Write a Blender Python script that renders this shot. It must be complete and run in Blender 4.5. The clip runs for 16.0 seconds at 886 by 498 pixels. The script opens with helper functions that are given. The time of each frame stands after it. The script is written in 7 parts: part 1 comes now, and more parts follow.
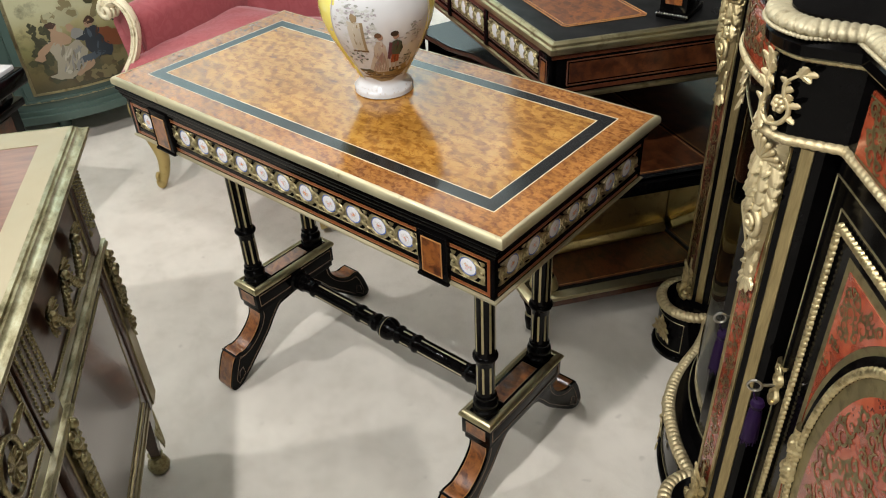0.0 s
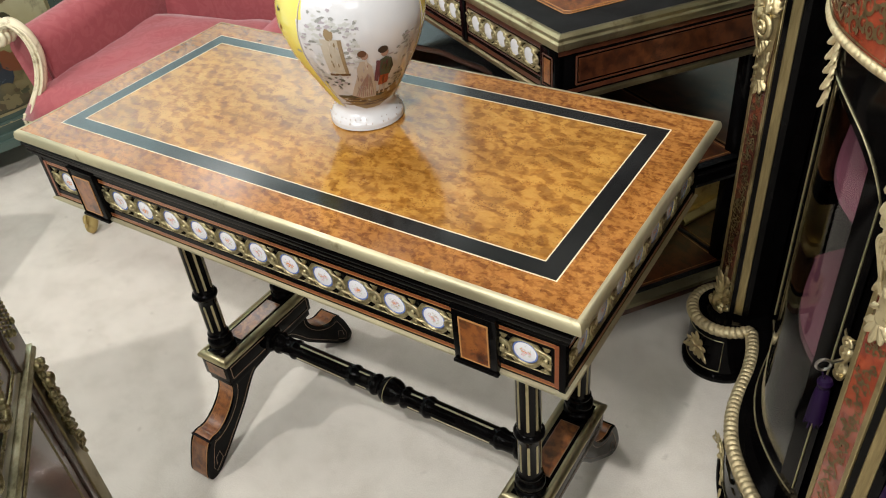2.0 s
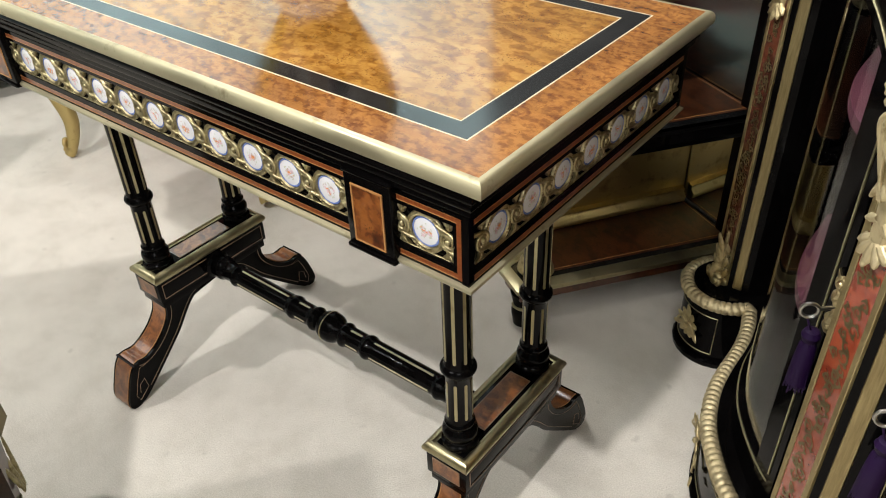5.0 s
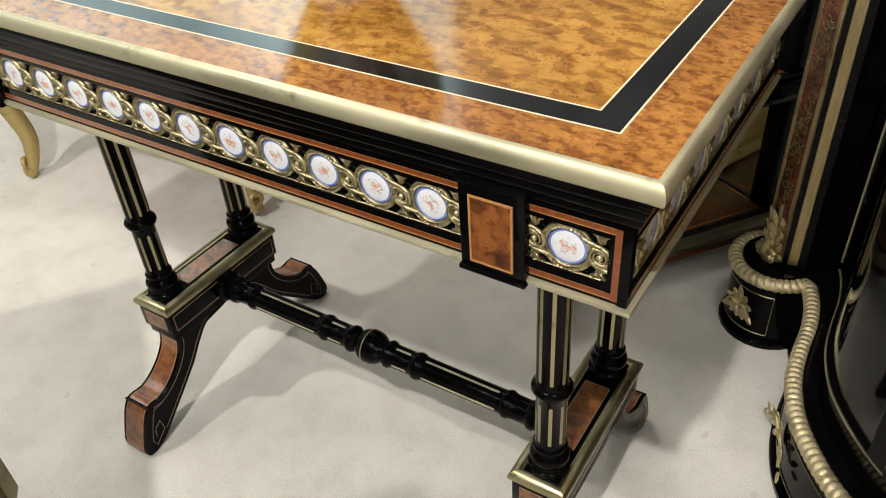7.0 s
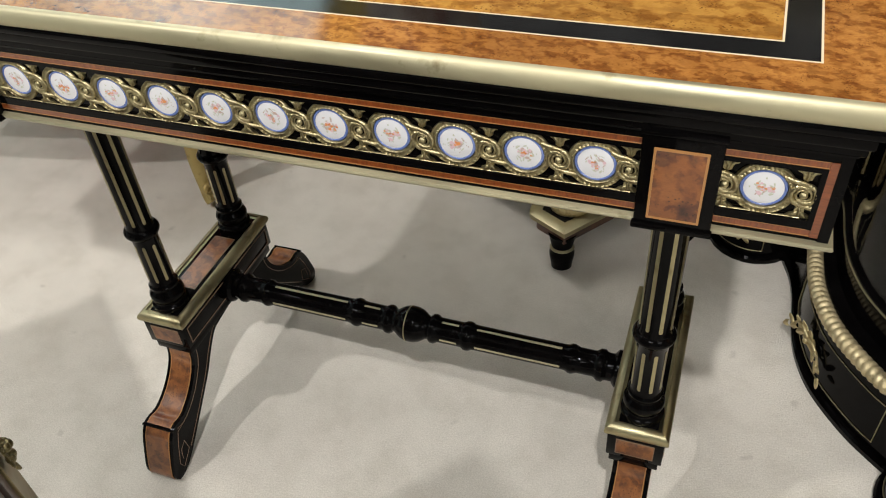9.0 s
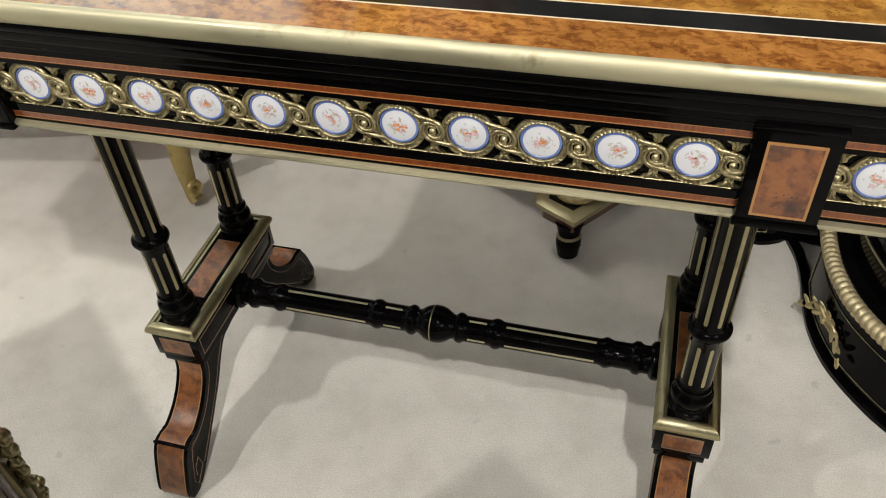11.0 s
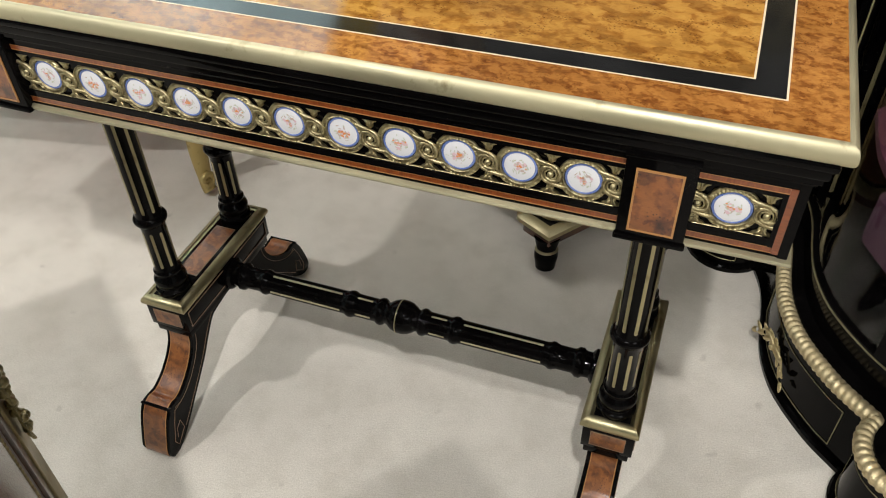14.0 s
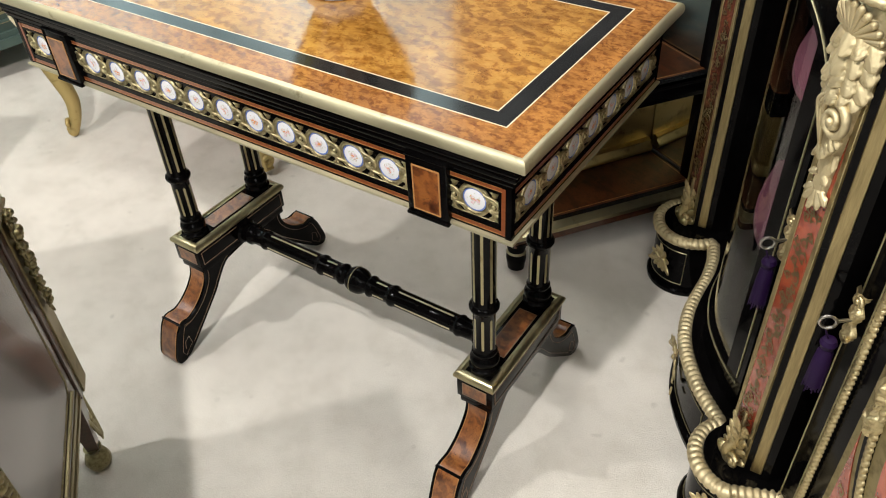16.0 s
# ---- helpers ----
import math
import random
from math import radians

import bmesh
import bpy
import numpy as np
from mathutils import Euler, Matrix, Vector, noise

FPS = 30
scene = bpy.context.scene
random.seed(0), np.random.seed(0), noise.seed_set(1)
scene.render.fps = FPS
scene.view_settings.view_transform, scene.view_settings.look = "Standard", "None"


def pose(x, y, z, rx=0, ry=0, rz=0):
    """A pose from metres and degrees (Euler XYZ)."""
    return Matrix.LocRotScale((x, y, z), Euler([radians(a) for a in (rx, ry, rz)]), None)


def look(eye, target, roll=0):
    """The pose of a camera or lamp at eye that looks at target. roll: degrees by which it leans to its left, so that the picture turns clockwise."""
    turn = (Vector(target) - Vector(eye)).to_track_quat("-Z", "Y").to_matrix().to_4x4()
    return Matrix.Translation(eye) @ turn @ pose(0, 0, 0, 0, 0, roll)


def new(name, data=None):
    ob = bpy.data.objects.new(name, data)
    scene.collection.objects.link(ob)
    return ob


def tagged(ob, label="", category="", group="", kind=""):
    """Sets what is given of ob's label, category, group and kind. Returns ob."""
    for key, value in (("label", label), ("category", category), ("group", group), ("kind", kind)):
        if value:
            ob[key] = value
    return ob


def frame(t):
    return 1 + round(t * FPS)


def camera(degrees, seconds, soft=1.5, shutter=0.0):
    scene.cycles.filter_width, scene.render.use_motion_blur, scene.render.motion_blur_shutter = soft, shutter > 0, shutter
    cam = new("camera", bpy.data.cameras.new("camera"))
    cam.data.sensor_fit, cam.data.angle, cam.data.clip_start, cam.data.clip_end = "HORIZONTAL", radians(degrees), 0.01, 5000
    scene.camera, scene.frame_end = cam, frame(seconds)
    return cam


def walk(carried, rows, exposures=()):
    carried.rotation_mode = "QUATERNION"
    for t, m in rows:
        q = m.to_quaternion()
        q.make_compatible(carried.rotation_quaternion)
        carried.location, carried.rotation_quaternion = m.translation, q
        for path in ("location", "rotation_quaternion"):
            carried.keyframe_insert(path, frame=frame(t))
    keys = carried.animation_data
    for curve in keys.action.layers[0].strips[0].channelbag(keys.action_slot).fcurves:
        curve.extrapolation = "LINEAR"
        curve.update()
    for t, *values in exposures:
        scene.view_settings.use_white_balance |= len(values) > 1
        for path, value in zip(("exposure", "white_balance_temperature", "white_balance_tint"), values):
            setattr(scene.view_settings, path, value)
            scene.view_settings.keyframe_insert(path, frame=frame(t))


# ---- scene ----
cam = camera(57.8, 16.0, 1.1)
PATH = [
    (0, (0.974, -0.927, 1.376), (-0.088, 0.297, 0.205), -2.8),
    (0.5, (0.907, -0.868, 1.372), (-0.135, 0.354, 0.18), -4.0),
    (1, (0.827, -0.813, 1.367), (-0.178, 0.426, 0.161), -5.0),
    (1.5, (0.755, -0.774, 1.344), (-0.209, 0.484, 0.123), -5.9),
    (2, (0.697, -0.759, 1.315), (-0.226, 0.522, 0.088), -5.9),
    (2.5, (0.682, -0.744, 1.272), (-0.222, 0.554, 0.047), -5.4),
    (3, (0.709, -0.731, 1.222), (-0.208, 0.568, 0.009), -4.4),
    (3.5, (0.75, -0.719, 1.188), (-0.199, 0.566, -0.015), -3.3),
    (4, (0.775, -0.707, 1.159), (-0.224, 0.549, -0.034), -2.4),
    (4.2, (0.783, -0.696, 1.144), (-0.236, 0.547, -0.046), -2.2),
    (6.3, (0.694, -0.616, 1.052), (-0.3, 0.64, -0.146), -2.5),
    (6.5, (0.66, -0.624, 1.052), (-0.309, 0.644, -0.154), -3.1),
    (7, (0.586, -0.645, 1.047), (-0.31, 0.654, -0.182), -4.2),
    (7.5, (0.515, -0.67, 1.047), (-0.295, 0.66, -0.208), -5.0),
    (8, (0.456, -0.687, 1.039), (-0.259, 0.668, -0.247), -5.4),
    (8.5, (0.4, -0.695, 1.034), (-0.243, 0.671, -0.278), -5.6),
    (9, (0.357, -0.705, 1.041), (-0.226, 0.669, -0.291), -5.2),
    (9.2, (0.342, -0.706, 1.042), (-0.221, 0.669, -0.297), -4.9),
    (11.5, (0.229, -0.694, 1.032), (-0.204, 0.695, -0.341), -4.0),
    (12, (0.226, -0.699, 1.034), (-0.2, 0.693, -0.337), -3.9),
    (12.5, (0.234, -0.701, 1.031), (-0.191, 0.695, -0.337), -3.6),
    (13, (0.263, -0.708, 1.04), (-0.178, 0.689, -0.322), -3.0),
    (13.5, (0.302, -0.736, 1.063), (-0.176, 0.658, -0.29), -2.4),
    (14, (0.36, -0.751, 1.089), (-0.177, 0.63, -0.255), -1.7),
    (14.5, (0.452, -0.759, 1.11), (-0.164, 0.595, -0.226), -1.3),
    (15, (0.557, -0.774, 1.139), (-0.157, 0.544, -0.186), -1.4),
    (15.5, (0.676, -0.799, 1.181), (-0.14, 0.473, -0.129), -2.4),
    (16, (0.788, -0.827, 1.227), (-0.094, 0.416, -0.068), -3.0),
]
EXPOSURES = ((0.0, -0.10), (1.0, -0.13), (2.5, -0.06), (4.0, 0.07), (6.5, 0.10), (8.0, -0.03), (9.0, -0.16), (11.5, -0.22), (12.5, -0.24), (13.5, -0.22), (14.5, -0.06), (16.0, 0.12))
walk(cam, [(t, look(eye, target, roll)) for t, eye, target, roll in PATH], EXPOSURES)

# ---- light ----
world = bpy.data.worlds.new("world")
scene.world = world
world.use_nodes = True
world.node_tree.nodes["Background"].inputs[0].default_value = (0.9, 0.95, 1.0, 1)
world.node_tree.nodes["Background"].inputs[1].default_value = 0.02


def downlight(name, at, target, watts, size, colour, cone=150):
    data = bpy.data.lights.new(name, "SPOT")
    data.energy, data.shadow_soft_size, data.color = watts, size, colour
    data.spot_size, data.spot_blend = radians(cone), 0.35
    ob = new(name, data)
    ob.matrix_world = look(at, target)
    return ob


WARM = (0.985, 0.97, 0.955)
# Two key lamps, placed from the shadows on the carpet.
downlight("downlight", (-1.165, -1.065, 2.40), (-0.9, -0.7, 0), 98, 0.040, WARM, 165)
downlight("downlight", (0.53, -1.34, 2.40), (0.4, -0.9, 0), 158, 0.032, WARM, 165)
# Unseen broad lamps, added as soft fill for the whole room.
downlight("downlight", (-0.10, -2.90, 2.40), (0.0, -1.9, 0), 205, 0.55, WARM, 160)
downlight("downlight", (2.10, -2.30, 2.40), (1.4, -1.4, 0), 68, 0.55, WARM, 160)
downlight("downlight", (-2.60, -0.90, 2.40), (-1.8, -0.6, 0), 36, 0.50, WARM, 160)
# Unseen lamps, added to brighten the floor behind and beside the table.
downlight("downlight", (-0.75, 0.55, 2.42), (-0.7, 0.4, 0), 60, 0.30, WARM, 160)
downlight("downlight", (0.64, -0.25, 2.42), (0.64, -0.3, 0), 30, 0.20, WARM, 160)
# Unseen lamps, added to brighten the walls that the polished tops reflect.
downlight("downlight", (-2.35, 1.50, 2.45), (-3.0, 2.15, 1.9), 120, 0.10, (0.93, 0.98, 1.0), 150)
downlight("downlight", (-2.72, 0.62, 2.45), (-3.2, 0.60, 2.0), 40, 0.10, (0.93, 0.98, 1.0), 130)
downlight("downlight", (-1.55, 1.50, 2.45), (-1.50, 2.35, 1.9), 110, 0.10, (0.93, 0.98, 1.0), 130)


# ---- materials ----
def material(name, colour, rough=0.5, metal=0.0, coat=0.0, coat_rough=0.08, spec=0.5):
    m = bpy.data.materials.new(name)
    m.use_nodes = True
    b = m.node_tree.nodes["Principled BSDF"]
    b.inputs["Base Color"].default_value = (*colour, 1)
    b.inputs["Roughness"].default_value = rough
    b.inputs["Metallic"].default_value = metal
    b.inputs["Coat Weight"].default_value = coat
    b.inputs["Coat Roughness"].default_value = coat_rough
    b.inputs["Specular IOR Level"].default_value = spec
    return m


def node(m, kind, **sockets):
    n = m.node_tree.nodes.new(kind)
    for key, value in sockets.items():
        n.inputs[key.replace("_", " ")].default_value = value
    return n


def link(m, a, b):
    m.node_tree.links.new(a, b)


def coords(m, scale=(1, 1, 1), turn=(0, 0, 0)):
    tc = node(m, "ShaderNodeTexCoord")
    mp = node(m, "ShaderNodeMapping")
    mp.inputs["Scale"].default_value = scale
    mp.inputs["Rotation"].default_value = turn
    link(m, tc.outputs["Object"], mp.inputs["Vector"])
    return mp.outputs["Vector"]


def noise_tex(m, vec, scale, detail=4.0, rough=0.55, distort=0.0):
    n = node(m, "ShaderNodeTexNoise", Scale=scale, Detail=detail, Roughness=rough, Distortion=distort)
    link(m, vec, n.inputs["Vector"])
    return n.outputs["Fac"]


def ramp(m, fac, stops):
    r = node(m, "ShaderNodeValToRGB")
    els = r.color_ramp.elements
    while len(els) < len(stops):
        els.new(0.5)
    for el, (at, c) in zip(els, stops):
        el.position, el.color = at, (*c, 1)
    link(m, fac, r.inputs["Fac"])
    return r.outputs["Color"]


def mix(m, fac, a, b, kind="MIX"):
    n = node(m, "ShaderNodeMix")
    n.data_type, n.blend_type = "RGBA", kind
    for sock, v in ((n.inputs[0], fac), (n.inputs[6], a), (n.inputs[7], b)):
        if isinstance(v, (int, float)):
            sock.default_value = v
        elif isinstance(v, tuple):
            sock.default_value = (*v, 1)
        else:
            link(m, v, sock)
    return n.outputs[2]


def base_of(m):
    return m.node_tree.nodes["Principled BSDF"]


def bump(m, height, strength, distance=0.002):
    b = node(m, "ShaderNodeBump", Strength=strength, Distance=distance)
    link(m, height, b.inputs["Height"])
    link(m, b.outputs["Normal"], base_of(m).inputs["Normal"])


def node_add(m, a, value):
    n = node(m, "ShaderNodeMath")
    n.inputs[1].default_value = value
    link(m, a, n.inputs[0])
    return n.outputs[0]


def burr_wood(name, dark, mid, light, scale=34.0, rough=0.3, coat=1.0, stretch=(0.7, 1, 1), spec=0.5):
    """Burr veneer: scalloped flame clouds, peppered eyes and fine grain under polish."""
    m = material(name, mid, rough, 0, coat, 0.05, spec)
    v = coords(m, stretch)
    w = v
    for size, reach in ((scale * 0.9, 1.2), (scale * 4.0, 0.36)):
        warp = node(m, "ShaderNodeTexNoise", Scale=size, Detail=2.0)
        link(m, v, warp.inputs["Vector"])
        moved = node(m, "ShaderNodeVectorMath")
        moved.operation = "SCALE"
        moved.inputs[3].default_value = reach / scale
        link(m, warp.outputs["Color"], moved.inputs[0])
        shifted = node(m, "ShaderNodeVectorMath")
        link(m, w, shifted.inputs[0])
        link(m, moved.outputs[0], shifted.inputs[1])
        w = shifted.outputs[0]
    # the difference of two shifted noises gives small shaded scallops
    lifted = node(m, "ShaderNodeVectorMath")
    lifted.inputs[1].default_value = (0.22 / scale, 0.36 / scale, 0.15 / scale)
    link(m, w, lifted.inputs[0])
    slope = node(m, "ShaderNodeMath")
    slope.operation = "SUBTRACT"
    link(m, noise_tex(m, w, scale * 0.8, 2.5, 0.5), slope.inputs[0])
    link(m, noise_tex(m, lifted.outputs[0], scale * 0.8, 2.5, 0.5), slope.inputs[1])
    low = tuple((a + b) / 2 for a, b in zip(dark, mid))
    flame = ramp(m, node_add(m, slope.outputs[0], 0.5), [(0.36, dark), (0.44, low), (0.48, mid), (0.54, light), (0.64, light)])
    soft = ramp(m, noise_tex(m, w, scale * 1.0, 5, 0.62), [(0.32, dark), (0.44, mid), (0.56, light)])
    col = mix(m, 0.42, flame, soft)
    patch = noise_tex(m, v, scale * 0.14, 3)
    col = mix(m, 1.0, col, ramp(m, patch, [(0.36, (0.70, 0.66, 0.62)), (0.60, (1, 1, 1))]), "MULTIPLY")
    vo = node(m, "ShaderNodeTexVoronoi", Scale=scale * 6.0)
    link(m, v, vo.inputs["Vector"])
    eyes = ramp(m, vo.outputs["Distance"], [(0.17, (1, 1, 1)), (0.34, (0, 0, 0))])
    where = ramp(m, noise_tex(m, v, scale * 0.6, 2), [(0.50, (0, 0, 0)), (0.57, (0.85, 0.85, 0.85))])
    col = mix(m, mix(m, 1.0, eyes, where, "MULTIPLY"), col, tuple(c * 0.6 for c in dark))
    grain = noise_tex(m, coords(m, (1, 7, 7)), 190, 3)
    col = mix(m, 0.35, col, mix(m, 1.0, col, ramp(m, grain, [(0.3, (0.55, 0.5, 0.5)), (0.7, (1, 1, 1))]), "MULTIPLY"))
    link(m, col, base_of(m).inputs["Base Color"])
    bump(m, noise_tex(m, v, 60, 2), 0.02, 0.001)
    return m


def plain_wood(name, dark, light, scale=30, rough=0.3, coat=0.6, stretch=(1, 8, 8)):
    m = material(name, light, rough, 0, coat, 0.1)
    v = coords(m, stretch)
    link(m, ramp(m, noise_tex(m, v, scale, 6, 0.6, 0.6), [(0.3, dark), (0.7, light)]), base_of(m).inputs["Base Color"])
    bump(m, noise_tex(m, v, scale * 3, 3), 0.05, 0.001)
    return m


def gilt(name, colour, rough, tarnish=0.5, scale=60, metal=1.0, relief=0.15, fine=0, deep=0.001):
    m = material(name, colour, rough, metal)
    v = coords(m)
    n = noise_tex(m, v, scale, 5, 0.6)
    dark = tuple(c * k for c, k in zip(colour, (0.45, 0.4, 0.32)))
    link(m, ramp(m, n, [(0.25, dark), (0.25 + 0.4 * tarnish, colour)]), base_of(m).inputs["Base Color"])
    link(m, ramp(m, noise_tex(m, v, scale * 0.4, 3), [(0.3, (rough * 0.75,) * 3), (0.7, (min(1, rough * 1.35),) * 3)]), base_of(m).inputs["Roughness"])
    bump(m, noise_tex(m, v, fine or scale * 4, 3), relief, deep)
    return m


def ebonised(name, colour=(0.0016, 0.0014, 0.0014), rough=0.075, spec=0.075):
    m = material(name, colour, rough, 0, 0.0, 0.07, spec)
    v = coords(m)
    link(m, ramp(m, noise_tex(m, v, 9, 4), [(0.3, (rough * 0.8,) * 3), (0.75, (rough * 1.8,) * 3)]), base_of(m).inputs["Roughness"])
    link(m, ramp(m, noise_tex(m, v, 14, 4), [(0.45, colour), (0.75, tuple(c * 2.2 for c in colour))]), base_of(m).inputs["Base Color"])
    bump(m, noise_tex(m, coords(m, (1, 1, 1)), 35, 3), 0.03, 0.001)
    return m


BURR = burr_wood("amboyna_burr", (0.165, 0.058, 0.010), (0.335, 0.145, 0.024), (0.47, 0.24, 0.048), 66, 0.13, 0.0, (0.8, 1, 1))
BURR_EDGE = burr_wood("amboyna_crossbanding", (0.12, 0.035, 0.009), (0.27, 0.100, 0.021), (0.40, 0.175, 0.040), 110, 0.13, 0.0, (0.8, 1, 1))
BURR_DARK = burr_wood("thuya_burr", (0.020, 0.006, 0.003), (0.062, 0.017, 0.006), (0.11, 0.034, 0.011), 40, 0.3, 0.6)
BURR_SMALL = burr_wood("thuya_panel", (0.040, 0.009, 0.003), (0.145, 0.037, 0.009), (0.29, 0.098, 0.021), 52, 0.32, 0.7, (1, 1, 1))
BURR_LEG = burr_wood("walnut_burr", (0.065, 0.018, 0.006), (0.185, 0.060, 0.016), (0.31, 0.115, 0.030), 60, 0.35, 0.5, (1, 1, 1))
EBONY = ebonised("ebonised_wood")
EBONY_TOP = ebonised("ebony_band", (0.007, 0.007, 0.007), 0.11, 0.5)
STRING = material("boxwood_stringing", (0.62, 0.52, 0.36), 0.4)
FINE_LINE = material("worn_stringing", (0.20, 0.125, 0.075), 0.45)
GOLD_LINE = material("gold_line", (0.36, 0.17, 0.055), 0.4)
TULIP = plain_wood("tulipwood_banding", (0.095, 0.020, 0.005), (0.235, 0.060, 0.014), 60, 0.3, 0.5, (10, 1, 1))
TULIP_DARK = plain_wood("dark_banding", (0.045, 0.012, 0.005), (0.095, 0.027, 0.010), 60, 0.3, 0.4, (10, 1, 1))
TULIP_UP = plain_wood("upright_tulipwood_banding", (0.095, 0.020, 0.005), (0.235, 0.060, 0.014), 60, 0.3, 0.5, (1, 1, 10))
BRASS = gilt("pale_brass", (0.50, 0.45, 0.295), 0.52, 0.3, 26, 0.85, 0.10)
PILASTER_BRASS = gilt("golden_brass_strip", (0.46, 0.37, 0.19), 0.46, 0.5, 40, 1.0, 0.08)
WARM_GILT = gilt("warm_gilt", (0.55, 0.41, 0.17), 0.38, 0.5, 30, 1.0, 0.10)
BRASS_OLD = gilt("old_brass", (0.39, 0.335, 0.225), 0.5, 0.2, 18, 0.6, 0.08)
BRASS_OLIVE = gilt("olive_brass", (0.27, 0.225, 0.125), 0.42, 0.5, 30, 1.0, 0.06)
BRASS_DULL = gilt("dull_brass", (0.42, 0.37, 0.22), 0.42, 0.5, 30, 1.0, 0.06)
ORMOLU = gilt("gilt_bronze", (0.58, 0.48, 0.27), 0.46, 0.6, 90, 1.0, 0.5, 200, 0.002)
ORMOLU_PALE = gilt("pale_gilt_bronze", (0.56, 0.465, 0.275), 0.52, 0.5, 90, 0.75, 0.40, 160, 0.002)
ORMOLU_CREAM = gilt("cream_gilt_bronze", (0.42, 0.37, 0.245), 0.62, 0.5, 90, 0.6, 0.40, 160, 0.002)
FLUTE_BRASS = plain_wood("broad_brass_strip", (0.22, 0.172, 0.085), (0.40, 0.32, 0.165), 40, 0.36, 0.0, (8, 8, 0.6))
base_of(FLUTE_BRASS).inputs["Metallic"].default_value = 1.0
ORMOLU_OLD = gilt("worn_gilt_bronze", (0.45, 0.385, 0.22), 0.38, 0.7, 120, 1.0, 0.5, 300, 0.002)
BRONZE = gilt("patinated_bronze", (0.30, 0.26, 0.14), 0.36, 0.8, 140, 1.0, 0.6, 220, 0.003)
PORCELAIN = material("white_porcelain", (0.66, 0.65, 0.66), 0.12, 0, 0.6, 0.04)
BLUE_GLAZE = material("blue_glaze", (0.125, 0.18, 0.42), 0.15, 0, 0.6, 0.05)
PETAL = material("orange_enamel", (0.66, 0.26, 0.10), 0.25)
PETAL_PINK = material("pink_enamel", (0.62, 0.43, 0.46), 0.25)
LEAF = material("green_enamel", (0.46, 0.47, 0.37), 0.25)
TWIG = material("brown_enamel", (0.46, 0.36, 0.32), 0.25)


def carpet_material():
    m = material("beige_carpet", (0.5, 0.45, 0.4), 0.95, 0, 0, spec=0.1)
    v = coords(m)
    fine = noise_tex(m, v, 420, 3, 0.7)
    large = noise_tex(m, v, 2.2, 4)
    col = ramp(m, fine, [(0.3, (0.582, 0.534, 0.464)), (0.7, (0.781, 0.733, 0.654))])
    blotch = noise_tex(m, v, 11, 5, 0.65)
    col = mix(m, 1.0, col, ramp(m, blotch, [(0.34, (0.90, 0.895, 0.88)), (0.52, (1, 1, 1)), (0.68, (1.05, 1.05, 1.05))]), "MULTIPLY")
    col = mix(m, 0.35, col, mix(m, 1.0, col, ramp(m, large, [(0.3, (0.80, 0.79, 0.78)), (0.7, (1, 1, 1))]), "MULTIPLY"))
    specks = ramp(m, noise_tex(m, v, 26, 2, 0.4), [(0.71, (0, 0, 0)), (0.77, (0.26, 0.26, 0.26))])
    col = mix(m, specks, col, (0.30, 0.26, 0.22))
    link(m, col, base_of(m).inputs["Base Color"])
    bump(m, fine, 0.5, 0.003)
    return m


def paint_material(name, colour, rough=0.6, vary=0.12):
    m = material(name, colour, rough)
    v = coords(m)
    low = tuple(c * (1 - vary) for c in colour)
    link(m, ramp(m, noise_tex(m, v, 3.0, 5), [(0.3, low), (0.7, colour)]), base_of(m).inputs["Base Color"])
    bump(m, noise_tex(m, v, 180, 2), 0.06, 0.001)
    return m


def damask_material():
    m = material("pink_damask", (0.5, 0.08, 0.1), 0.62, 0, 0, spec=0.3)
    base_of(m).inputs["Sheen Weight"].default_value = 0.25
    v = coords(m)
    motif = noise_tex(m, v, 24, 2, 0.4, 2.2)
    col = ramp(m, motif, [(0.44, (0.315, 0.066, 0.075)), (0.57, (0.345, 0.080, 0.088))])
    link(m, col, base_of(m).inputs["Base Color"])
    link(m, ramp(m, motif, [(0.47, (0.68, 0.68, 0.68)), (0.55, (0.56, 0.56, 0.56))]), base_of(m).inputs["Roughness"])
    weave = noise_tex(m, coords(m, (1, 1, 6)), 300, 2)
    bump(m, weave, 0.2, 0.001)
    return m


CARPET = carpet_material()
DIM_PAINT = paint_material("dull_green_paint", (0.16, 0.19, 0.18), 0.7, 0.1)
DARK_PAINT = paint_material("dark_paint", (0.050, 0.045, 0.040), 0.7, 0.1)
WALL_PAINT = paint_material("grey_blue_paint", (0.40, 0.50, 0.50), 0.6, 0.08)
CEILING_PAINT = paint_material("white_paint", (0.78, 0.78, 0.76), 0.7, 0.05)
DAMASK = damask_material()
GILT_WOOD = gilt("cream_gilt_wood", (0.66, 0.59, 0.41), 0.45, 0.45, 40, 0.12)
GILT_LEG = gilt("gilt_wood", (0.46, 0.35, 0.14), 0.46, 0.5, 40, 0.6)
TEAL = paint_material("blue_green_paint", (0.075, 0.118, 0.100), 0.32, 0.3)
MAHOGANY = plain_wood("mahogany", (0.026, 0.012, 0.007), (0.066, 0.029, 0.017), 18, 0.28, 0.6)
MAHOGANY_RED = plain_wood("polished_mahogany_top", (0.12, 0.052, 0.032), (0.24, 0.115, 0.070), 10, 0.30, 0.5, (8, 1, 8))
GREEN_MARBLE = burr_wood("green_marble", (0.03, 0.05, 0.04), (0.10, 0.13, 0.10), (0.28, 0.30, 0.25), 12, 0.2, 0.8)
TORTOISE = burr_wood("red_tortoiseshell", (0.13, 0.016, 0.007), (0.30, 0.048, 0.020), (0.40, 0.085, 0.036), 22, 0.22, 0.8, (1, 1, 1))
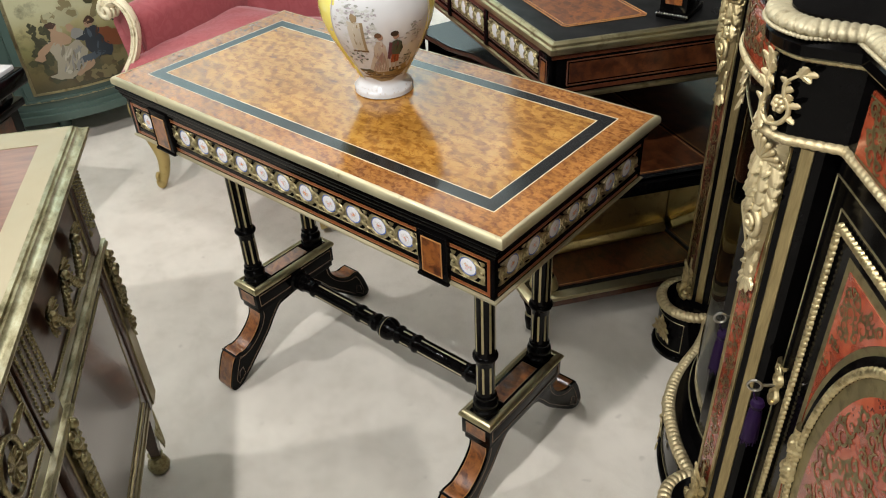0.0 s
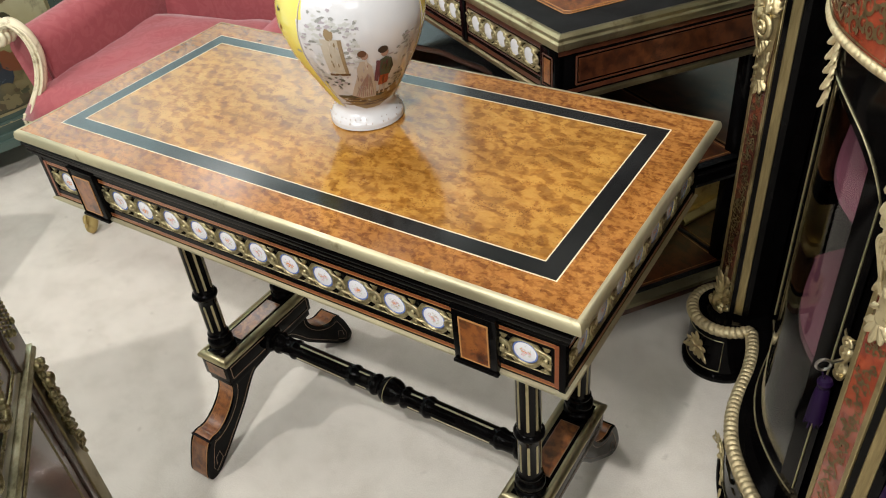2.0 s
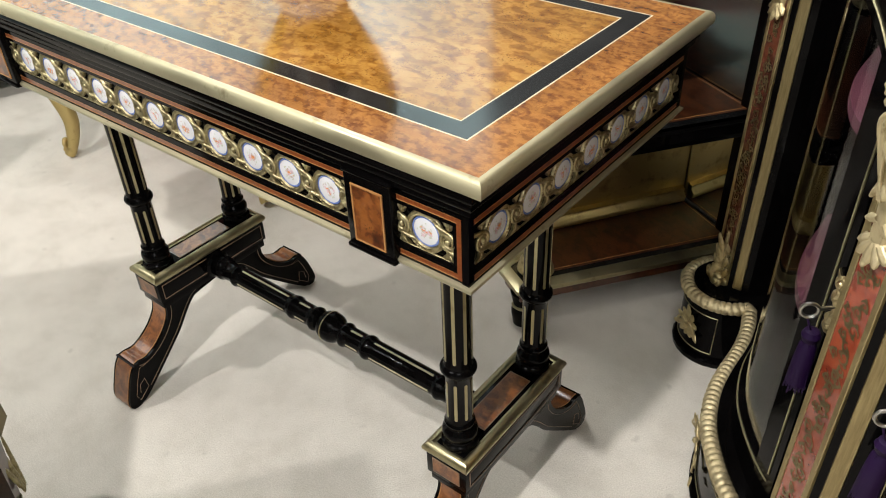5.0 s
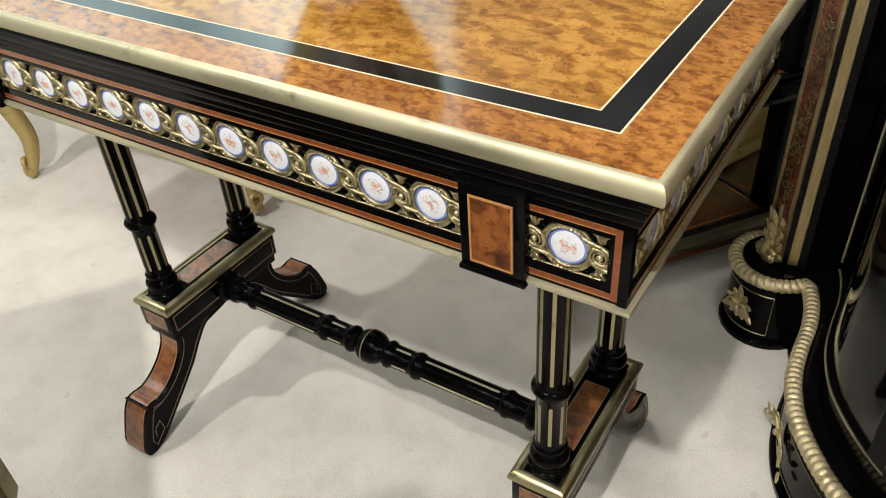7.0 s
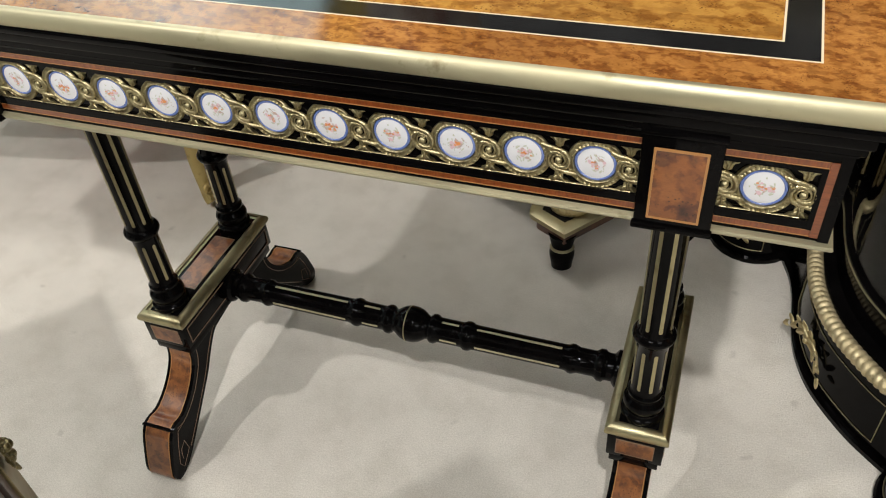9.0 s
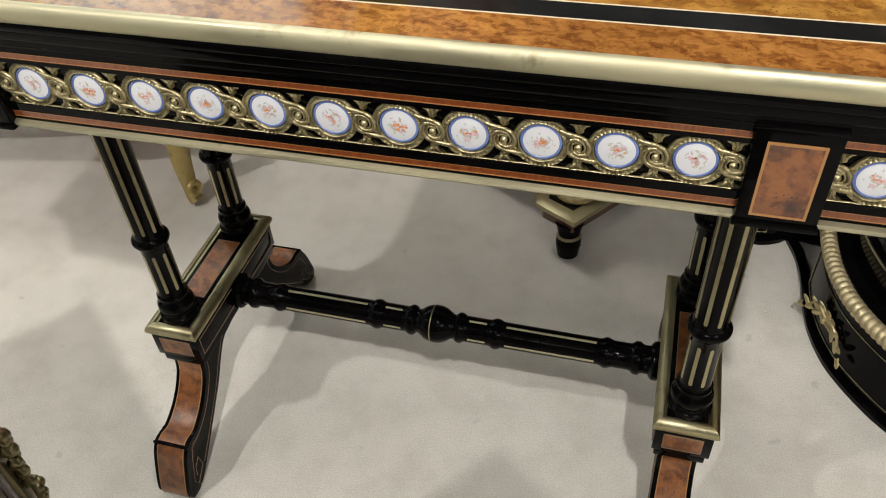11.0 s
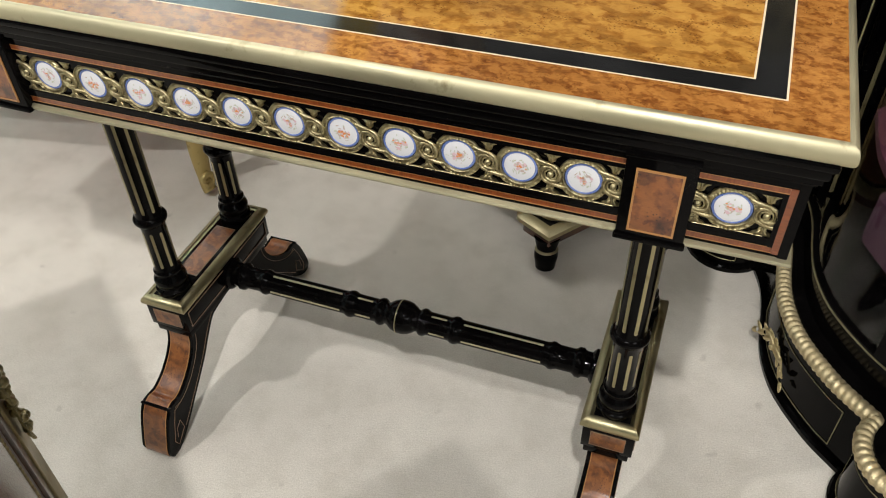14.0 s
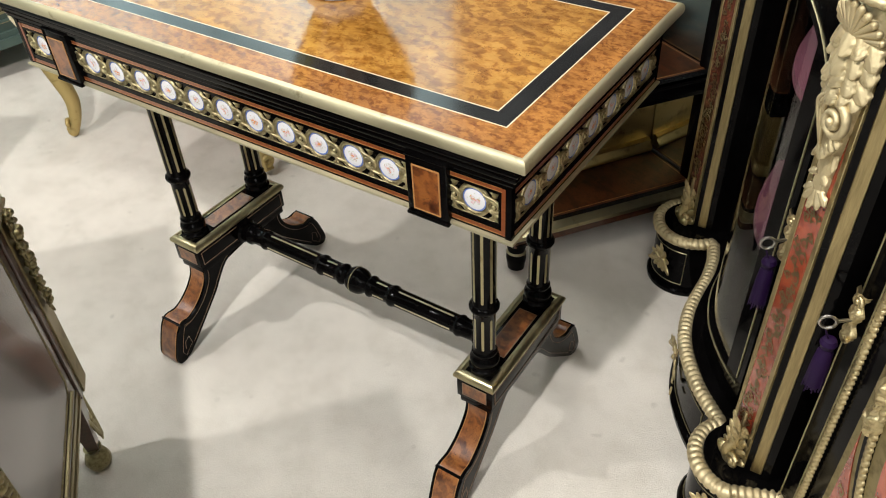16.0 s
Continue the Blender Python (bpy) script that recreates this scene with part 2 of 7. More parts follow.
TORTOISE_DARK = burr_wood("brown_tortoiseshell", (0.03, 0.010, 0.006), (0.08, 0.024, 0.012), (0.15, 0.045, 0.022), 30, 0.25, 0.5, (1, 1, 1))
BOULLE_BRASS = gilt("inlaid_brass", (0.30, 0.25, 0.125), 0.40, 0.6, 60, 0.9, 0.05)
VELVET = material("purple_silk", (0.013, 0.0035, 0.027), 0.55, spec=0.15)
MAROON = paint_material("maroon_lining", (0.080, 0.020, 0.034), 0.5, 0.3)
PINK_CLOTH = paint_material("mauve_cloth", (0.12, 0.036, 0.074), 0.8, 0.3)
STEEL = material("steel", (0.36, 0.34, 0.31), 0.32, 1)
MIRROR = material("mirror_glass", (0.80, 0.84, 0.82), 0.02, 1)
YELLOW_GLAZE = material("yellow_glaze", (0.66, 0.58, 0.13), 0.14, 0, 0.6, 0.05)


def glass_material(name, tint=(0.9, 0.92, 0.9)):
    m = material(name, tint, 0.02)
    b = base_of(m)
    b.inputs["Transmission Weight"].default_value = 1.0
    b.inputs["IOR"].default_value = 1.28
    return m


GLASS = glass_material("clear_glass")


# ---- mesh helpers ----
def mesh_object(name, bm, mats):
    mats = mats if isinstance(mats, (list, tuple)) else [mats]
    me = bpy.data.meshes.new(name)
    bm.to_mesh(me)
    bm.free()
    for m in mats:
        me.materials.append(m)
    return new(name, me)


def part(name, bm, mats, parent, label="", smooth=True):
    ob = mesh_object(name, bm, mats)
    ob.parent = parent
    if smooth:
        me = ob.data
        me.polygons.foreach_set("use_smooth", [True] * len(me.polygons))
        soft = any("bronze" in q.name or "gilt" in q.name or "damask" in q.name for q in me.materials)
        me.set_sharp_from_angle(angle=radians(75 if soft else 38))
    if label:
        ob["label"] = label
    return ob


def share(ob, parent, m, name=None):
    """Another object on the same mesh, at m under parent."""
    o = new(name or ob.name.split(".")[0], ob.data)
    o.parent = parent
    o.matrix_local = m
    return o


def thing(name, at, label, category, group=""):
    ob = new(name)
    ob.empty_display_size = 0.1
    ob.matrix_world = at if isinstance(at, Matrix) else Matrix.Translation(at)
    return tagged(ob, label, category, group)


def axes(origin, x_axis):
    """A pose at origin whose x runs along x_axis in the plan."""
    return Matrix.Translation((*origin[:2], origin[2] if len(origin) > 2 else 0)) @ Matrix.Rotation(math.atan2(x_axis[1], x_axis[0]), 4, "Z")


def box(bm, x0, x1, y0, y1, z0, z1, bevel=0.0, segs=2):
    t = bmesh.new()
    bmesh.ops.create_cube(t, size=1)
    for v in t.verts:
        v.co = Vector(((x0 + x1) / 2 + v.co.x * (x1 - x0), (y0 + y1) / 2 + v.co.y * (y1 - y0), (z0 + z1) / 2 + v.co.z * (z1 - z0)))
    if bevel:
        bmesh.ops.bevel(t, geom=list(t.edges), offset=bevel, segments=segs, profile=0.5, affect="EDGES")
    add(bm, t)
    return bm


def add(bm, t, m=None, mat=0):
    if m is not None:
        bmesh.ops.transform(t, matrix=m, verts=t.verts)
    table = {v: bm.verts.new(v.co) for v in t.verts}
    for f in t.faces:
        try:
            g = bm.faces.new([table[v] for v in f.verts])
            g.material_index = mat or f.material_index
        except ValueError:
            pass
    t.free()


def one_box(*a, **k):
    return box(bmesh.new(), *a, **k)


def lathe(bm, profile, segs=28, m=None, flute=None, mat=0):
    """Turn (radius, height) points round z. flute: (number, depth, from, to) grooves between two heights."""
    m = m or Matrix()
    rings = []
    for r, z in profile:
        ring = []
        for i in range(segs):
            a = math.tau * i / segs
            rr = r
            if flute and flute[2] <= z <= flute[3]:
                rr = r * (1 - flute[1] * max(0.0, math.cos(flute[0] * a)) ** 3)
            ring.append(bm.verts.new(m @ Vector((rr * math.cos(a), rr * math.sin(a), z))))
        rings.append(ring)
    for a, b in zip(rings, rings[1:]):
        for i in range(segs):
            f = bm.faces.new((a[i], a[(i + 1) % segs], b[(i + 1) % segs], b[i]))
            f.material_index = mat
    for ring, flip in ((rings[0], True), (rings[-1], False)):
        if flip:
            ring = ring[::-1]
        f = bm.faces.new(ring)
        f.material_index = mat
    return bm


def spline(pts, n=8, closed=False):
    """A smooth curve through the points."""
    p = [Vector(q) for q in pts]
    k = len(p)
    out = []
    for i in range(k if closed else k - 1):
        if closed:
            a, b, c, d = p[(i - 1) % k], p[i], p[(i + 1) % k], p[(i + 2) % k]
        else:
            a, b, c, d = p[max(i - 1, 0)], p[i], p[i + 1], p[min(i + 2, k - 1)]
        for j in range(n):
            t = j / n
            out.append(0.5 * ((2 * b) + (c - a) * t + (2 * a - 5 * b + 4 * c - d) * t * t + (3 * b - a - 3 * c + d) * t ** 3))
    if not closed:
        out.append(p[-1])
    return out


def tube(bm, pts, radius, segs=8, closed=False, flat=1.0, mat=0):
    """A round bar along pts; radius a number or a function of 0..1."""
    pts = [Vector(p) for p in pts]
    k = len(pts)
    rings = []
    up = Vector((0, 0, 1))
    for i, p in enumerate(pts):
        a, b = (pts[i - 1], pts[(i + 1) % k]) if closed else (pts[max(i - 1, 0)], pts[min(i + 1, k - 1)])
        d = (b - a).normalized()
        if i == 0:
            u = d.cross(up if abs(d.z) < 0.95 else Vector((0, 1, 0))).normalized()
        else:
            u = (u - d * u.dot(d)).normalized()
        v = u.cross(d)
        r = radius(i / max(1, k - 1)) if callable(radius) else radius
        rings.append([bm.verts.new(p + (u * math.cos(math.tau * j / segs) + v * math.sin(math.tau * j / segs) * flat) * r) for j in range(segs)])
    for i in range(k if closed else k - 1):
        a, b = rings[i], rings[(i + 1) % k]
        for j in range(segs):
            f = bm.faces.new((a[j], b[j], b[(j + 1) % segs], a[(j + 1) % segs]))
            f.material_index = mat
    if not closed:
        bm.faces.new(rings[0]).material_index = mat
        bm.faces.new(rings[-1][::-1]).material_index = mat
    return bm


def prism(bm, outline, m, depth, mat=0):
    """Extrude a flat outline (x, y) by depth along z of m."""
    lo = [bm.verts.new(m @ Vector((x, y, 0))) for x, y in outline]
    hi = [bm.verts.new(m @ Vector((x, y, depth))) for x, y in outline]
    bm.faces.new(lo[::-1]).material_index = mat
    bm.faces.new(hi).material_index = mat
    n = len(lo)
    for i in range(n):
        bm.faces.new((lo[i], lo[(i + 1) % n], hi[(i + 1) % n], hi[i])).material_index = mat
    return bm


def moulding(bm, plan, profile, closed=False, mat=0):
    """Sweep a profile of (outward, height) along a plan of (x, y), mitred; outward is to the right of the way."""
    n = len(plan)
    rows = []
    for i in range(n):
        p = Vector(plan[i])
        if closed:
            a, b = Vector(plan[i - 1]), Vector(plan[(i + 1) % n])
        else:
            a, b = Vector(plan[max(i - 1, 0)]), Vector(plan[min(i + 1, n - 1)])
        d0 = (p - a).normalized() if (p - a).length > 1e-9 else (b - p).normalized()
        d1 = (b - p).normalized() if (b - p).length > 1e-9 else d0
        n0, n1 = Vector((d0.y, -d0.x)), Vector((d1.y, -d1.x))
        mid = (n0 + n1)
        mid = mid / max(0.35, mid.length_squared / 2)
        rows.append([bm.verts.new((p.x + mid.x * o, p.y + mid.y * o, z)) for o, z in profile])
    k = len(profile)
    for i in range(n if closed else n - 1):
        a, b = rows[i], rows[(i + 1) % n]
        for j in range(k):
            f = bm.faces.new((a[j], b[j], b[(j + 1) % k], a[(j + 1) % k]))
            f.material_index = mat
    if not closed:
        bm.faces.new(rows[0][::-1]).material_index = mat
        bm.faces.new(rows[-1]).material_index = mat
    return bm


def finish(bm):
    bmesh.ops.recalc_face_normals(bm, faces=bm.faces)
    return bm


def rect(hx, hy, cx=0.0, cy=0.0):
    """A closed plan, outward to its right."""
    return [(cx - hx, cy - hy), (cx + hx, cy - hy), (cx + hx, cy + hy), (cx - hx, cy + hy)]


def band(bm, hx0, hy0, hx1, hy1, z0, z1, cx=0.0, cy=0.0):
    """A flat mitred frame between two rectangles."""
    inner, outer = rect(hx0, hy0, cx, cy), rect(hx1, hy1, cx, cy)
    v = [[bm.verts.new((x, y, z)) for x, y in q] for q in (inner, outer) for z in (z0, z1)]
    il, ih, ol, oh = v
    for i in range(4):
        j = (i + 1) % 4
        bm.faces.new((ih[i], oh[i], oh[j], ih[j]))
        bm.faces.new((il[i], il[j], ol[j], ol[i]))
        bm.faces.new((ol[i], ol[j], oh[j], oh[i]))
        bm.faces.new((il[i], ih[i], ih[j], il[j]))
    return bm


def ball(bm, at, r, segs=10, squash=(1, 1, 1), mat=0):
    t = bmesh.new()
    bmesh.ops.create_uvsphere(t, u_segments=segs, v_segments=max(5, segs // 2 + 1), radius=r)
    for f in t.faces:
        f.material_index = mat
    add(bm, t, Matrix.Translation(at) @ Matrix.Diagonal((*squash, 1)), mat)


def spiral(turns, r0, r1, n=28, start=0.0, hand=1):
    return [((r0 + (r1 - r0) * i / n) * math.cos(start + hand * math.tau * turns * i / n),
             (r0 + (r1 - r0) * i / n) * math.sin(start + hand * math.tau * turns * i / n)) for i in range(n + 1)]


FRONT = Matrix(((1, 0, 0, 0), (0, 0, -1, 0), (0, 1, 0, 0), (0, 0, 0, 1)))  # (x, y, out) to (x, -out, y)


def relief(bm, width, height, depth, outline, rows=46, cols=17, seed=1, ribs=9.0, m=None):
    """Cast leafwork: a domed strip with slanting veins and a lobed edge. outline(v) gives the half width 0..1 at v from foot 0 to head 1."""
    m = m or Matrix()
    rnd = random.Random(seed)
    ph = [rnd.uniform(0, 6.28) for _ in range(4)]
    lobes = max(2.0, height / 0.016)
    veins = max(2.0, height / 0.0085)
    rows, cols = max(rows, int(veins * 5)), max(cols, 15)
    grid = []
    for i in range(rows + 1):
        v = i / rows
        row = []
        for j in range(cols + 1):
            u = 2 * j / cols - 1
            au = abs(u)
            edge = max(0.0, (au - 0.45) / 0.55)
            lobe = abs(math.sin(math.pi * lobes * (v - 0.05 * au) + ph[0] * (1 if u > 0 else 1.4)))
            w = outline(v) * width / 2 * (1 - 0.26 * edge * (1 - lobe ** 0.6))
            vein = 0.5 + 0.5 * math.cos(math.tau * veins * (v - 0.30 * width / max(height, 1e-3) * au * 0.8) + ph[2])
            rib = 1 - min(1.0, au * 7) ** 2 if au < 0.14 else 0.0
            n = noise.noise(Vector((u * 2.2 + seed, v * height * 60, seed * 1.7)))
            dome = max(0.0, 1 - u * u) ** 0.6
            h = depth * dome * (0.52 + 0.20 * vein + 0.16 * lobe + 0.16 * n + 0.12 * rib) * (0.45 + 0.55 * outline(v)) + depth * 0.10
            row.append(bm.verts.new(m @ Vector((u * w, -max(h, 0.0) if 0 < j < cols else 0.001, v * height))))
        grid.append(row)
    for a, b in zip(grid, grid[1:]):
        for j in range(cols):
            bm.faces.new((a[j], a[j + 1], b[j + 1], b[j]))
    return bm


def volute(bm, at, r, thick, hand=1, start=0.0, m=None):
    m = m or Matrix()
    pts = [m @ Vector((at[0] + x, at[1], at[2] + z)) for x, z in spiral(1.6, r, r * 0.15, 26, start, hand)]
    tube(bm, pts, lambda s: thick * (1 - 0.45 * s), 7)
    ball(bm, m @ Vector(at), thick * 1.5, 8)
    return bm


# ---- the room ----
X0, X1, Y0, Y1, H = -3.2, 2.6, -3.0, 2.35, 2.6
floor = mesh_object("floor", one_box(X0 - 0.1, X1 + 0.1, Y0 - 0.1, Y1 + 0.1, -0.1, 0.0), CARPET)
tagged(floor, "beige short-pile fitted carpet with faint marks", "carpet", kind="structure")
for name, dims in (("wall_north", (X0 - 0.12, X1 + 0.12, Y1, Y1 + 0.12)), ("wall_south", (X0 - 0.12, X1 + 0.12, Y0 - 0.12, Y0)),
                   ("wall_west", (X0 - 0.12, X0, Y0, Y1)), ("wall_east", (X1, X1 + 0.12, Y0, Y1))):
    north = name in ("wall_north", "wall_west")
    w = mesh_object(name, one_box(*dims, 0.0, H), WALL_PAINT if north else DIM_PAINT)
    tagged(w, "plain wall painted pale grey-blue" if north else "plain wall painted dull grey-green", "wall", kind="structure")
# Unseen panel, added so the tabletop's right part reflects something dark.
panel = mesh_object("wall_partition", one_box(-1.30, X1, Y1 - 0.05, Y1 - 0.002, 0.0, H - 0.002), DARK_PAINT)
tagged(panel, "unseen dark panel added to darken what the polished tops reflect", "wall", kind="structure")
ceiling = mesh_object("ceiling", one_box(X0 - 0.12, X1 + 0.12, Y0 - 0.12, Y1 + 0.12, H, H + 0.1), CEILING_PAINT)
tagged(ceiling, "plain white painted ceiling", "ceiling", kind="structure")


# ---- the card table ----
TOP = 0.760
HX, HY = 0.418, 0.174      # outer stringing
IX, IY = 0.391, 0.147      # inner stringing
EX, EY = 0.461, 0.2170      # veneer's edge
FX, FY = 0.4475, 0.2125    # face of the frieze
MID = 0.6785               # centre line of the porcelain
PITCH = 0.0555


def ring(bm, R, r, m, segs=28, minor=8, mat=0):
    tube(bm, [m @ Vector((R * math.cos(math.tau * i / segs), R * math.sin(math.tau * i / segs), 0)) for i in range(segs)], r, minor, True, mat=mat)


def mount_ring_mesh():
    """Pierced gilt ring that holds a plaque, out along -y: a ribbed band between two rims."""
    bm = bmesh.new()
    segs = 108
    rows = []
    for i in range(segs):
        a = math.tau * i / segs
        up = 0.0024 if i % 3 else 0.0002
        rows.append([bm.verts.new(FRONT @ Vector((r * math.cos(a), r * math.sin(a), h))) for r, h in ((0.0164, -0.001), (0.0166, 0.0022), (0.0172, 0.0026), (0.0177, up), (0.0208, up), (0.0211, 0.0024), (0.0216, 0.0022), (0.0220, -0.001))])
    for i in range(segs):
        a, b = rows[i], rows[(i + 1) % segs]
        for j in range(7):
            bm.faces.new((a[j], b[j], b[j + 1], a[j + 1]))
    # edge fillets of the pierced band
    for s in (-1, 1):
        tube(bm, [(-0.0277, -0.0012, s * 0.0217), (0.0277, -0.0012, s * 0.0217)], 0.0014, 8)
    return finish(bm)


def ribbed_tube(bm, pts, r, pitch=0.0016):
    """A bar with fine cross ribs."""
    tube(bm, pts, lambda q: r, 7)
    walked, mark = 0.0, 0.0
    for a, b in zip(pts, pts[1:]):
        walked += (b - a).length
        if walked - mark > pitch:
            mark = walked
            ball(bm, (a + b) / 2, r * 1.12, 6, (1, 1, 1))


def mount_link_mesh():
    """A twin-armed scroll between two rings, with a bud and spread leaves above and below."""
    bm = bmesh.new()
    for h in (1, -1):
        arm = spline([(-0.0138, -0.0016, 0.0122), (-0.0100, -0.0022, 0.0112), (-0.0050, -0.0026, 0.0102), (0.0005, -0.0026, 0.0090), (0.0060, -0.0026, 0.0060), (0.0081, -0.0026, 0.0),
                      (0.0060, -0.0026, -0.0054), (0.0008, -0.0026, -0.0068), (-0.0036, -0.0026, -0.0044)], 6)
        pts = [Vector((h * q.x, q.y, h * q.z)) for q in arm]
        ribbed_tube(bm, pts, 0.0019, 0.0021)
        tube(bm, [Vector((h * q.x * 0.62, q.y - 0.0004, h * q.z * 0.62)) for q in arm[22:]], 0.0010, 6)
    ball(bm, (0, -0.0032, 0), 0.0031, 10, (1, 0.8, 1))
    for s in (-1, 1):
        # flat leaf that carries the bud to the border
        leaf = [(-0.0088, 0.0210), (-0.0070, 0.0186), (-0.0036, 0.0172), (-0.0030, 0.0128), (0.0, 0.0108), (0.0030, 0.0128), (0.0036, 0.0172), (0.0070, 0.0186), (0.0088, 0.0210)]
        prism(bm, [(x, s * z) for x, z in leaf], FRONT @ Matrix.Translation((0, 0, -0.001)), 0.0026)
        for lean, ln, dz in ((0, 0.0046, 0.0156), (0.75, 0.0040, 0.0178), (-0.75, 0.0040, 0.0178)):
            t = bmesh.new()
            bmesh.ops.create_uvsphere(t, u_segments=8, v_segments=6, radius=1)
            add(bm, t, Matrix.Translation((lean * 0.0040, -0.0018, s * dz)) @ Matrix.Rotation(s * lean * 0.95, 4, "Y") @ Matrix.Diagonal((0.0014, 0.0013, ln, 1)))
    return finish(bm)


def plaque_mesh():
    bm = bmesh.new()
    lathe(bm, [(0.0156, 0.0), (0.0154, 0.0009), (0.0120, 0.0016), (0.006, 0.0020), (0.0005, 0.0021)], 36, FRONT)
    return finish(bm)


def plaque_rim_mesh():
    bm = bmesh.new()
    for a, b in (((0.0163, 0.0003), (0.0158, 0.0014)), ((0.0158, 0.0014), (0.0143, 0.0019)), ((0.0143, 0.0019), (0.0138, 0.0014))):
        va = [bm.verts.new(FRONT @ Vector((a[0] * math.cos(math.tau * i / 36), a[0] * math.sin(math.tau * i / 36), a[1]))) for i in range(36)]
        vb = [bm.verts.new(FRONT @ Vector((b[0] * math.cos(math.tau * i / 36), b[0] * math.sin(math.tau * i / 36), b[1]))) for i in range(36)]
        for i in range(36):
            bm.faces.new((va[i], va[(i + 1) % 36], vb[(i + 1) % 36], vb[i]))
    return finish(bm)


def spray_mesh(seed):
    """A painted posy: small domed dabs of colour."""
    rnd = random.Random(seed)
    bm = bmesh.new()

    def dab(x, z, r, mat, squash=1.0, turn=0.0):
        t = bmesh.new()
        bmesh.ops.create_circle(t, cap_ends=True, segments=7, radius=1)
        d = math.hypot(x, z)
        add(bm, t, Matrix.Translation((x, -(0.0023 - 0.9e-3 * (d / 0.0115) ** 2), z)) @ Matrix.Rotation(turn, 4, "Y") @ Matrix.Rotation(radians(90), 4, "X") @ Matrix.Diagonal((r, r * squash, 1, 1)), mat)
    for i in range(26):
        a, d = rnd.uniform(0, 6.28), 0.0098 * math.sqrt(rnd.uniform(0.06, 1))
        dab(d * math.cos(a), 0.85 * d * math.sin(a), rnd.uniform(0.0012, 0.0024), rnd.choice((2, 2, 2, 3)), rnd.uniform(0.22, 0.5), a + rnd.uniform(-0.7, 0.7))
    for i in range(13):
        a, d = rnd.uniform(0, 6.28), 0.0068 * math.sqrt(rnd.uniform(0, 1))
        dab(d * math.cos(a), 0.85 * d * math.sin(a), rnd.uniform(0.0011, 0.0022), rnd.choice((0, 1, 1, 1, 3)), 0.75, rnd.uniform(0, 3))
    for i in range(5):
        a = math.tau * i / 5 + rnd.uniform(0, 1)
        dab(0.0014 * math.cos(a), 0.0014 * math.sin(a), 0.0013, rnd.choice((0, 0, 1)), 0.8, a)
    return bm


def card_table():
    t = thing("card_table", (0, 0, 0), "amboyna and ebonised card table with gilt edges and porcelain plaques", "table")
    z0 = TOP - 0.005
    # the top
    bm = one_box(-EX + 0.001, EX - 0.001, -EY + 0.001, EY - 0.001, TOP - 0.022, TOP - 0.004)
    part("top_board", bm, EBONY, t)
    part("centre_veneer", one_box(-IX, IX, -IY, IY, z0, TOP, 0.0002, 1), BURR, t, "golden amboyna burr veneer")
    part("ebony_band", band(bmesh.new(), IX + 0.0016, IY + 0.0016, HX - 0.0016, HY - 0.0016, z0, TOP), EBONY_TOP, t, "black ebony inlaid band", False)
    part("inner_stringing", band(bmesh.new(), IX, IY, IX + 0.0016, IY + 0.0016, z0, TOP + 0.0001), STRING, t, "", False)
    part("outer_stringing", band(bmesh.new(), HX - 0.0016, HY - 0.0016, HX, HY, z0, TOP + 0.0001), STRING, t, "", False)
    part("crossbanding", band(bmesh.new(), HX, HY, EX, EY, z0, TOP), BURR_EDGE, t, "reddish burr border veneer", False)
    edge = [(0.0, TOP - 0.0165), (0.0, TOP + 0.0004), (0.0030, TOP + 0.0006), (0.0066, TOP - 0.0016), (0.0084, TOP - 0.0060),
            (0.0088, TOP - 0.0110), (0.0080, TOP - 0.0145), (0.0060, TOP - 0.0165)]
    part("gilt_edge", finish(moulding(bmesh.new(), rect(EX, EY), edge, True)), BRASS, t, "rounded pale gilt brass edging")
    under = [(-0.03, 0.7450), (0.0110, 0.7450), (0.0128, 0.7415), (0.0124, 0.7375), (0.0105, 0.7355), (0.0092, 0.7350), (0.0092, 0.7285), (0.0080, 0.7265), (0.0062, 0.7260),
             (0.0060, 0.7205), (0.0045, 0.7190), (0.0030, 0.7185), (0.0024, 0.7160), (0.0006, 0.7150), (-0.03, 0.7150)]
    part("cornice_moulding", finish(moulding(bmesh.new(), rect(FX, FY), under, True)), EBONY, t, "black stepped moulding")
    # the frieze
    part("frieze", one_box(-FX + 0.004, FX - 0.004, -FY + 0.004, FY - 0.004, 0.638, 0.718), EBONY, t)

    def rails(lo, hi, mat, name, out):
        prof = [(-0.006, lo), (out, lo), (out, hi), (-0.006, hi)]
        part(name, finish(moulding(bmesh.new(), rect(FX, FY), prof, True)), mat, t, "", False)
    rails(0.7095, 0.7155, EBONY, "upper_fillet", 0.0006)
    rails(0.7035, 0.7095, TULIP, "upper_banding", 0.0)
    rails(0.6995, 0.7035, EBONY, "upper_rail", 0.0006)
    rails(0.6500, 0.6575, EBONY, "lower_rail", 0.0006)
    rails(0.6435, 0.6500, TULIP, "lower_banding", 0.0)
    rails(0.6410, 0.6435, EBONY, "lower_fillet", 0.0006)
    for z in (0.7036, 0.7088, 0.6436, 0.6493):
        rails(z, z + 0.0006, GOLD_LINE, "gold_line", 0.0004)
    bead = [(-0.02, 0.6340), (0.0015, 0.6340), (0.0040, 0.6350), (0.0054, 0.6372), (0.0046, 0.6394), (0.0015, 0.6410), (-0.02, 0.6410)]
    part("gilt_bead", finish(moulding(bmesh.new(), rect(FX, FY), bead, True)), BRASS, t, "pale gilt brass lower edge")
    part("underboard", one_box(-FX + 0.01, FX - 0.01, -FY + 0.01, FY - 0.01, 0.6348, 0.640), EBONY, t)
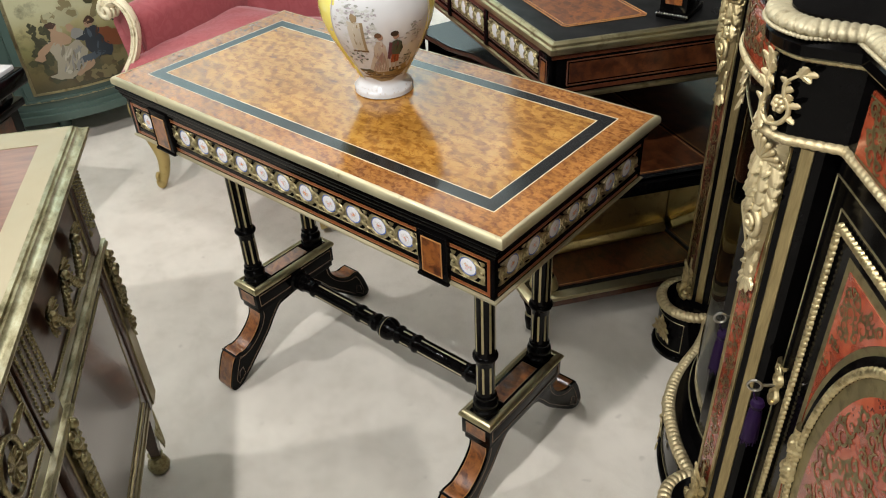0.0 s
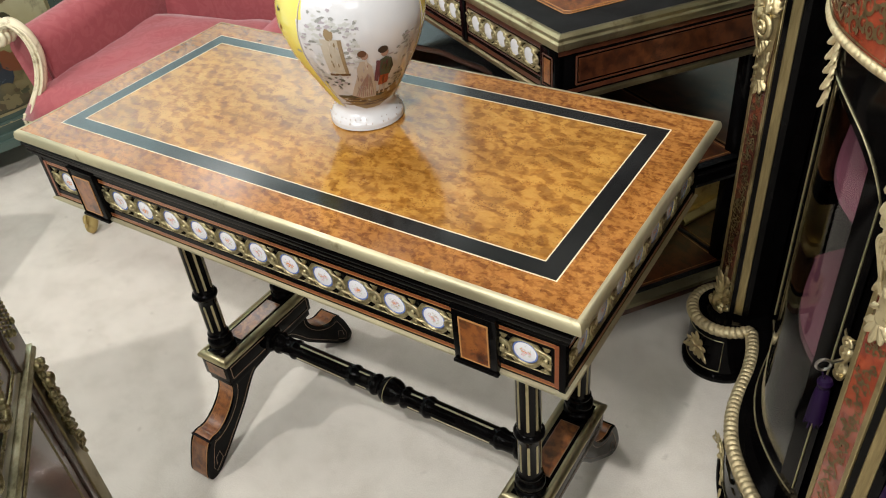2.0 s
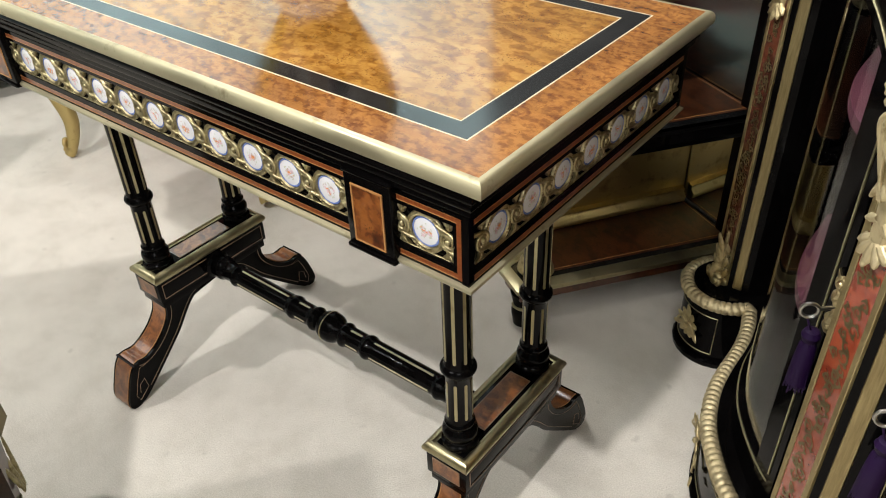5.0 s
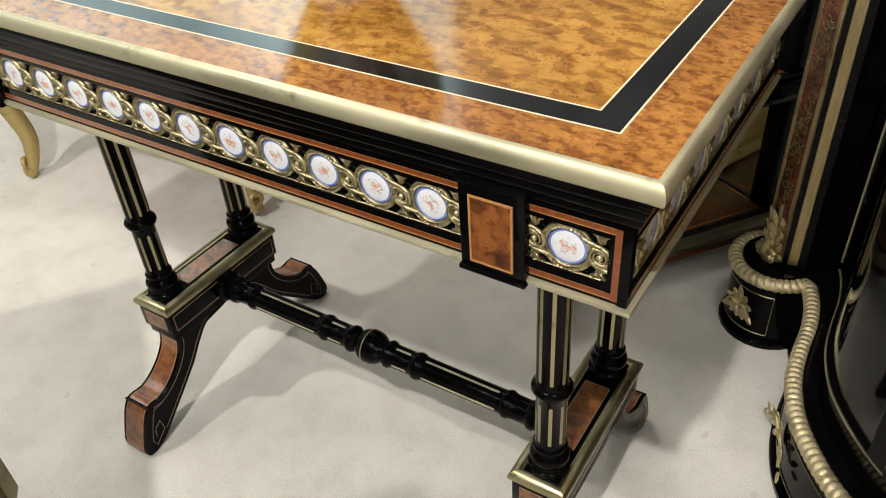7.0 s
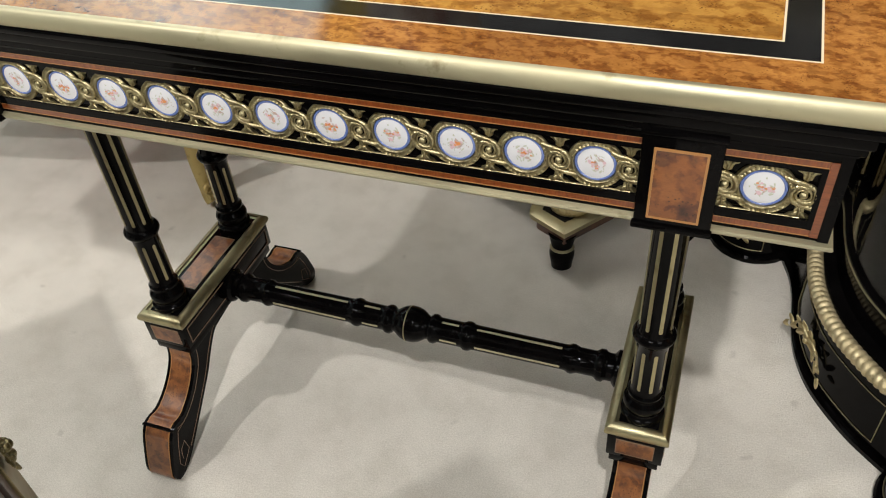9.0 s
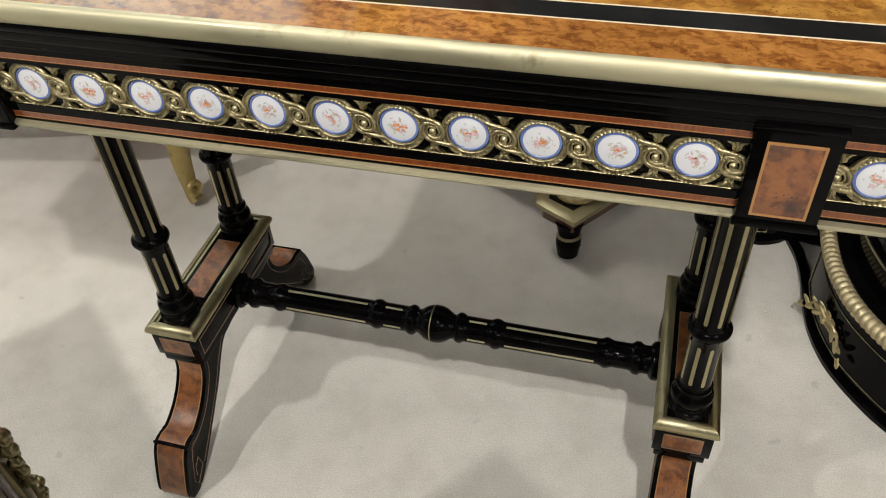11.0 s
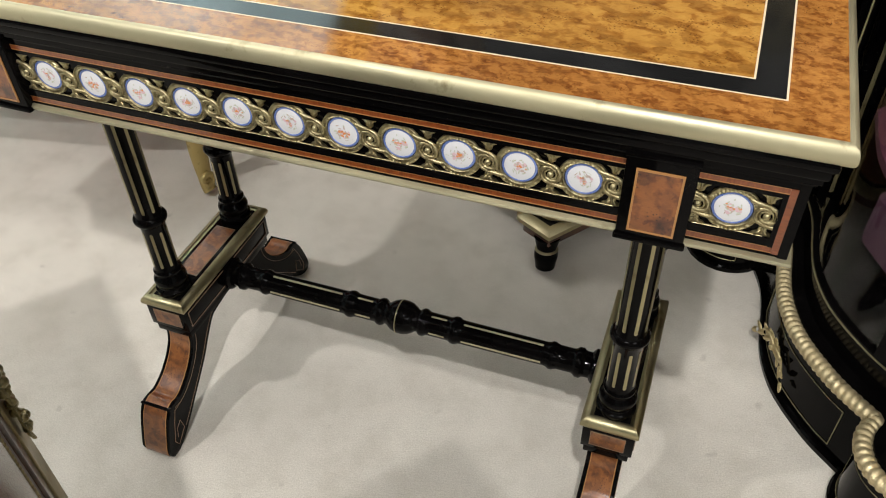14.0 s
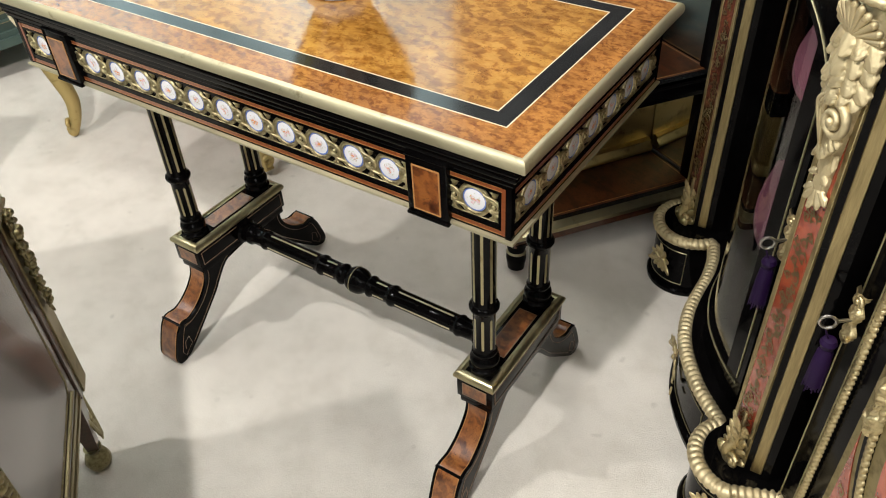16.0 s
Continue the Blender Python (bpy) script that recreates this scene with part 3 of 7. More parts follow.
    # pierced gilt mounts with porcelain plaques
    sprays = []
    places = []
    for side, turn, count, off in (("front", 0, 11, FY - 0.0035), ("right", 90, 7, FX - 0.0035), ("back", 180, 11, FY - 0.0035), ("left", 270, 7, FX - 0.0035)):
        rot = Matrix.Rotation(radians(turn), 4, "Z")
        xs = [(i - (count - 1) / 2) * PITCH for i in range(count)]
        links = [x + PITCH / 2 for x in xs[:-1]]
        links += [xs[0] - 0.0255, xs[-1] + 0.0255]
        if count == 11:
            xs += [-0.3975, 0.3975]
            links += [-0.3975 - 0.0265, -0.3975 + 0.0265, 0.3975 - 0.0265, 0.3975 + 0.0265]
        for x in xs:
            places.append(("ring", rot @ Matrix.Translation((x, -off, MID))))
        for x in links:
            places.append(("link", rot @ Matrix.Translation((x, -off, MID))))
    first = {}
    k = 0
    for kind, m in places:
        if kind == "link":
            if "link" not in first:
                first["link"] = part("scroll_link", mount_link_mesh(), ORMOLU_OLD, t, "pierced gilt bronze scroll")
                first["link"].matrix_local = m
            else:
                share(first["link"], t, m)
            continue
        if "ring" not in first:
            r = first["ring"] = part("mount_ring", mount_ring_mesh(), ORMOLU_OLD, t, "ribbed gilt bronze ring")
            r.matrix_local = m
            first["plaque"] = p = part("porcelain_plaque", plaque_mesh(), PORCELAIN, t, "white porcelain plaque with painted posy")
            first["rim"] = part("blue_rim", plaque_rim_mesh(), BLUE_GLAZE, p, "blue glazed rim")
            for s in range(5):
                me = bpy.data.meshes.new("painted_posy")
                b = spray_mesh(40 + s)
                b.to_mesh(me)
                b.free()
                for mm in (PETAL, PETAL_PINK, LEAF, TWIG):
                    me.materials.append(mm)
                sprays.append(me)
        else:
            share(first["ring"], t, m)
            p = share(first["plaque"], t, Matrix())
            share(first["rim"], p, Matrix())
        p.matrix_local = m @ Matrix.Translation((0, 0.0006, 0)) @ Matrix.Rotation(0.3 * math.sin(k * 2.3), 4, "Y")
        o = new("painted_posy", sprays[k % 5])
        o.parent = p
        k += 1
    # blocks over the legs
    for sx in (-1, 1):
        for sy, turn in ((-1, 0), (1, 180)):
            b = part("frieze_block", box(bmesh.new(), -0.0285, 0.0285, -0.2210, -0.19, 0.6370, 0.7200, 0.0016), EBONY, t)
            b.matrix_local = Matrix.Rotation(radians(turn), 4, "Z") @ Matrix.Translation((sx * 0.3390, 0, 0))
            part("block_panel", one_box(-0.0186, 0.0186, -0.2218, -0.2205, 0.6460, 0.7070, 0.0004, 1), BURR_SMALL, b, "red burr panel")
            line_ = bmesh.new()
            for x0, x1, z0, z1 in ((-0.0192, 0.0192, 0.6448, 0.6466), (-0.0192, 0.0192, 0.7064, 0.7082), (-0.0192, -0.0174, 0.6466, 0.7064), (0.0174, 0.0192, 0.6466, 0.7064)):
                box(line_, x0, x1, -0.2222, -0.2210, z0, z1)
            part("panel_line", line_, GOLD_LINE, b, "pale inlaid line")
            part("foot_moulding", box(bmesh.new(), -0.0300, 0.0300, -0.2232, -0.19, 0.6335, 0.6385, 0.0015), EBONY, b)
            part("head_moulding", box(bmesh.new(), -0.0296, 0.0296, -0.2222, -0.19, 0.7180, 0.7212, 0.0010), EBONY, b)
    # uprights at the frieze's corners: black, tulipwood, black
    for sx in (-1, 1):
        for sy in (-1, 1):
            for a, b, out, z0_, z1_, mat, name in ((0.0165, 0.0124, 0.0010, 0.6500, 0.7035, EBONY, "corner_stile"), (0.0125, 0.0068, 0.0013, 0.6437, 0.7094, TULIP_UP, "corner_banding"),
                                                   (0.0070, -0.0008, 0.0018, 0.6410, 0.7155, EBONY, "corner_stile")):
                x0, x1 = sorted((sx * (FX - a), sx * (FX - b)))
                y0, y1 = sorted((sy * (FY - 0.006), sy * (FY + out)))
                part(name, one_box(x0, x1, y0, y1, z0_, z1_), mat, t)

    # columns: black, fluted with brass, ringed
    prof = [(0.0250, 0.0), (0.0258, 0.003), (0.0254, 0.008), (0.0222, 0.0105), (0.0212, 0.0135), (0.0222, 0.0165), (0.0240, 0.020), (0.0243, 0.025), (0.0228, 0.030), (0.0196, 0.033),
            (0.0188, 0.036), (0.0206, 0.039), (0.0206, 0.042), (0.0182, 0.0450), (0.0176, 0.0490), (0.0176, 0.126), (0.0188, 0.1285), (0.0190, 0.1305),
            (0.0218, 0.1330), (0.0236, 0.1370), (0.0236, 0.1400), (0.0214, 0.1440), (0.0190, 0.1460), (0.0190, 0.1480), (0.0178, 0.1505), (0.0182, 0.20), (0.0184, 0.340),
            (0.0196, 0.3425), (0.0226, 0.3450), (0.0240, 0.3490), (0.0240, 0.3530), (0.0222, 0.3570), (0.0200, 0.3590), (0.0215, 0.372), (0.0250, 0.384), (0.0262, 0.396)]
    col = None
    for sx in (-1, 1):
        for sy in (-1, 1):
            m = Matrix.Translation((sx * 0.3350, sy * 0.0890, 0.2400))
            if col is None:
                col = part("column", finish(lathe(bmesh.new(), prof, 40)), EBONY, t, "turned black column with brass flutes")
                strips = []
                flutes = {}
                for i in range(8):
                    a = math.tau * (i + 0.5) / 8
                    for z0_, z1_, r in ((0.0540, 0.1190, 0.01735), (0.1550, 0.3330, 0.01800)):
                        if z0_ not in flutes:
                            # a strip with rounded ends
                            w, e = 0.0021, 0.0021
                            out = [(w * math.cos(math.pi * q / 6 - math.pi), z0_ + e + e * math.sin(math.pi * q / 6 - math.pi)) for q in range(7)]
                            out += [(w * math.cos(math.pi * q / 6), z1_ - e + e * math.sin(math.pi * q / 6)) for q in range(7)]
                            fl = prism(bmesh.new(), out, Matrix(((0, 0, 1, r - 0.0016), (1, 0, 0, 0), (0, 1, 0, 0), (0, 0, 0, 1))), 0.0020)
                            flutes[z0_] = part("brass_flute", finish(fl), BRASS_DULL, col)
                            flutes[z0_].matrix_local = Matrix.Rotation(a, 4, "Z")
                        else:
                            share(flutes[z0_], col, Matrix.Rotation(a, 4, "Z"))
                        strips.append((flutes[z0_], a))
                col.matrix_local = m
            else:
                c = share(col, t, m)
                for f, a in strips:
                    share(f, c, Matrix.Rotation(a, 4, "Z"))
    # plinths and splayed scroll feet
    upper = spline([(0.1120, 0.168), (0.1125, 0.152), (0.1175, 0.137), (0.131, 0.1185), (0.149, 0.1025), (0.167, 0.0925), (0.180, 0.0895), (0.192, 0.0920), (0.203, 0.0890)], 4)
    toe = spline([(0.203, 0.0890), (0.2135, 0.0740), (0.2240, 0.0480), (0.2330, 0.0200), (0.2325, 0.0060), (0.2260, 0.0)], 4)
    lower = spline([(0.2260, 0.0), (0.208, 0.003), (0.190, 0.0150), (0.171, 0.0310), (0.151, 0.0490), (0.123, 0.0745), (0.098, 0.0990), (0.077, 0.1260), (0.057, 0.1480), (0.040, 0.1570), (0.026, 0.1680)], 4)
    leg = upper + toe[1:] + lower[1:]

    def half_width(y):
        return 0.0232 + 0.0030 * min(1.0, max(0.0, (y - 0.11) / 0.10))

    def inset(line, d):
        """The line moved sideways by d, to its right."""
        out = []
        for i, p in enumerate(line):
            q = (line[min(i + 1, len(line) - 1)] - line[max(i - 1, 0)]).normalized()
            out.append(p + Vector((q.y, -q.x)) * d)
        return out
    for sx in (-1, 1):
        cx = sx * 0.3345
        pl = part("plinth", one_box(cx - 0.0335, cx + 0.0335, -0.1215, 0.1215, 0.1830, 0.2385, 0.001), EBONY, t, "black plinth bar")
        edge = [(-0.012, 0.2250), (0.0, 0.2250), (0.0022, 0.2258), (0.0040, 0.2290), (0.0044, 0.2325), (0.0030, 0.2370), (-0.0030, 0.2412), (-0.0062, 0.2418), (-0.0070, 0.2395), (-0.012, 0.238)]
        part("gilt_edge", finish(moulding(bmesh.new(), rect(0.0335, 0.1215, cx), edge, True)), BRASS_DULL, pl, "brass edge moulding")
        part("top_panel", one_box(cx - 0.0165, cx + 0.0165, -0.056, 0.056, 0.2380, 0.2395, 0.0003, 1), BURR_LEG, pl, "brown burr panel")
        part("panel_stringing", band(bmesh.new(), 0.0165, 0.056, 0.0175, 0.0570, 0.2380, 0.2396, cx), FINE_LINE, pl, "", False)
        for sy in (-1, 1):
            y0, y1 = sorted((sy * 0.1205, sy * 0.1223))
            part("end_panel", one_box(cx - 0.0220, cx + 0.0220, y0, y1, 0.1910, 0.2170, 0.0004, 1), BURR_LEG, pl, "brown burr end panel")
            fr = bmesh.new()
            for x0, x1, z0, z1 in ((-0.0228, 0.0228, 0.1902, 0.1911), (-0.0228, 0.0228, 0.2169, 0.2178), (-0.0228, -0.0219, 0.1911, 0.2169), (0.0219, 0.0228, 0.1911, 0.2169)):
                box(fr, cx + x0, cx + x1, *sorted((sy * 0.1206, sy * 0.1225)), z0, z1)
            part("end_stringing", fr, FINE_LINE, pl)
        part("collar", box(bmesh.new(), cx - 0.0298, cx + 0.0298, -0.1180, 0.1180, 0.1665, 0.1845, 0.0015), EBONY, pl)
        # shaped apron between the feet, with the stretcher's boss
        arch = [(-0.075, 0.170), (-0.050, 0.152), (-0.034, 0.160), (-0.028, 0.172), (-0.016, 0.178), (0.0, 0.180), (0.016, 0.178), (0.028, 0.172), (0.034, 0.160), (0.050, 0.152), (0.075, 0.170)]
        m = Matrix.Translation((cx - 0.0225, 0, 0)) @ Matrix(((0, 0, 1, 0), (1, 0, 0, 0), (0, 1, 0, 0), (0, 0, 0, 1)))
        part("bracket", finish(prism(bmesh.new(), arch, m, 0.045)), EBONY, pl)
        boss = lathe(bmesh.new(), [(0.024, 0.0), (0.0255, 0.004), (0.0255, 0.010), (0.021, 0.014)], 28, Matrix.Translation((cx - sx * 0.0330, 0, 0.2000)) @ Matrix.Rotation(radians(-90 * sx), 4, "Y"))
        part("boss", finish(boss), EBONY, pl)
        # boxwood lines on the plinth's faces
        for face_x in (cx - 0.0340, cx + 0.0340):
            ln = bmesh.new()
            for zz in (0.1890, 0.2180):
                box(ln, face_x - 0.0004, face_x + 0.0004, -0.113, 0.113, zz - 0.0006, zz + 0.0006)
            for yy in (-0.113, 0.113):
                box(ln, face_x - 0.0004, face_x + 0.0004, yy - 0.0006, yy + 0.0006, 0.1890, 0.2180)
            part("side_stringing", ln, FINE_LINE, pl)
        for sy in (-1, 1):
            mm = Matrix.Translation((cx - 0.5, 0, 0)) @ Matrix(((0, 0, 1, 0), (1, 0, 0, 0), (0, 1, 0, 0), (0, 0, 0, 1)))
            bm = prism(bmesh.new(), [(sy * p.x, p.y) for p in leg], mm, 1.0)
            for v in bm.verts:
                v.co.x = cx + (1 if v.co.x > cx else -1) * half_width(abs(v.co.y))
            bmesh.ops.bevel(bm, geom=[e for e in bm.edges if abs(e.verts[0].co.x - e.verts[1].co.x) < 0.004], offset=0.0016, segments=2, profile=0.5, affect="EDGES")
            foot = part("scroll_foot", finish(bm), EBONY, t, "splayed black scroll foot")
            # burr strips on the upper face and on the toe, each between two pale lines
            for run, name in ((upper[2:-1], "foot_veneer"), (toe[1:-4], "toe_veneer")):
                strip = bmesh.new()
                over, under_ = inset(run, -0.0009), inset(run, 0.0015)
                prev = None
                for p, q in zip(over, under_):
                    w = half_width(p.x) - 0.0068
                    row = [strip.verts.new((cx + k * w, sy * r.x, r.y)) for k in (-1, 1) for r in (q, p)]
                    if prev:
                        a0, a1, b0, b1 = prev
                        c0, c1, d0, d1 = row
                        strip.faces.new((a1, c1, d1, b1))
                        strip.faces.new((a0, b0, d0, c0))
                        strip.faces.new((a0, c0, c1, a1))
                        strip.faces.new((b0, b1, d1, d0))
                    prev = row
                v = part(name, finish(strip), BURR_LEG, foot, "brown burr strip")
                ln = bmesh.new()
                for k in (-1, 1):
                    tube(ln, [(cx + k * (half_width(p.x) - 0.0062), sy * p.x, p.y) for p in inset(run, -0.0006)], 0.0008, 5)
                part("veneer_line", ln, GOLD_LINE, v)
            ridge = toe[0]
            bar = tube(bmesh.new(), [(cx - 0.0266, sy * (ridge.x + 0.001), ridge.y - 0.0005), (cx + 0.0266, sy * (ridge.x + 0.001), ridge.y - 0.0005)], 0.0022, 8)
            part("toe_ridge", finish(bar), EBONY, foot)
            # boxwood lines on both sides of the foot
            for k in (-1, 1):
                ln = bmesh.new()
                for run in (inset(upper[1:-3], 0.0085), inset(lower[10:], 0.0075)):
                    tube(ln, [(cx + k * (half_width(p.x) + 0.0002), sy * p.x, p.y) for p in run], 0.0006, 4)
                curl = [(0.176, 0.0800), (0.196, 0.0790), (0.205, 0.0600), (0.217, 0.0260), (0.212, 0.0120), (0.190, 0.0300), (0.193, 0.0520), (0.205, 0.0440), (0.208, 0.0270)]
                tube(ln, [(cx + k * (half_width(y) + 0.0002), sy * y, z) for y, z in curl], 0.0006, 4)
                part("foot_stringing", ln, FINE_LINE, foot)
    # turned stretcher
    half = [(0.0, 0.0262), (0.006, 0.0258), (0.013, 0.0238), (0.019, 0.0200), (0.023, 0.0172), (0.0265, 0.0168), (0.029, 0.0195), (0.032, 0.0212), (0.036, 0.0212), (0.0395, 0.0192), (0.042, 0.0180), (0.048, 0.0180), (0.074, 0.0180),
            (0.078, 0.0190), (0.081, 0.0208), (0.085, 0.0212), (0.089, 0.0202), (0.092, 0.0184), (0.098, 0.0180), (0.160, 0.0178), (0.222, 0.0176), (0.226, 0.0186), (0.229, 0.0204), (0.233, 0.0206), (0.237, 0.0190), (0.241, 0.0178),
            (0.262, 0.0178), (0.265, 0.0195), (0.268, 0.0220), (0.274, 0.0222), (0.277, 0.0196), (0.281, 0.0188), (0.300, 0.0195), (0.306, 0.0195)]
    prof = [(r, -z) for z, r in reversed(half)] + [(r, z) for z, r in half[1:]]
    sm = Matrix.Translation((0, 0, 0.2000)) @ Matrix.Rotation(radians(90), 4, "Y")
    st = part("stretcher", finish(lathe(bmesh.new(), prof, 36, sm)), EBONY, t, "turned black stretcher with brass flutes")
    for z0_, z1_ in ((0.047, 0.072), (0.098, 0.218), (-0.072, -0.047), (-0.218, -0.098)):
        f = None
        for i in range(4):
            mm = sm @ Matrix.Rotation(math.tau * i / 4 + 0.06, 4, "Z")
            if f is None:
                f = part("brass_flute", one_box(0.0164, 0.0183, -0.0019, 0.0019, z0_, z1_, bevel=0.0008, segs=2), BRASS, st)
                f.matrix_local = mm
            else:
                share(f, st, mm)
    bm = bmesh.new()
    ring(bm, 0.0258, 0.0010, sm @ Matrix.Translation((0, 0, -0.004)), 36, 6)
    part("centre_ring", bm, BRASS_DULL, st)
    return t


card_table()


# ---- the vase ----
def vase():
    v = thing("porcelain_vase", (0.010, 0.043, TOP + 0.0008), "white and yellow painted porcelain vase standing on the card table", "vase")
    prof = [(0.030, 0.0), (0.0510, 0.0), (0.0530, 0.004), (0.0528, 0.009), (0.0490, 0.015), (0.0440, 0.022), (0.0435, 0.029), (0.0475, 0.037), (0.0560, 0.052), (0.0690, 0.076),
            (0.0820, 0.101), (0.0920, 0.124), (0.0990, 0.150), (0.1000, 0.172), (0.0950, 0.196), (0.0840, 0.214), (0.0660, 0.230), (0.0500, 0.240), (0.0450, 0.252),
            (0.0450, 0.272), (0.0520, 0.285), (0.0480, 0.286), (0.0400, 0.270), (0.0400, 0.250)]
    fine = spline([(r, z) for r, z in prof], 3)

    def radius_at(z):
        for (a, b) in zip(fine[3:], fine[4:]):
            if a.y <= z <= b.y:
                return a.x + (b.x - a.x) * (z - a.y) / max(1e-6, b.y - a.y)
        return 0.05
    bm = lathe(bmesh.new(), [(p.x, p.y) for p in fine], 64)
    finish(bm)
    # four painted reserves part the body into white and yellow fields
    for f in bm.faces:
        c = f.calc_center_median()
        if 0.034 < c.z < 0.226:
            a = (math.degrees(math.atan2(c.y, c.x)) - FACE) % 180
            wide = 47 + 8 * math.sin((c.z - 0.03) / 0.2 * math.pi)
            if min(a, 180 - a) > wide * 0.98:
                f.material_index = 1
    part("body", bm, [VASE_GLAZE, YELLOW_GLAZE], v, "white and yellow glazed body")
    bm = bmesh.new()
    for k in range(2):
        for s in (-1, 1):
            pts = []
            for i in range(20):
                z = 0.034 + 0.192 * i / 19
                wide = 47 + 8 * math.sin((z - 0.03) / 0.2 * math.pi)
                a = radians(FACE + 180 * k + s * wide)
                r = radius_at(z) + 0.0004
                pts.append((r * math.cos(a), r * math.sin(a), z))
            tube(bm, pts, 0.0008, 5)
    part("scroll_line", bm, GILT_VASE, v, "greyish scroll line")
    # worn scalloped border round the foot
    rnd = random.Random(5)
    bm = bmesh.new()
    for i in range(40):
        a = math.tau * i / 40
        for z, r, size in ((0.0105, 0.0522, 0.0028), (0.0160, 0.0488, 0.0022)):
            if rnd.random() < 0.75:
                ball(bm, (r * math.cos(a), r * math.sin(a), z), size * rnd.uniform(0.6, 1.0), 7, (0.45, 0.45, 0.8))
    part("foot_border", finish(bm), GILT_VASE, v, "worn grey scalloped border")
    # the scene: plain shapes of pigment on the glaze

    def patch(name, outline, mat, lift):
        """outline of (across, height) on the glaze, from its middle."""
        bm = bmesh.new()
        fine = []
        for (x0, z0), (x1, z1) in zip(outline, outline[1:] + outline[:1]):
            steps = max(1, int(math.hypot(x1 - x0, z1 - z0) / 0.004))
            fine += [(x0 + (x1 - x0) * i / steps, z0 + (z1 - z0) * i / steps) for i in range(steps)]
        outline = fine
        mx = sum(p[0] for p in outline) / len(outline)
        mz = sum(p[1] for p in outline) / len(outline)
        rings = []
        for k in (1.0, 0.66, 0.33):
            row = []
            for x, z in outline:
                xx, zz = (mx + (x - mx) * k) * 1.5, 0.046 + (mz + (z - mz) * k - 0.056) * 1.5
                r = radius_at(zz) + lift
                a = radians(FACE) + xx / 0.085
                row.append(bm.verts.new((r * math.cos(a), r * math.sin(a), zz)))
            rings.append(row)
        n = len(outline)
        for a, b in zip(rings, rings[1:]):
            for i in range(n):
                bm.faces.new((a[i], a[(i + 1) % n], b[(i + 1) % n], b[i]))
        bm.faces.new(rings[-1])
        part(name, finish(bm), mat, v)

    def blob(cx, cz, rx, rz, n=14, jag=0.0, seed=0):
        rnd = random.Random(seed)
        return [(cx + rx * math.cos(math.tau * i / n) * (1 + rnd.uniform(-jag, jag)), cz + rz * math.sin(math.tau * i / n) * (1 + rnd.uniform(-jag, jag))) for i in range(n)]
    P = PAINTS
    patch("painted_ground", [(-0.044, 0.063), (-0.030, 0.064), (-0.004, 0.062), (0.020, 0.067), (0.046, 0.074), (0.048, 0.066), (0.034, 0.054), (0.014, 0.047), (-0.010, 0.046), (-0.026, 0.051)][::-1], P["ochre"], 0.0004)
    rnd = random.Random(21)
    for i in range(16):
        cx, cz = rnd.uniform(-0.036, 0.036), rnd.uniform(0.050, 0.065)
        patch("painted_ground", blob(cx, cz + 0.10 * max(0, cx), rnd.uniform(0.006, 0.015), rnd.uniform(0.0006, 0.0018), 11, 0.4, i + 60), P[rnd.choice(("earth", "earth_dark", "moss", "earth"))], 0.0005 + 0.00002 * i)
    patch("painted_ground", blob(-0.026, 0.064, 0.016, 0.0022, 14, 0.35, 3), P["moss"], 0.0009)
    # urn on its pedestal under the trees
    patch("painted_monument", [(-0.036, 0.094), (-0.019, 0.094), (-0.0195, 0.130), (-0.0355, 0.131)], P["stone_pale"], 0.0005)
    patch("painted_monument", [(-0.022, 0.094), (-0.019, 0.094), (-0.0195, 0.130), (-0.0225, 0.130)], P["stone"], 0.0007)
    patch("painted_monument", [(-0.037, 0.092), (-0.018, 0.092), (-0.018, 0.0945), (-0.037, 0.0945)], P["earth_dark"], 0.0007)
    patch("painted_monument", blob(-0.028, 0.135, 0.0035, 0.006), P["stone"], 0.0005)
    rnd = random.Random(8)
    for i in range(290):
        trees = ((-0.044, 0.110, 0.010, 0.034), (-0.013, 0.122, 0.007, 0.024), (-0.034, 0.086, 0.012, 0.010), (0.034, 0.112, 0.013, 0.016), (0.032, 0.078, 0.011, 0.008), (-0.028, 0.142, 0.018, 0.010))
        cx, cz, rx, rz = trees[i % 6]
        cx, cz = cx + rnd.gauss(0, 0.5) * rx, cz + rnd.gauss(0, 0.5) * rz
        patch("painted_foliage", blob(cx, cz, rnd.uniform(0.0010, 0.0028), rnd.uniform(0.0008, 0.0018), 8, 0.5, i), P[rnd.choice(("leaf", "leaf_pale", "lilac", "leaf_dark" if cz < 0.09 else "leaf_pale"))], 0.0004 + 0.000012 * (i % 29))
    # two plain figures
    patch("painted_figure", [(-0.024, 0.066), (-0.012, 0.062), (0.006, 0.062), (0.0055, 0.072), (0.003, 0.086), (0.001, 0.100), (-0.003, 0.106), (-0.008, 0.107), (-0.012, 0.099), (-0.0125, 0.090), (-0.018, 0.078)], P["cream"], 0.0010)
    for i in range(9):
        x = -0.020 + 0.0028 * i
        top = 0.092 - abs(i - 5) * 0.0015
        patch("painted_figure", [(x, 0.064), (x + 0.0013, 0.0635), (-0.0065 + 0.0008 * i, top), (-0.0075 + 0.0008 * i, top)], P["rose" if i % 2 else "cream_dark"], 0.0012)
    patch("painted_figure", blob(-0.0045, 0.112, 0.0030, 0.0040), P["flesh"], 0.0010)
    patch("painted_figure", blob(-0.0062, 0.1145, 0.0035, 0.0034), P["brown"], 0.0012)
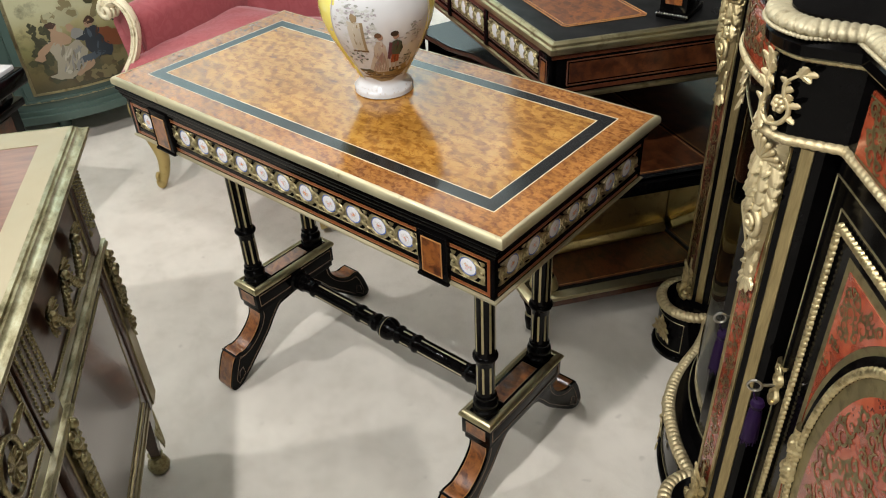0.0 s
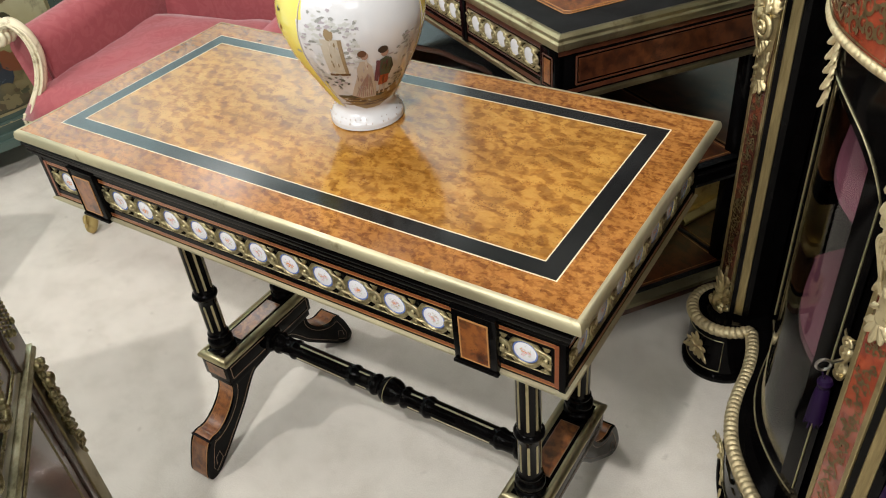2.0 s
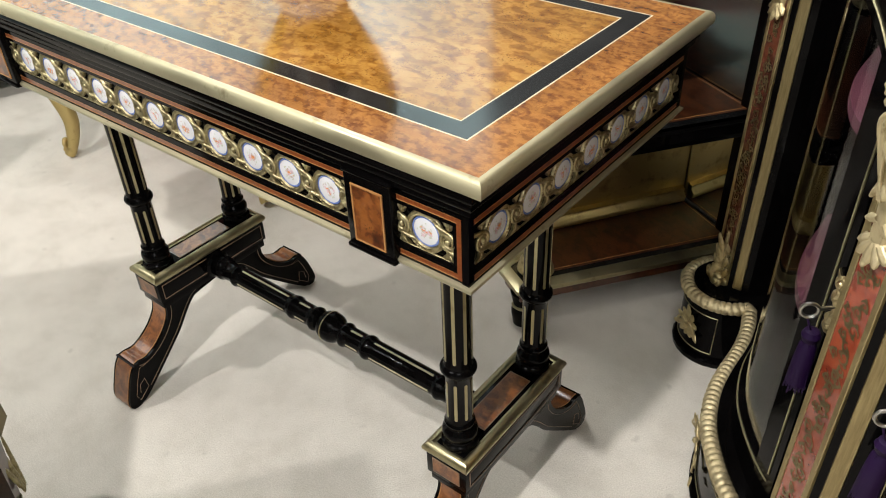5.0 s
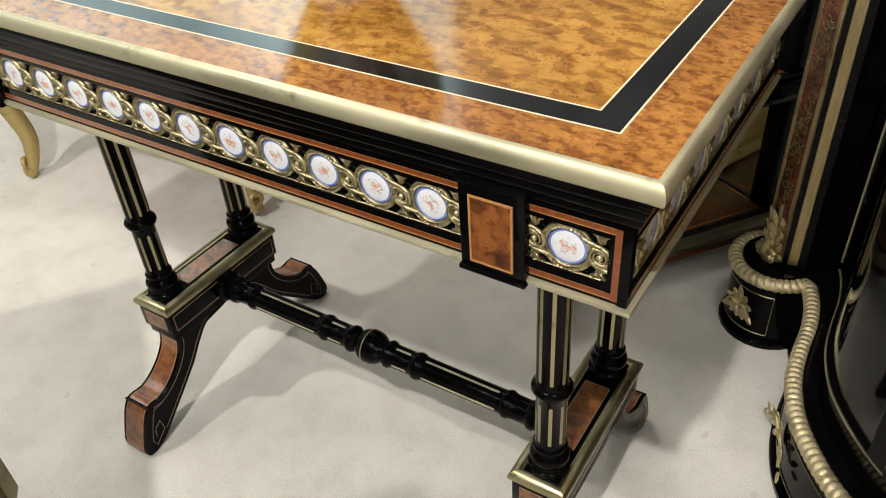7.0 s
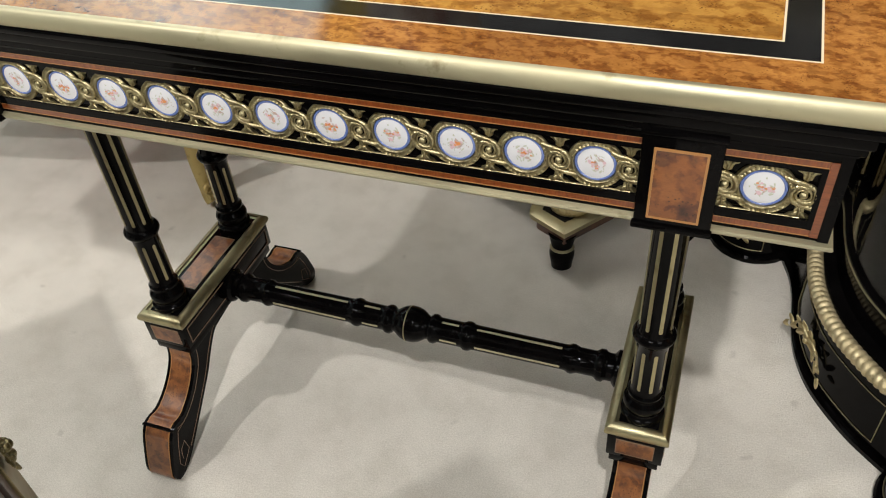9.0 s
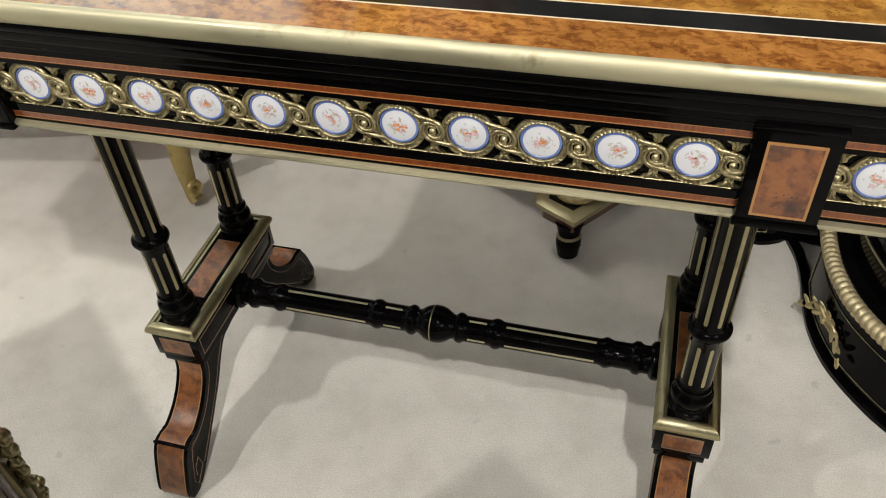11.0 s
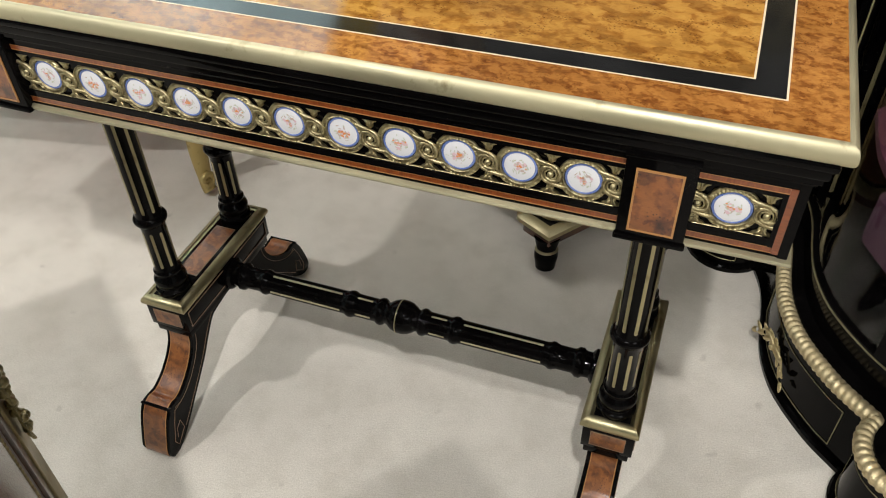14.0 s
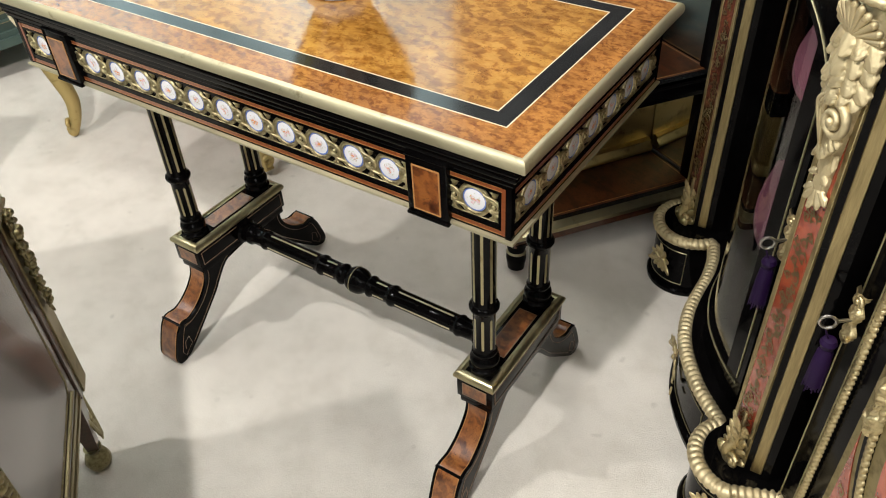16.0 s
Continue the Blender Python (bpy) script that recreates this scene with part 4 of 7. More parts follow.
    patch("painted_figure", [(0.008, 0.086), (0.019, 0.085), (0.021, 0.094), (0.0185, 0.104), (0.013, 0.107), (0.008, 0.105), (0.006, 0.096)], P["green"], 0.0011)
    patch("painted_figure", [(0.0185, 0.103), (0.0215, 0.094), (0.0195, 0.088), (0.0175, 0.090)], P["green_dark"], 0.0013)
    patch("painted_figure", [(0.0075, 0.075), (0.0185, 0.076), (0.0182, 0.086), (0.0080, 0.087)], P["scarlet"], 0.0012)
    patch("painted_figure", [(0.0120, 0.075), (0.0130, 0.075), (0.0135, 0.086), (0.0122, 0.086)], P["rust"], 0.0014)
    for x in (0.0085, 0.0145):
        patch("painted_figure", [(x, 0.064), (x + 0.0022, 0.064), (x + 0.0028, 0.076), (x, 0.076)], P["cream"], 0.0011)
    patch("painted_figure", blob(0.0120, 0.1115, 0.0032, 0.0040), P["flesh"], 0.0011)
    patch("painted_figure", blob(0.0105, 0.1150, 0.0042, 0.0036), P["dark"], 0.0013)
    patch("painted_figure", [(0.003, 0.082), (0.007, 0.080), (0.0085, 0.104), (0.0050, 0.105)], P["plum"], 0.0012)
    # folds, lights and trimmings in brush strokes
    for x0, x1, z0, z1, count, mats in ((-0.016, 0.002, 0.066, 0.098, 26, ("rose", "cream_light", "cream_dark", "lilac")), (0.008, 0.019, 0.088, 0.104, 14, ("green_dark", "moss", "plum")), (0.009, 0.018, 0.076, 0.085, 9, ("rust", "scarlet_light")), (-0.034, -0.021, 0.096, 0.128, 14, ("stone", "cream_light", "stone_pale")), (-0.010, 0.001, 0.098, 0.106, 6, ("rose", "cream_light"))):
        for i in range(count):
            q = rnd.random()
            cz = z0 + (z1 - z0) * q
            cx = rnd.uniform(x0 + 0.004 * q, x1 - 0.004 * q)
            patch("brush_stroke", blob(cx, cz, rnd.uniform(0.0003, 0.0007), rnd.uniform(0.0014, 0.0040), 8, 0.3, i), P[rnd.choice(mats)], 0.0015 + 0.00001 * i)
    # loose sprigs on the yellow fields and the foot
    rnd = random.Random(4)
    for i in range(46):
        cx = rnd.choice((-1, 1)) * (0.089 + rnd.uniform(-0.014, 0.014))
        patch("painted_sprig", blob(cx, rnd.uniform(0.066, 0.155), rnd.uniform(0.0008, 0.0026), rnd.uniform(0.0010, 0.0030), 9, 0.5, i + 200), P[rnd.choice(("plum", "leaf_dark", "leaf", "dark", "rust"))], 0.0004 + 0.00001 * i)
    return v


FACE = -41.0      # degrees: the way the painted side looks
GILT_VASE = paint_material("grey_line", (0.50, 0.44, 0.40), 0.3, 0.3)
VASE_GLAZE = material("vase_glaze", (0.575, 0.57, 0.575), 0.14, 0, 0.5, 0.05)
PAINTS = {k: material("pigment_" + k, tuple(0.52 * x for x in c), 0.3) for k, c in {
    "ochre": (0.50, 0.32, 0.10), "cream_dark": (0.56, 0.42, 0.32), "flesh": (0.62, 0.38, 0.28), "green_dark": (0.03, 0.05, 0.035), "rust": (0.28, 0.06, 0.02), "leaf_dark": (0.13, 0.15, 0.11), "stone_pale": (0.88, 0.78, 0.62), "earth": (0.36, 0.21, 0.06), "earth_dark": (0.20, 0.10, 0.03), "moss": (0.12, 0.10, 0.05), "stone": (0.50, 0.36, 0.20), "leaf": (0.50, 0.50, 0.46), "leaf_pale": (0.86, 0.86, 0.80), "lilac": (0.66, 0.58, 0.62), "cream_light": (1.0, 0.88, 0.74), "scarlet_light": (0.80, 0.24, 0.12),
    "cream": (0.84, 0.69, 0.54), "rose": (0.62, 0.36, 0.30), "brown": (0.20, 0.09, 0.05), "green": (0.09, 0.13, 0.09), "scarlet": (0.55, 0.09, 0.03), "dark": (0.05, 0.035, 0.03), "plum": (0.20, 0.05, 0.09)}.items()}
vase()


# ---- the boulle side cabinet ----
CAB = axes((0.733, 0.032), (0.459, -0.888))
DRUM = 0.072
DRUMS = (-0.594, 0.0, 0.66)


def cabinet_plan(grow=0.0, flat=0.052, n=14, radius=DRUM, set_back=0.0):
    """The serpentine front as (x, y), outward along -y: drum, bowed side, drum, flat door, drum."""
    pts = []
    bow = [(-0.545, 0.034), (-0.520, 0.031), (-0.478, 0.024), (-0.445, 0.014), (-0.413, 0.001), (-0.360, -0.026), (-0.309, -0.047), (-0.250, -0.059), (-0.200, -0.0585), (-0.141, -0.049), (-0.100, -0.036), (-0.068, -0.024)]
    bow = [(p.x, p.y - grow + set_back * 1.6) for p in spline(bow, 4)]
    flat_run = [(0.066 + 0.530 * i / 12, flat - 0.004 - grow + 0.2 * (0.530 * i / 12 - 0.034)) for i in range(13)]
    for k, c in enumerate(DRUMS):
        r = radius + grow
        a0 = 180 if k == 0 else 205
        a1 = 360 if k == 2 else (382 if k == 0 else 330)
        arc = [(c + r * math.cos(radians(a0 + (a1 - a0) * i / n)), set_back + (0.11 if k == 2 else 0.0) + r * math.sin(radians(a0 + (a1 - a0) * i / n))) for i in range(n + 1)]
        if k == 0:
            arc = [(c - r, 0.34)] + arc
        if k == 2:
            arc = arc + [(c + r, 0.34)]
        pts += arc
        if k == 0:
            lo, hi = arc[-1][0], DRUMS[1] - r * 0.93
            pts += [p for p in bow if lo + 0.004 < p[0] < hi]
        if k == 1:
            pts += [p for p in flat_run]
    return pts


def upper_plan(grow=0.0):
    return cabinet_plan(grow, radius=0.056, set_back=0.009)


def slab(bm, plan, z0, z1):
    prism(bm, plan, Matrix.Translation((0, 0, z0)), z1 - z0)
    return finish(bm)


def gadroon(bm, pts, r, pitch, depth=0.28, segs=10, lean=1.0, flat=0.85, wide=1.0):
    """Rope-like moulding along pts (3D), with slanting lobes."""
    fine = []
    for a, b in zip(pts, pts[1:]):
        a, b = Vector(a), Vector(b)
        k = max(1, int((b - a).length / (pitch / 6)))
        for i in range(k):
            fine.append(a.lerp(b, i / k))
    fine.append(Vector(pts[-1]))
    rows, s = [], 0.0
    for i, p in enumerate(fine):
        q0, q1 = fine[max(i - 1, 0)], fine[min(i + 1, len(fine) - 1)]
        if i:
            s += (p - fine[i - 1]).length
        d = (q1 - q0).normalized()
        u = d.cross(Vector((0, 0, 1))).normalized()
        v = u.cross(d)
        row = []
        for j in range(segs):
            a = math.tau * j / segs
            rr = r * (1 - depth * (0.5 + 0.5 * math.cos(math.tau * s / pitch + lean * math.sin(a))) ** 3)
            row.append(bm.verts.new(p + u * math.cos(a) * rr * wide + v * math.sin(a) * rr * flat))
        rows.append(row)
    for a, b in zip(rows, rows[1:]):
        for j in range(segs):
            bm.faces.new((a[j], a[(j + 1) % segs], b[(j + 1) % segs], b[j]))
    bm.faces.new(rows[0])
    bm.faces.new(rows[-1])
    return finish(bm)


def ribbon(bm, pts, width, place):
    """A flat strip of inlay along 2D pts; place maps (x, z) to 3D."""
    n = len(pts)
    rows = []
    for i, (x, z) in enumerate(pts):
        ax, az = pts[max(i - 1, 0)]
        bx, bz = pts[min(i + 1, n - 1)]
        dx, dz = bx - ax, bz - az
        ln = math.hypot(dx, dz) or 1
        s = i / (n - 1)
        w = width * (0.35 + 1.3 * math.sin(math.pi * min(1, s * 1.1 + 0.05)) ** 0.7) / 2
        rows.append((bm.verts.new(place(x - dz / ln * w, z + dx / ln * w)), bm.verts.new(place(x + dz / ln * w, z - dx / ln * w))))
    for a, b in zip(rows, rows[1:]):
        bm.faces.new((a[0], a[1], b[1], b[0]))


def arabesque(bm, inside, bounds, count, place, size, seed, width=0.0026):
    """Fill a field with scrolling brass tendrils and leaves."""
    rnd = random.Random(seed)
    x0, x1, z0, z1 = bounds
    made = []
    tries = 0
    while len(made) < count and tries < count * 40:
        tries += 1
        x, z = rnd.uniform(x0, x1), rnd.uniform(z0, z1)
        r = size * rnd.uniform(0.55, 1.15)
        if not all(inside(x + r * c, z + r * s) for c, s in ((1, 0), (-1, 0), (0, 1), (0, -1))):
            continue
        if any(math.hypot(x - a, z - b) < (r + c) * 0.72 for a, b, c in made):
            continue
        made.append((x, z, r))
        hand, start = rnd.choice((-1, 1)), rnd.uniform(0, 6.28)
        pts = [(x + a, z + b) for a, b in spiral(rnd.uniform(1.1, 1.5), r, r * 0.18, 22, start, hand)]
        ribbon(bm, pts, width, place)
        for k in (3, 8, 13):
            px, pz = pts[k]
            out = math.atan2(pz - z, px - x) + hand * 0.6
            leaf = [(px + math.cos(out + 0.5 * i * hand / 5) * r * 0.62 * i / 5, pz + math.sin(out + 0.5 * i * hand / 5) * r * 0.62 * i / 5) for i in range(6)]
            if all(inside(*q) for q in leaf):
                ribbon(bm, leaf, width * 1.5, place)
    return bm


DRUM_R, DRUM_C = 0.056, 0.009


def wrap(x, z, r):
    """A place on an upright cylinder of radius r, x along its skin from the front."""
    return Vector((r * math.sin(x / r), -r * math.cos(x / r), z))


def acanthus(bm, m, length, width, curl=0.3, lobes=4, thick=0.16):
    """One cast leaf from its root up local z, out towards local -y, tip curling away."""
    rows, cols = 6 * lobes, 12
    grid = []
    for i in range(rows + 1):
        v = i / rows
        row = []
        for j in range(cols + 1):
            u = 2 * j / cols - 1
            body = (math.sin(math.pi * min(1.0, 0.22 + 0.72 * v)) if v < 0.92 else 0.40 * (1 - v) / 0.08 + 0.02) ** 0.55
            cut = 1 - 0.24 * u * u * (0.5 + 0.5 * math.cos(math.tau * (lobes * v + 0.25 * abs(u))))
            x = u * width / 2 * body * cut
            h = curl * length * v * v + width * thick * (1 - u * u) * body + 0.022 * width * math.cos(3 * math.pi * u) * body
            z = length * (v - 0.20 * curl * v ** 3) - 0.10 * length * abs(u) * (1 - v)
            row.append(bm.verts.new(m @ Vector((x, -h, z))))
        grid.append(row)
    for a, b in zip(grid, grid[1:]):
        for j in range(cols):
            bm.faces.new((a[j], a[j + 1], b[j + 1], b[j]))
    return bm


def leaf_at(x, y, z, turn, lean=0.0, face=0.0):
    """A place for a leaf: turn in the wall's plane, lean outwards, face to the side, in degrees."""
    return Matrix.Translation((x, y, z)) @ Matrix.Rotation(radians(face), 4, "Z") @ Matrix.Rotation(radians(turn), 4, "Y") @ Matrix.Rotation(radians(lean), 4, "X")


def console_mount(bm, c, y0, seed):
    """Cast mount: shell fan, tiers of acanthus, a scrolled console, then a smooth tapering strap and leaf tip."""
    rnd = random.Random(seed)
    table = [(0.655, 0.0120, 0.008), (0.70, 0.0135, 0.010), (0.74, 0.0170, 0.013), (0.770, 0.0205, 0.019), (0.80, 0.0225, 0.022), (0.84, 0.0235, 0.024), (0.872, 0.026, 0.024), (0.892, 0.022, 0.012)]
    curve = spline([Vector(q) for q in table], 6)
    grid = []
    for q in curve:
        row = []
        for j in range(17):
            u = 2 * j / 16 - 1
            rim = 0.0016 if 0.62 < abs(u) < 0.86 and q.x < 0.765 else 0.0
            row.append(bm.verts.new((c + u * q.y, y0 + 0.002 - (q.z + rim) * max(0.0, 1 - abs(u) ** 3) ** 0.6, q.x)))
        grid.append(row)
    for a, b in zip(grid, grid[1:]):
        for j in range(16):
            bm.faces.new((a[j], a[j + 1], b[j + 1], b[j]))
    # shell fan under the moulding
    for k in range(-5, 6):
        a = radians(17 * k)
        root = Vector((c, y0 - 0.024, 0.858))
        tip = Vector((c + 0.034 * math.sin(a), y0 - 0.012 - 0.016 * math.cos(a), 0.862 + 0.030 * math.cos(a)))
        tube(bm, [root.lerp(tip, q / 5) for q in range(6)], lambda q: 0.0012 + 0.0034 * q ** 0.8, 8)
        ball(bm, tip, 0.0042, 8)
    # tiers of hanging leaves, tips turned out
    for z, reach, size in ((0.862, 0.021, 0.034), (0.843, 0.019, 0.032), (0.822, 0.018, 0.030), (0.803, 0.015, 0.026)):
        for k in (-2, -1, 0, 1, 2):
            x = reach * k / 2
            m = leaf_at(c + x, y0 - 0.020 + 0.0038 * abs(k), z + rnd.uniform(-0.004, 0.004), 180 - 13 * k + rnd.uniform(-9, 9), 6, 16 * k)
            acanthus(bm, m, size * rnd.uniform(0.80, 1.0), 0.026, rnd.uniform(0.12, 0.30), 3, 0.26)
    # scrolled console with bands sweeping into the strap
    eye = (c + 0.013, 0.768)
    pts = [(eye[0] + x, eye[1] + z) for x, z in spiral(1.6, 0.0200, 0.004, 34, radians(100), -1)]
    tube(bm, [(x, y0 - 0.020 - 0.006 * i / 34, z) for i, (x, z) in enumerate(pts)], lambda q: 0.0050 - 0.0016 * q, 8)
    ball(bm, (eye[0], y0 - 0.026, eye[1]), 0.0056, 10)
    for off in (0.0, 0.006, 0.012):
        arm = spline([(eye[0] - 0.002, y0 - 0.022, 0.790 + off), (eye[0] - 0.020 - off, y0 - 0.021, 0.780), (eye[0] - 0.024 - off * 0.5, y0 - 0.016, 0.750), (c - 0.008 + off * 0.4, y0 - 0.011, 0.708)], 7)
        tube(bm, arm, lambda q: 0.0036 * (1.1 - 0.75 * q), 8)
    for k in range(4):
        acanthus(bm, leaf_at(eye[0] + 0.003 - 0.003 * k, y0 - 0.016, 0.754 - 0.008 * k, 172 - 24 + 8 * k, 8, 20), 0.018 - 0.0018 * k, 0.014, 0.15, 2, 0.38)
    for k in (-1, 1):
        acanthus(bm, leaf_at(c + 0.014 * k, y0 - 0.006, 0.722, 180 - 14 * k, 4, 10 * k), 0.020, 0.010, 0.15, 2, 0.34)
    # leaf tip under the strap
    for k in range(-2, 3):
        acanthus(bm, leaf_at(c + 0.003 * k, y0 - 0.004, 0.668, 180 - 27 * k, 6, 8 * k), 0.027 - 0.004 * abs(k), 0.014, 0.15, 2, 0.34)
    for k in (-1, 1):
        acanthus(bm, leaf_at(c + 0.006 * k, y0 - 0.006, 0.690, 180 - 60 * k, 4, 10 * k), 0.013, 0.010, 0.3, 2, 0.34)
    return bm


def boulle_cabinet():
    t = thing("boulle_cabinet", CAB, "ebonised serpentine cabinet with red tortoiseshell, brass and gilt mounts", "cabinet")
    # plinth
    part("plinth", slab(bmesh.new(), cabinet_plan(0.0) + [(0.73, 0.36), (-0.66, 0.36)], 0.0, 0.128), EBONY, t, "black serpentine plinth")
    base = cabinet_plan(0.004)
    part("plinth_moulding", finish(moulding(bmesh.new(), base[1:-1], [(-0.03, 0.0), (0.004, 0.0), (0.005, 0.010), (0.002, 0.014), (-0.03, 0.016)])), EBONY, t)
    rope = [(x, y, 0.140) for x, y in cabinet_plan(-0.001)[1:-1]]
    part("plinth_gadroon", gadroon(bmesh.new(), rope, 0.0135, 0.0108, 0.22, 12, 2.0), ORMOLU_PALE, t, "gilt bronze gadrooned moulding")
    inner = cabinet_plan(-0.012)
    part("base_step", slab(bmesh.new(), inner + [(0.72, 0.35), (-0.645, 0.35)], 0.126, 0.150), EBONY, t)
    # brass lines on the plinth
    for xs, n in (((-0.400, -0.105), 18), ((0.10, 0.54), 3)):
        ln = bmesh.new()
        plan = [p for p in cabinet_plan(0.0012) if xs[0] <= p[0] <= xs[1] and p[1] < 0.06]
        for z in (0.028, 0.108):
            tube(ln, [(x, y, z) for x, y in plan], 0.0010, 5)
        for x, y in (plan[0], plan[-1]):
            tube(ln, [(x, y, 0.028), (x, y, 0.108)], 0.0010, 5)
        part("plinth_line", ln, BRASS_DULL, t, "thin brass inlaid line")
    for c in DRUMS[:2]:
        ln = bmesh.new()
        arc = [radians(-58 + 134 * i / 16) for i in range(17)]
        skin = [((DRUM + 0.0006) * math.sin(a) + c, -(DRUM + 0.0006) * math.cos(a)) for a in arc]
        for z in (0.026, 0.112):
            tube(ln, [(x, y, z) for x, y in skin], 0.0009, 5)
        for x, y in (skin[0], skin[-1]):
            tube(ln, [(x, y, 0.026), (x, y, 0.112)], 0.0009, 5)
        part("plinth_line", ln, BRASS_DULL, t, "thin brass inlaid line")
    # leaf mounts on the plinth
    for x, y, w, h, turn in ((-0.594, -DRUM, 0.080, 0.084, 30), (0.0, -DRUM, 0.070, 0.080, 40), (-0.270, -0.060, 0.130, 0.062, -6)):
        bm = bmesh.new()
        m = Matrix.Translation((x, 0, 0.066)) @ Matrix.Rotation(radians(turn), 4, "Z") @ Matrix.Translation((0, y + 0.002, 0))
        for turn_leaf, length in ((0, 0.60), (-24, 0.44), (26, 0.46), (-62, 0.40), (64, 0.42), (112, 0.52), (-112, 0.50), (142, 0.34), (-142, 0.34), (180, 0.30)):
            acanthus(bm, m @ leaf_at(0, 0, 0, turn_leaf, 2), h * length * (0.6 if w > 0.1 else 1.0 if abs(turn_leaf) < 70 else w / h), min(0.017, h * 0.27), 0.10, 3, 0.22)
        if w > 0.1:
            for s in (-1, 1):
                for k in range(6):
                    acanthus(bm, m @ leaf_at(s * (0.006 + 0.0105 * k), -0.001 - 0.0012 * k, 0.004 - 0.0010 * k * k, s * (90 + (46 if k % 2 else -40)), 4), 0.026 - 0.002 * k, 0.013, 0.12, 2, 0.25)
        for s in (-1, 1):
            tube(bm, [m @ Vector(q) for q in spline([(0, -0.004, 0.004), (s * w * 0.16, -0.006, 0.012), (s * w * 0.30, -0.005, 0.002), (s * w * 0.36, -0.004, -0.012)], 5)], lambda q: 0.0034 * (1.1 - 0.6 * q), 8)
        ball(bm, m @ Vector((0, -0.006, 0)), 0.006, 10)
        part("plinth_mount", finish(bm), ORMOLU, t, "gilt bronze leaf mount")
    # carcass behind the doors
    part("back_panel", one_box(-0.645, 0.70, 0.335, 0.36, 0.15, 1.0), EBONY, t)
    part("lining", one_box(-0.58, -0.03, 0.29, 0.334, 0.15, 0.93), MAROON, t, "dark maroon lining")
    part("partition", one_box(-0.02, 0.02, 0.02, 0.334, 0.15, 0.93), MAROON, t)
    part("side_panel", one_box(-0.645, -0.620, 0.0, 0.334, 0.15, 1.0), EBONY, t)
    for z in (0.40, 0.66):
        plan = [(x, y + 0.05) for x, y in cabinet_plan(-0.02) if -0.46 < x < -0.10 and y < 0.03] + [(-0.03, 0.288), (-0.515, 0.288)]
        part("shelf", slab(bmesh.new(), plan, z, z + 0.014), MAROON, t)
    # frieze, cornice and top
    part("frieze", slab(bmesh.new(), upper_plan(-0.002) + [(0.73, 0.36), (-0.66, 0.36)], 0.905, 1.008), EBONY, t, "black frieze")
    low = upper_plan(-0.002)[1:-1]
    ring_path = [(x, y, 0.904) for x, y in low]
    part("frieze_moulding", gadroon(bmesh.new(), ring_path, 0.0078, 0.0105, 0.14, 12, 1.6), ORMOLU_PALE, t, "gilt bronze egg moulding")
    upper = [(x, y, 1.006) for x, y in upper_plan(0.000)[1:-1]]
    part("bead_moulding", gadroon(bmesh.new(), upper, 0.0038, 0.0058, 0.30, 8, 2.2), ORMOLU, t, "fine gilt bead")
    corn = [(-0.04, 1.009), (0.006, 1.009), (0.012, 1.013), (0.014, 1.026), (0.008, 1.034), (-0.04, 1.034)]
    part("cornice", finish(moulding(bmesh.new(), upper_plan(0.0)[1:-1], corn)), EBONY, t, "black cornice")
    edge = [(x, y, 1.043) for x, y in upper_plan(0.001)[1:-1]]
    part("cornice_gadroon", gadroon(bmesh.new(), edge, 0.0126, 0.0096, 0.16, 18, 0.5, 0.78, 1.35), ORMOLU_CREAM, t, "broad gilt bronze gadrooned edge")
    part("cornice_bead", gadroon(bmesh.new(), [(x, y, 1.036) for x, y in upper_plan(0.017)[1:-1]], 0.0030, 0.0048, 0.40, 8, 0.3), ORMOLU_CREAM, t, "fine gilt bead")
    part("top", slab(bmesh.new(), upper_plan(-0.010) + [(0.72, 0.35), (-0.645, 0.35)], 1.026, 1.053), EBONY, t, "polished black top")
    # columns on the drums
    octo = [(-0.052, 0.06), (-0.052, 0.012), (-0.025, -0.016), (0.025, -0.016), (0.052, 0.012), (0.052, 0.06)]
    D = 0.044      # the pilasters stand back from the drums
    for c in DRUMS:
        col = part("pilaster", finish(prism(bmesh.new(), [(c + x, y) for x, y in octo], Matrix.Translation((0, 0, 0.148)), 0.750)), EBONY, t, "canted black pilaster")
        part("boulle_strip", one_box(c - 0.018, c + 0.018, -0.0612 + D, -0.058 + D, 0.22, 0.80), TORTOISE if c > -0.2 else TORTOISE_DARK, col, "red tortoiseshell strip with brass scrolls")
        bm = bmesh.new()
        arabesque(bm, lambda x, z: abs(x - c) < 0.017 and 0.225 < z < 0.80, (c - 0.017, c + 0.017, 0.225, 0.80), 60, lambda x, z: (x, -0.0620 + D, z), 0.0085, int(c * 10) + 20, 0.0020)
        part("scroll_inlay", bm, BOULLE_BRASS, col, "brass scroll inlay")
        for s in (-1, 1):
            part("brass_edge", one_box(c + s * 0.0225 - 0.0040, c + s * 0.0225 + 0.0040, -0.0622 + D, -0.058 + D, 0.16, 0.885, 0.0006, 1), PILASTER_BRASS, col)
            b = part("brass_flute", one_box(-0.0085, 0.0085, -0.0016, 0.002, 0.16, 0.888, 0.001, 1), FLUTE_BRASS, col, "broad brass strip")
            b.matrix_local = Matrix.Translation((c + s * 0.0385, -0.0025, 0)) @ Matrix.Rotation(s * radians(46), 4, "Z")
        bm = console_mount(bmesh.new(), c, -0.0615 + D, 50 + int(c * 10))
        part("leaf_mount", finish(bm), ORMOLU if c < -0.2 else ORMOLU_PALE, col, "tall gilt bronze console and leaf mount")
        bm = bmesh.new()
        yf = -0.058 + D
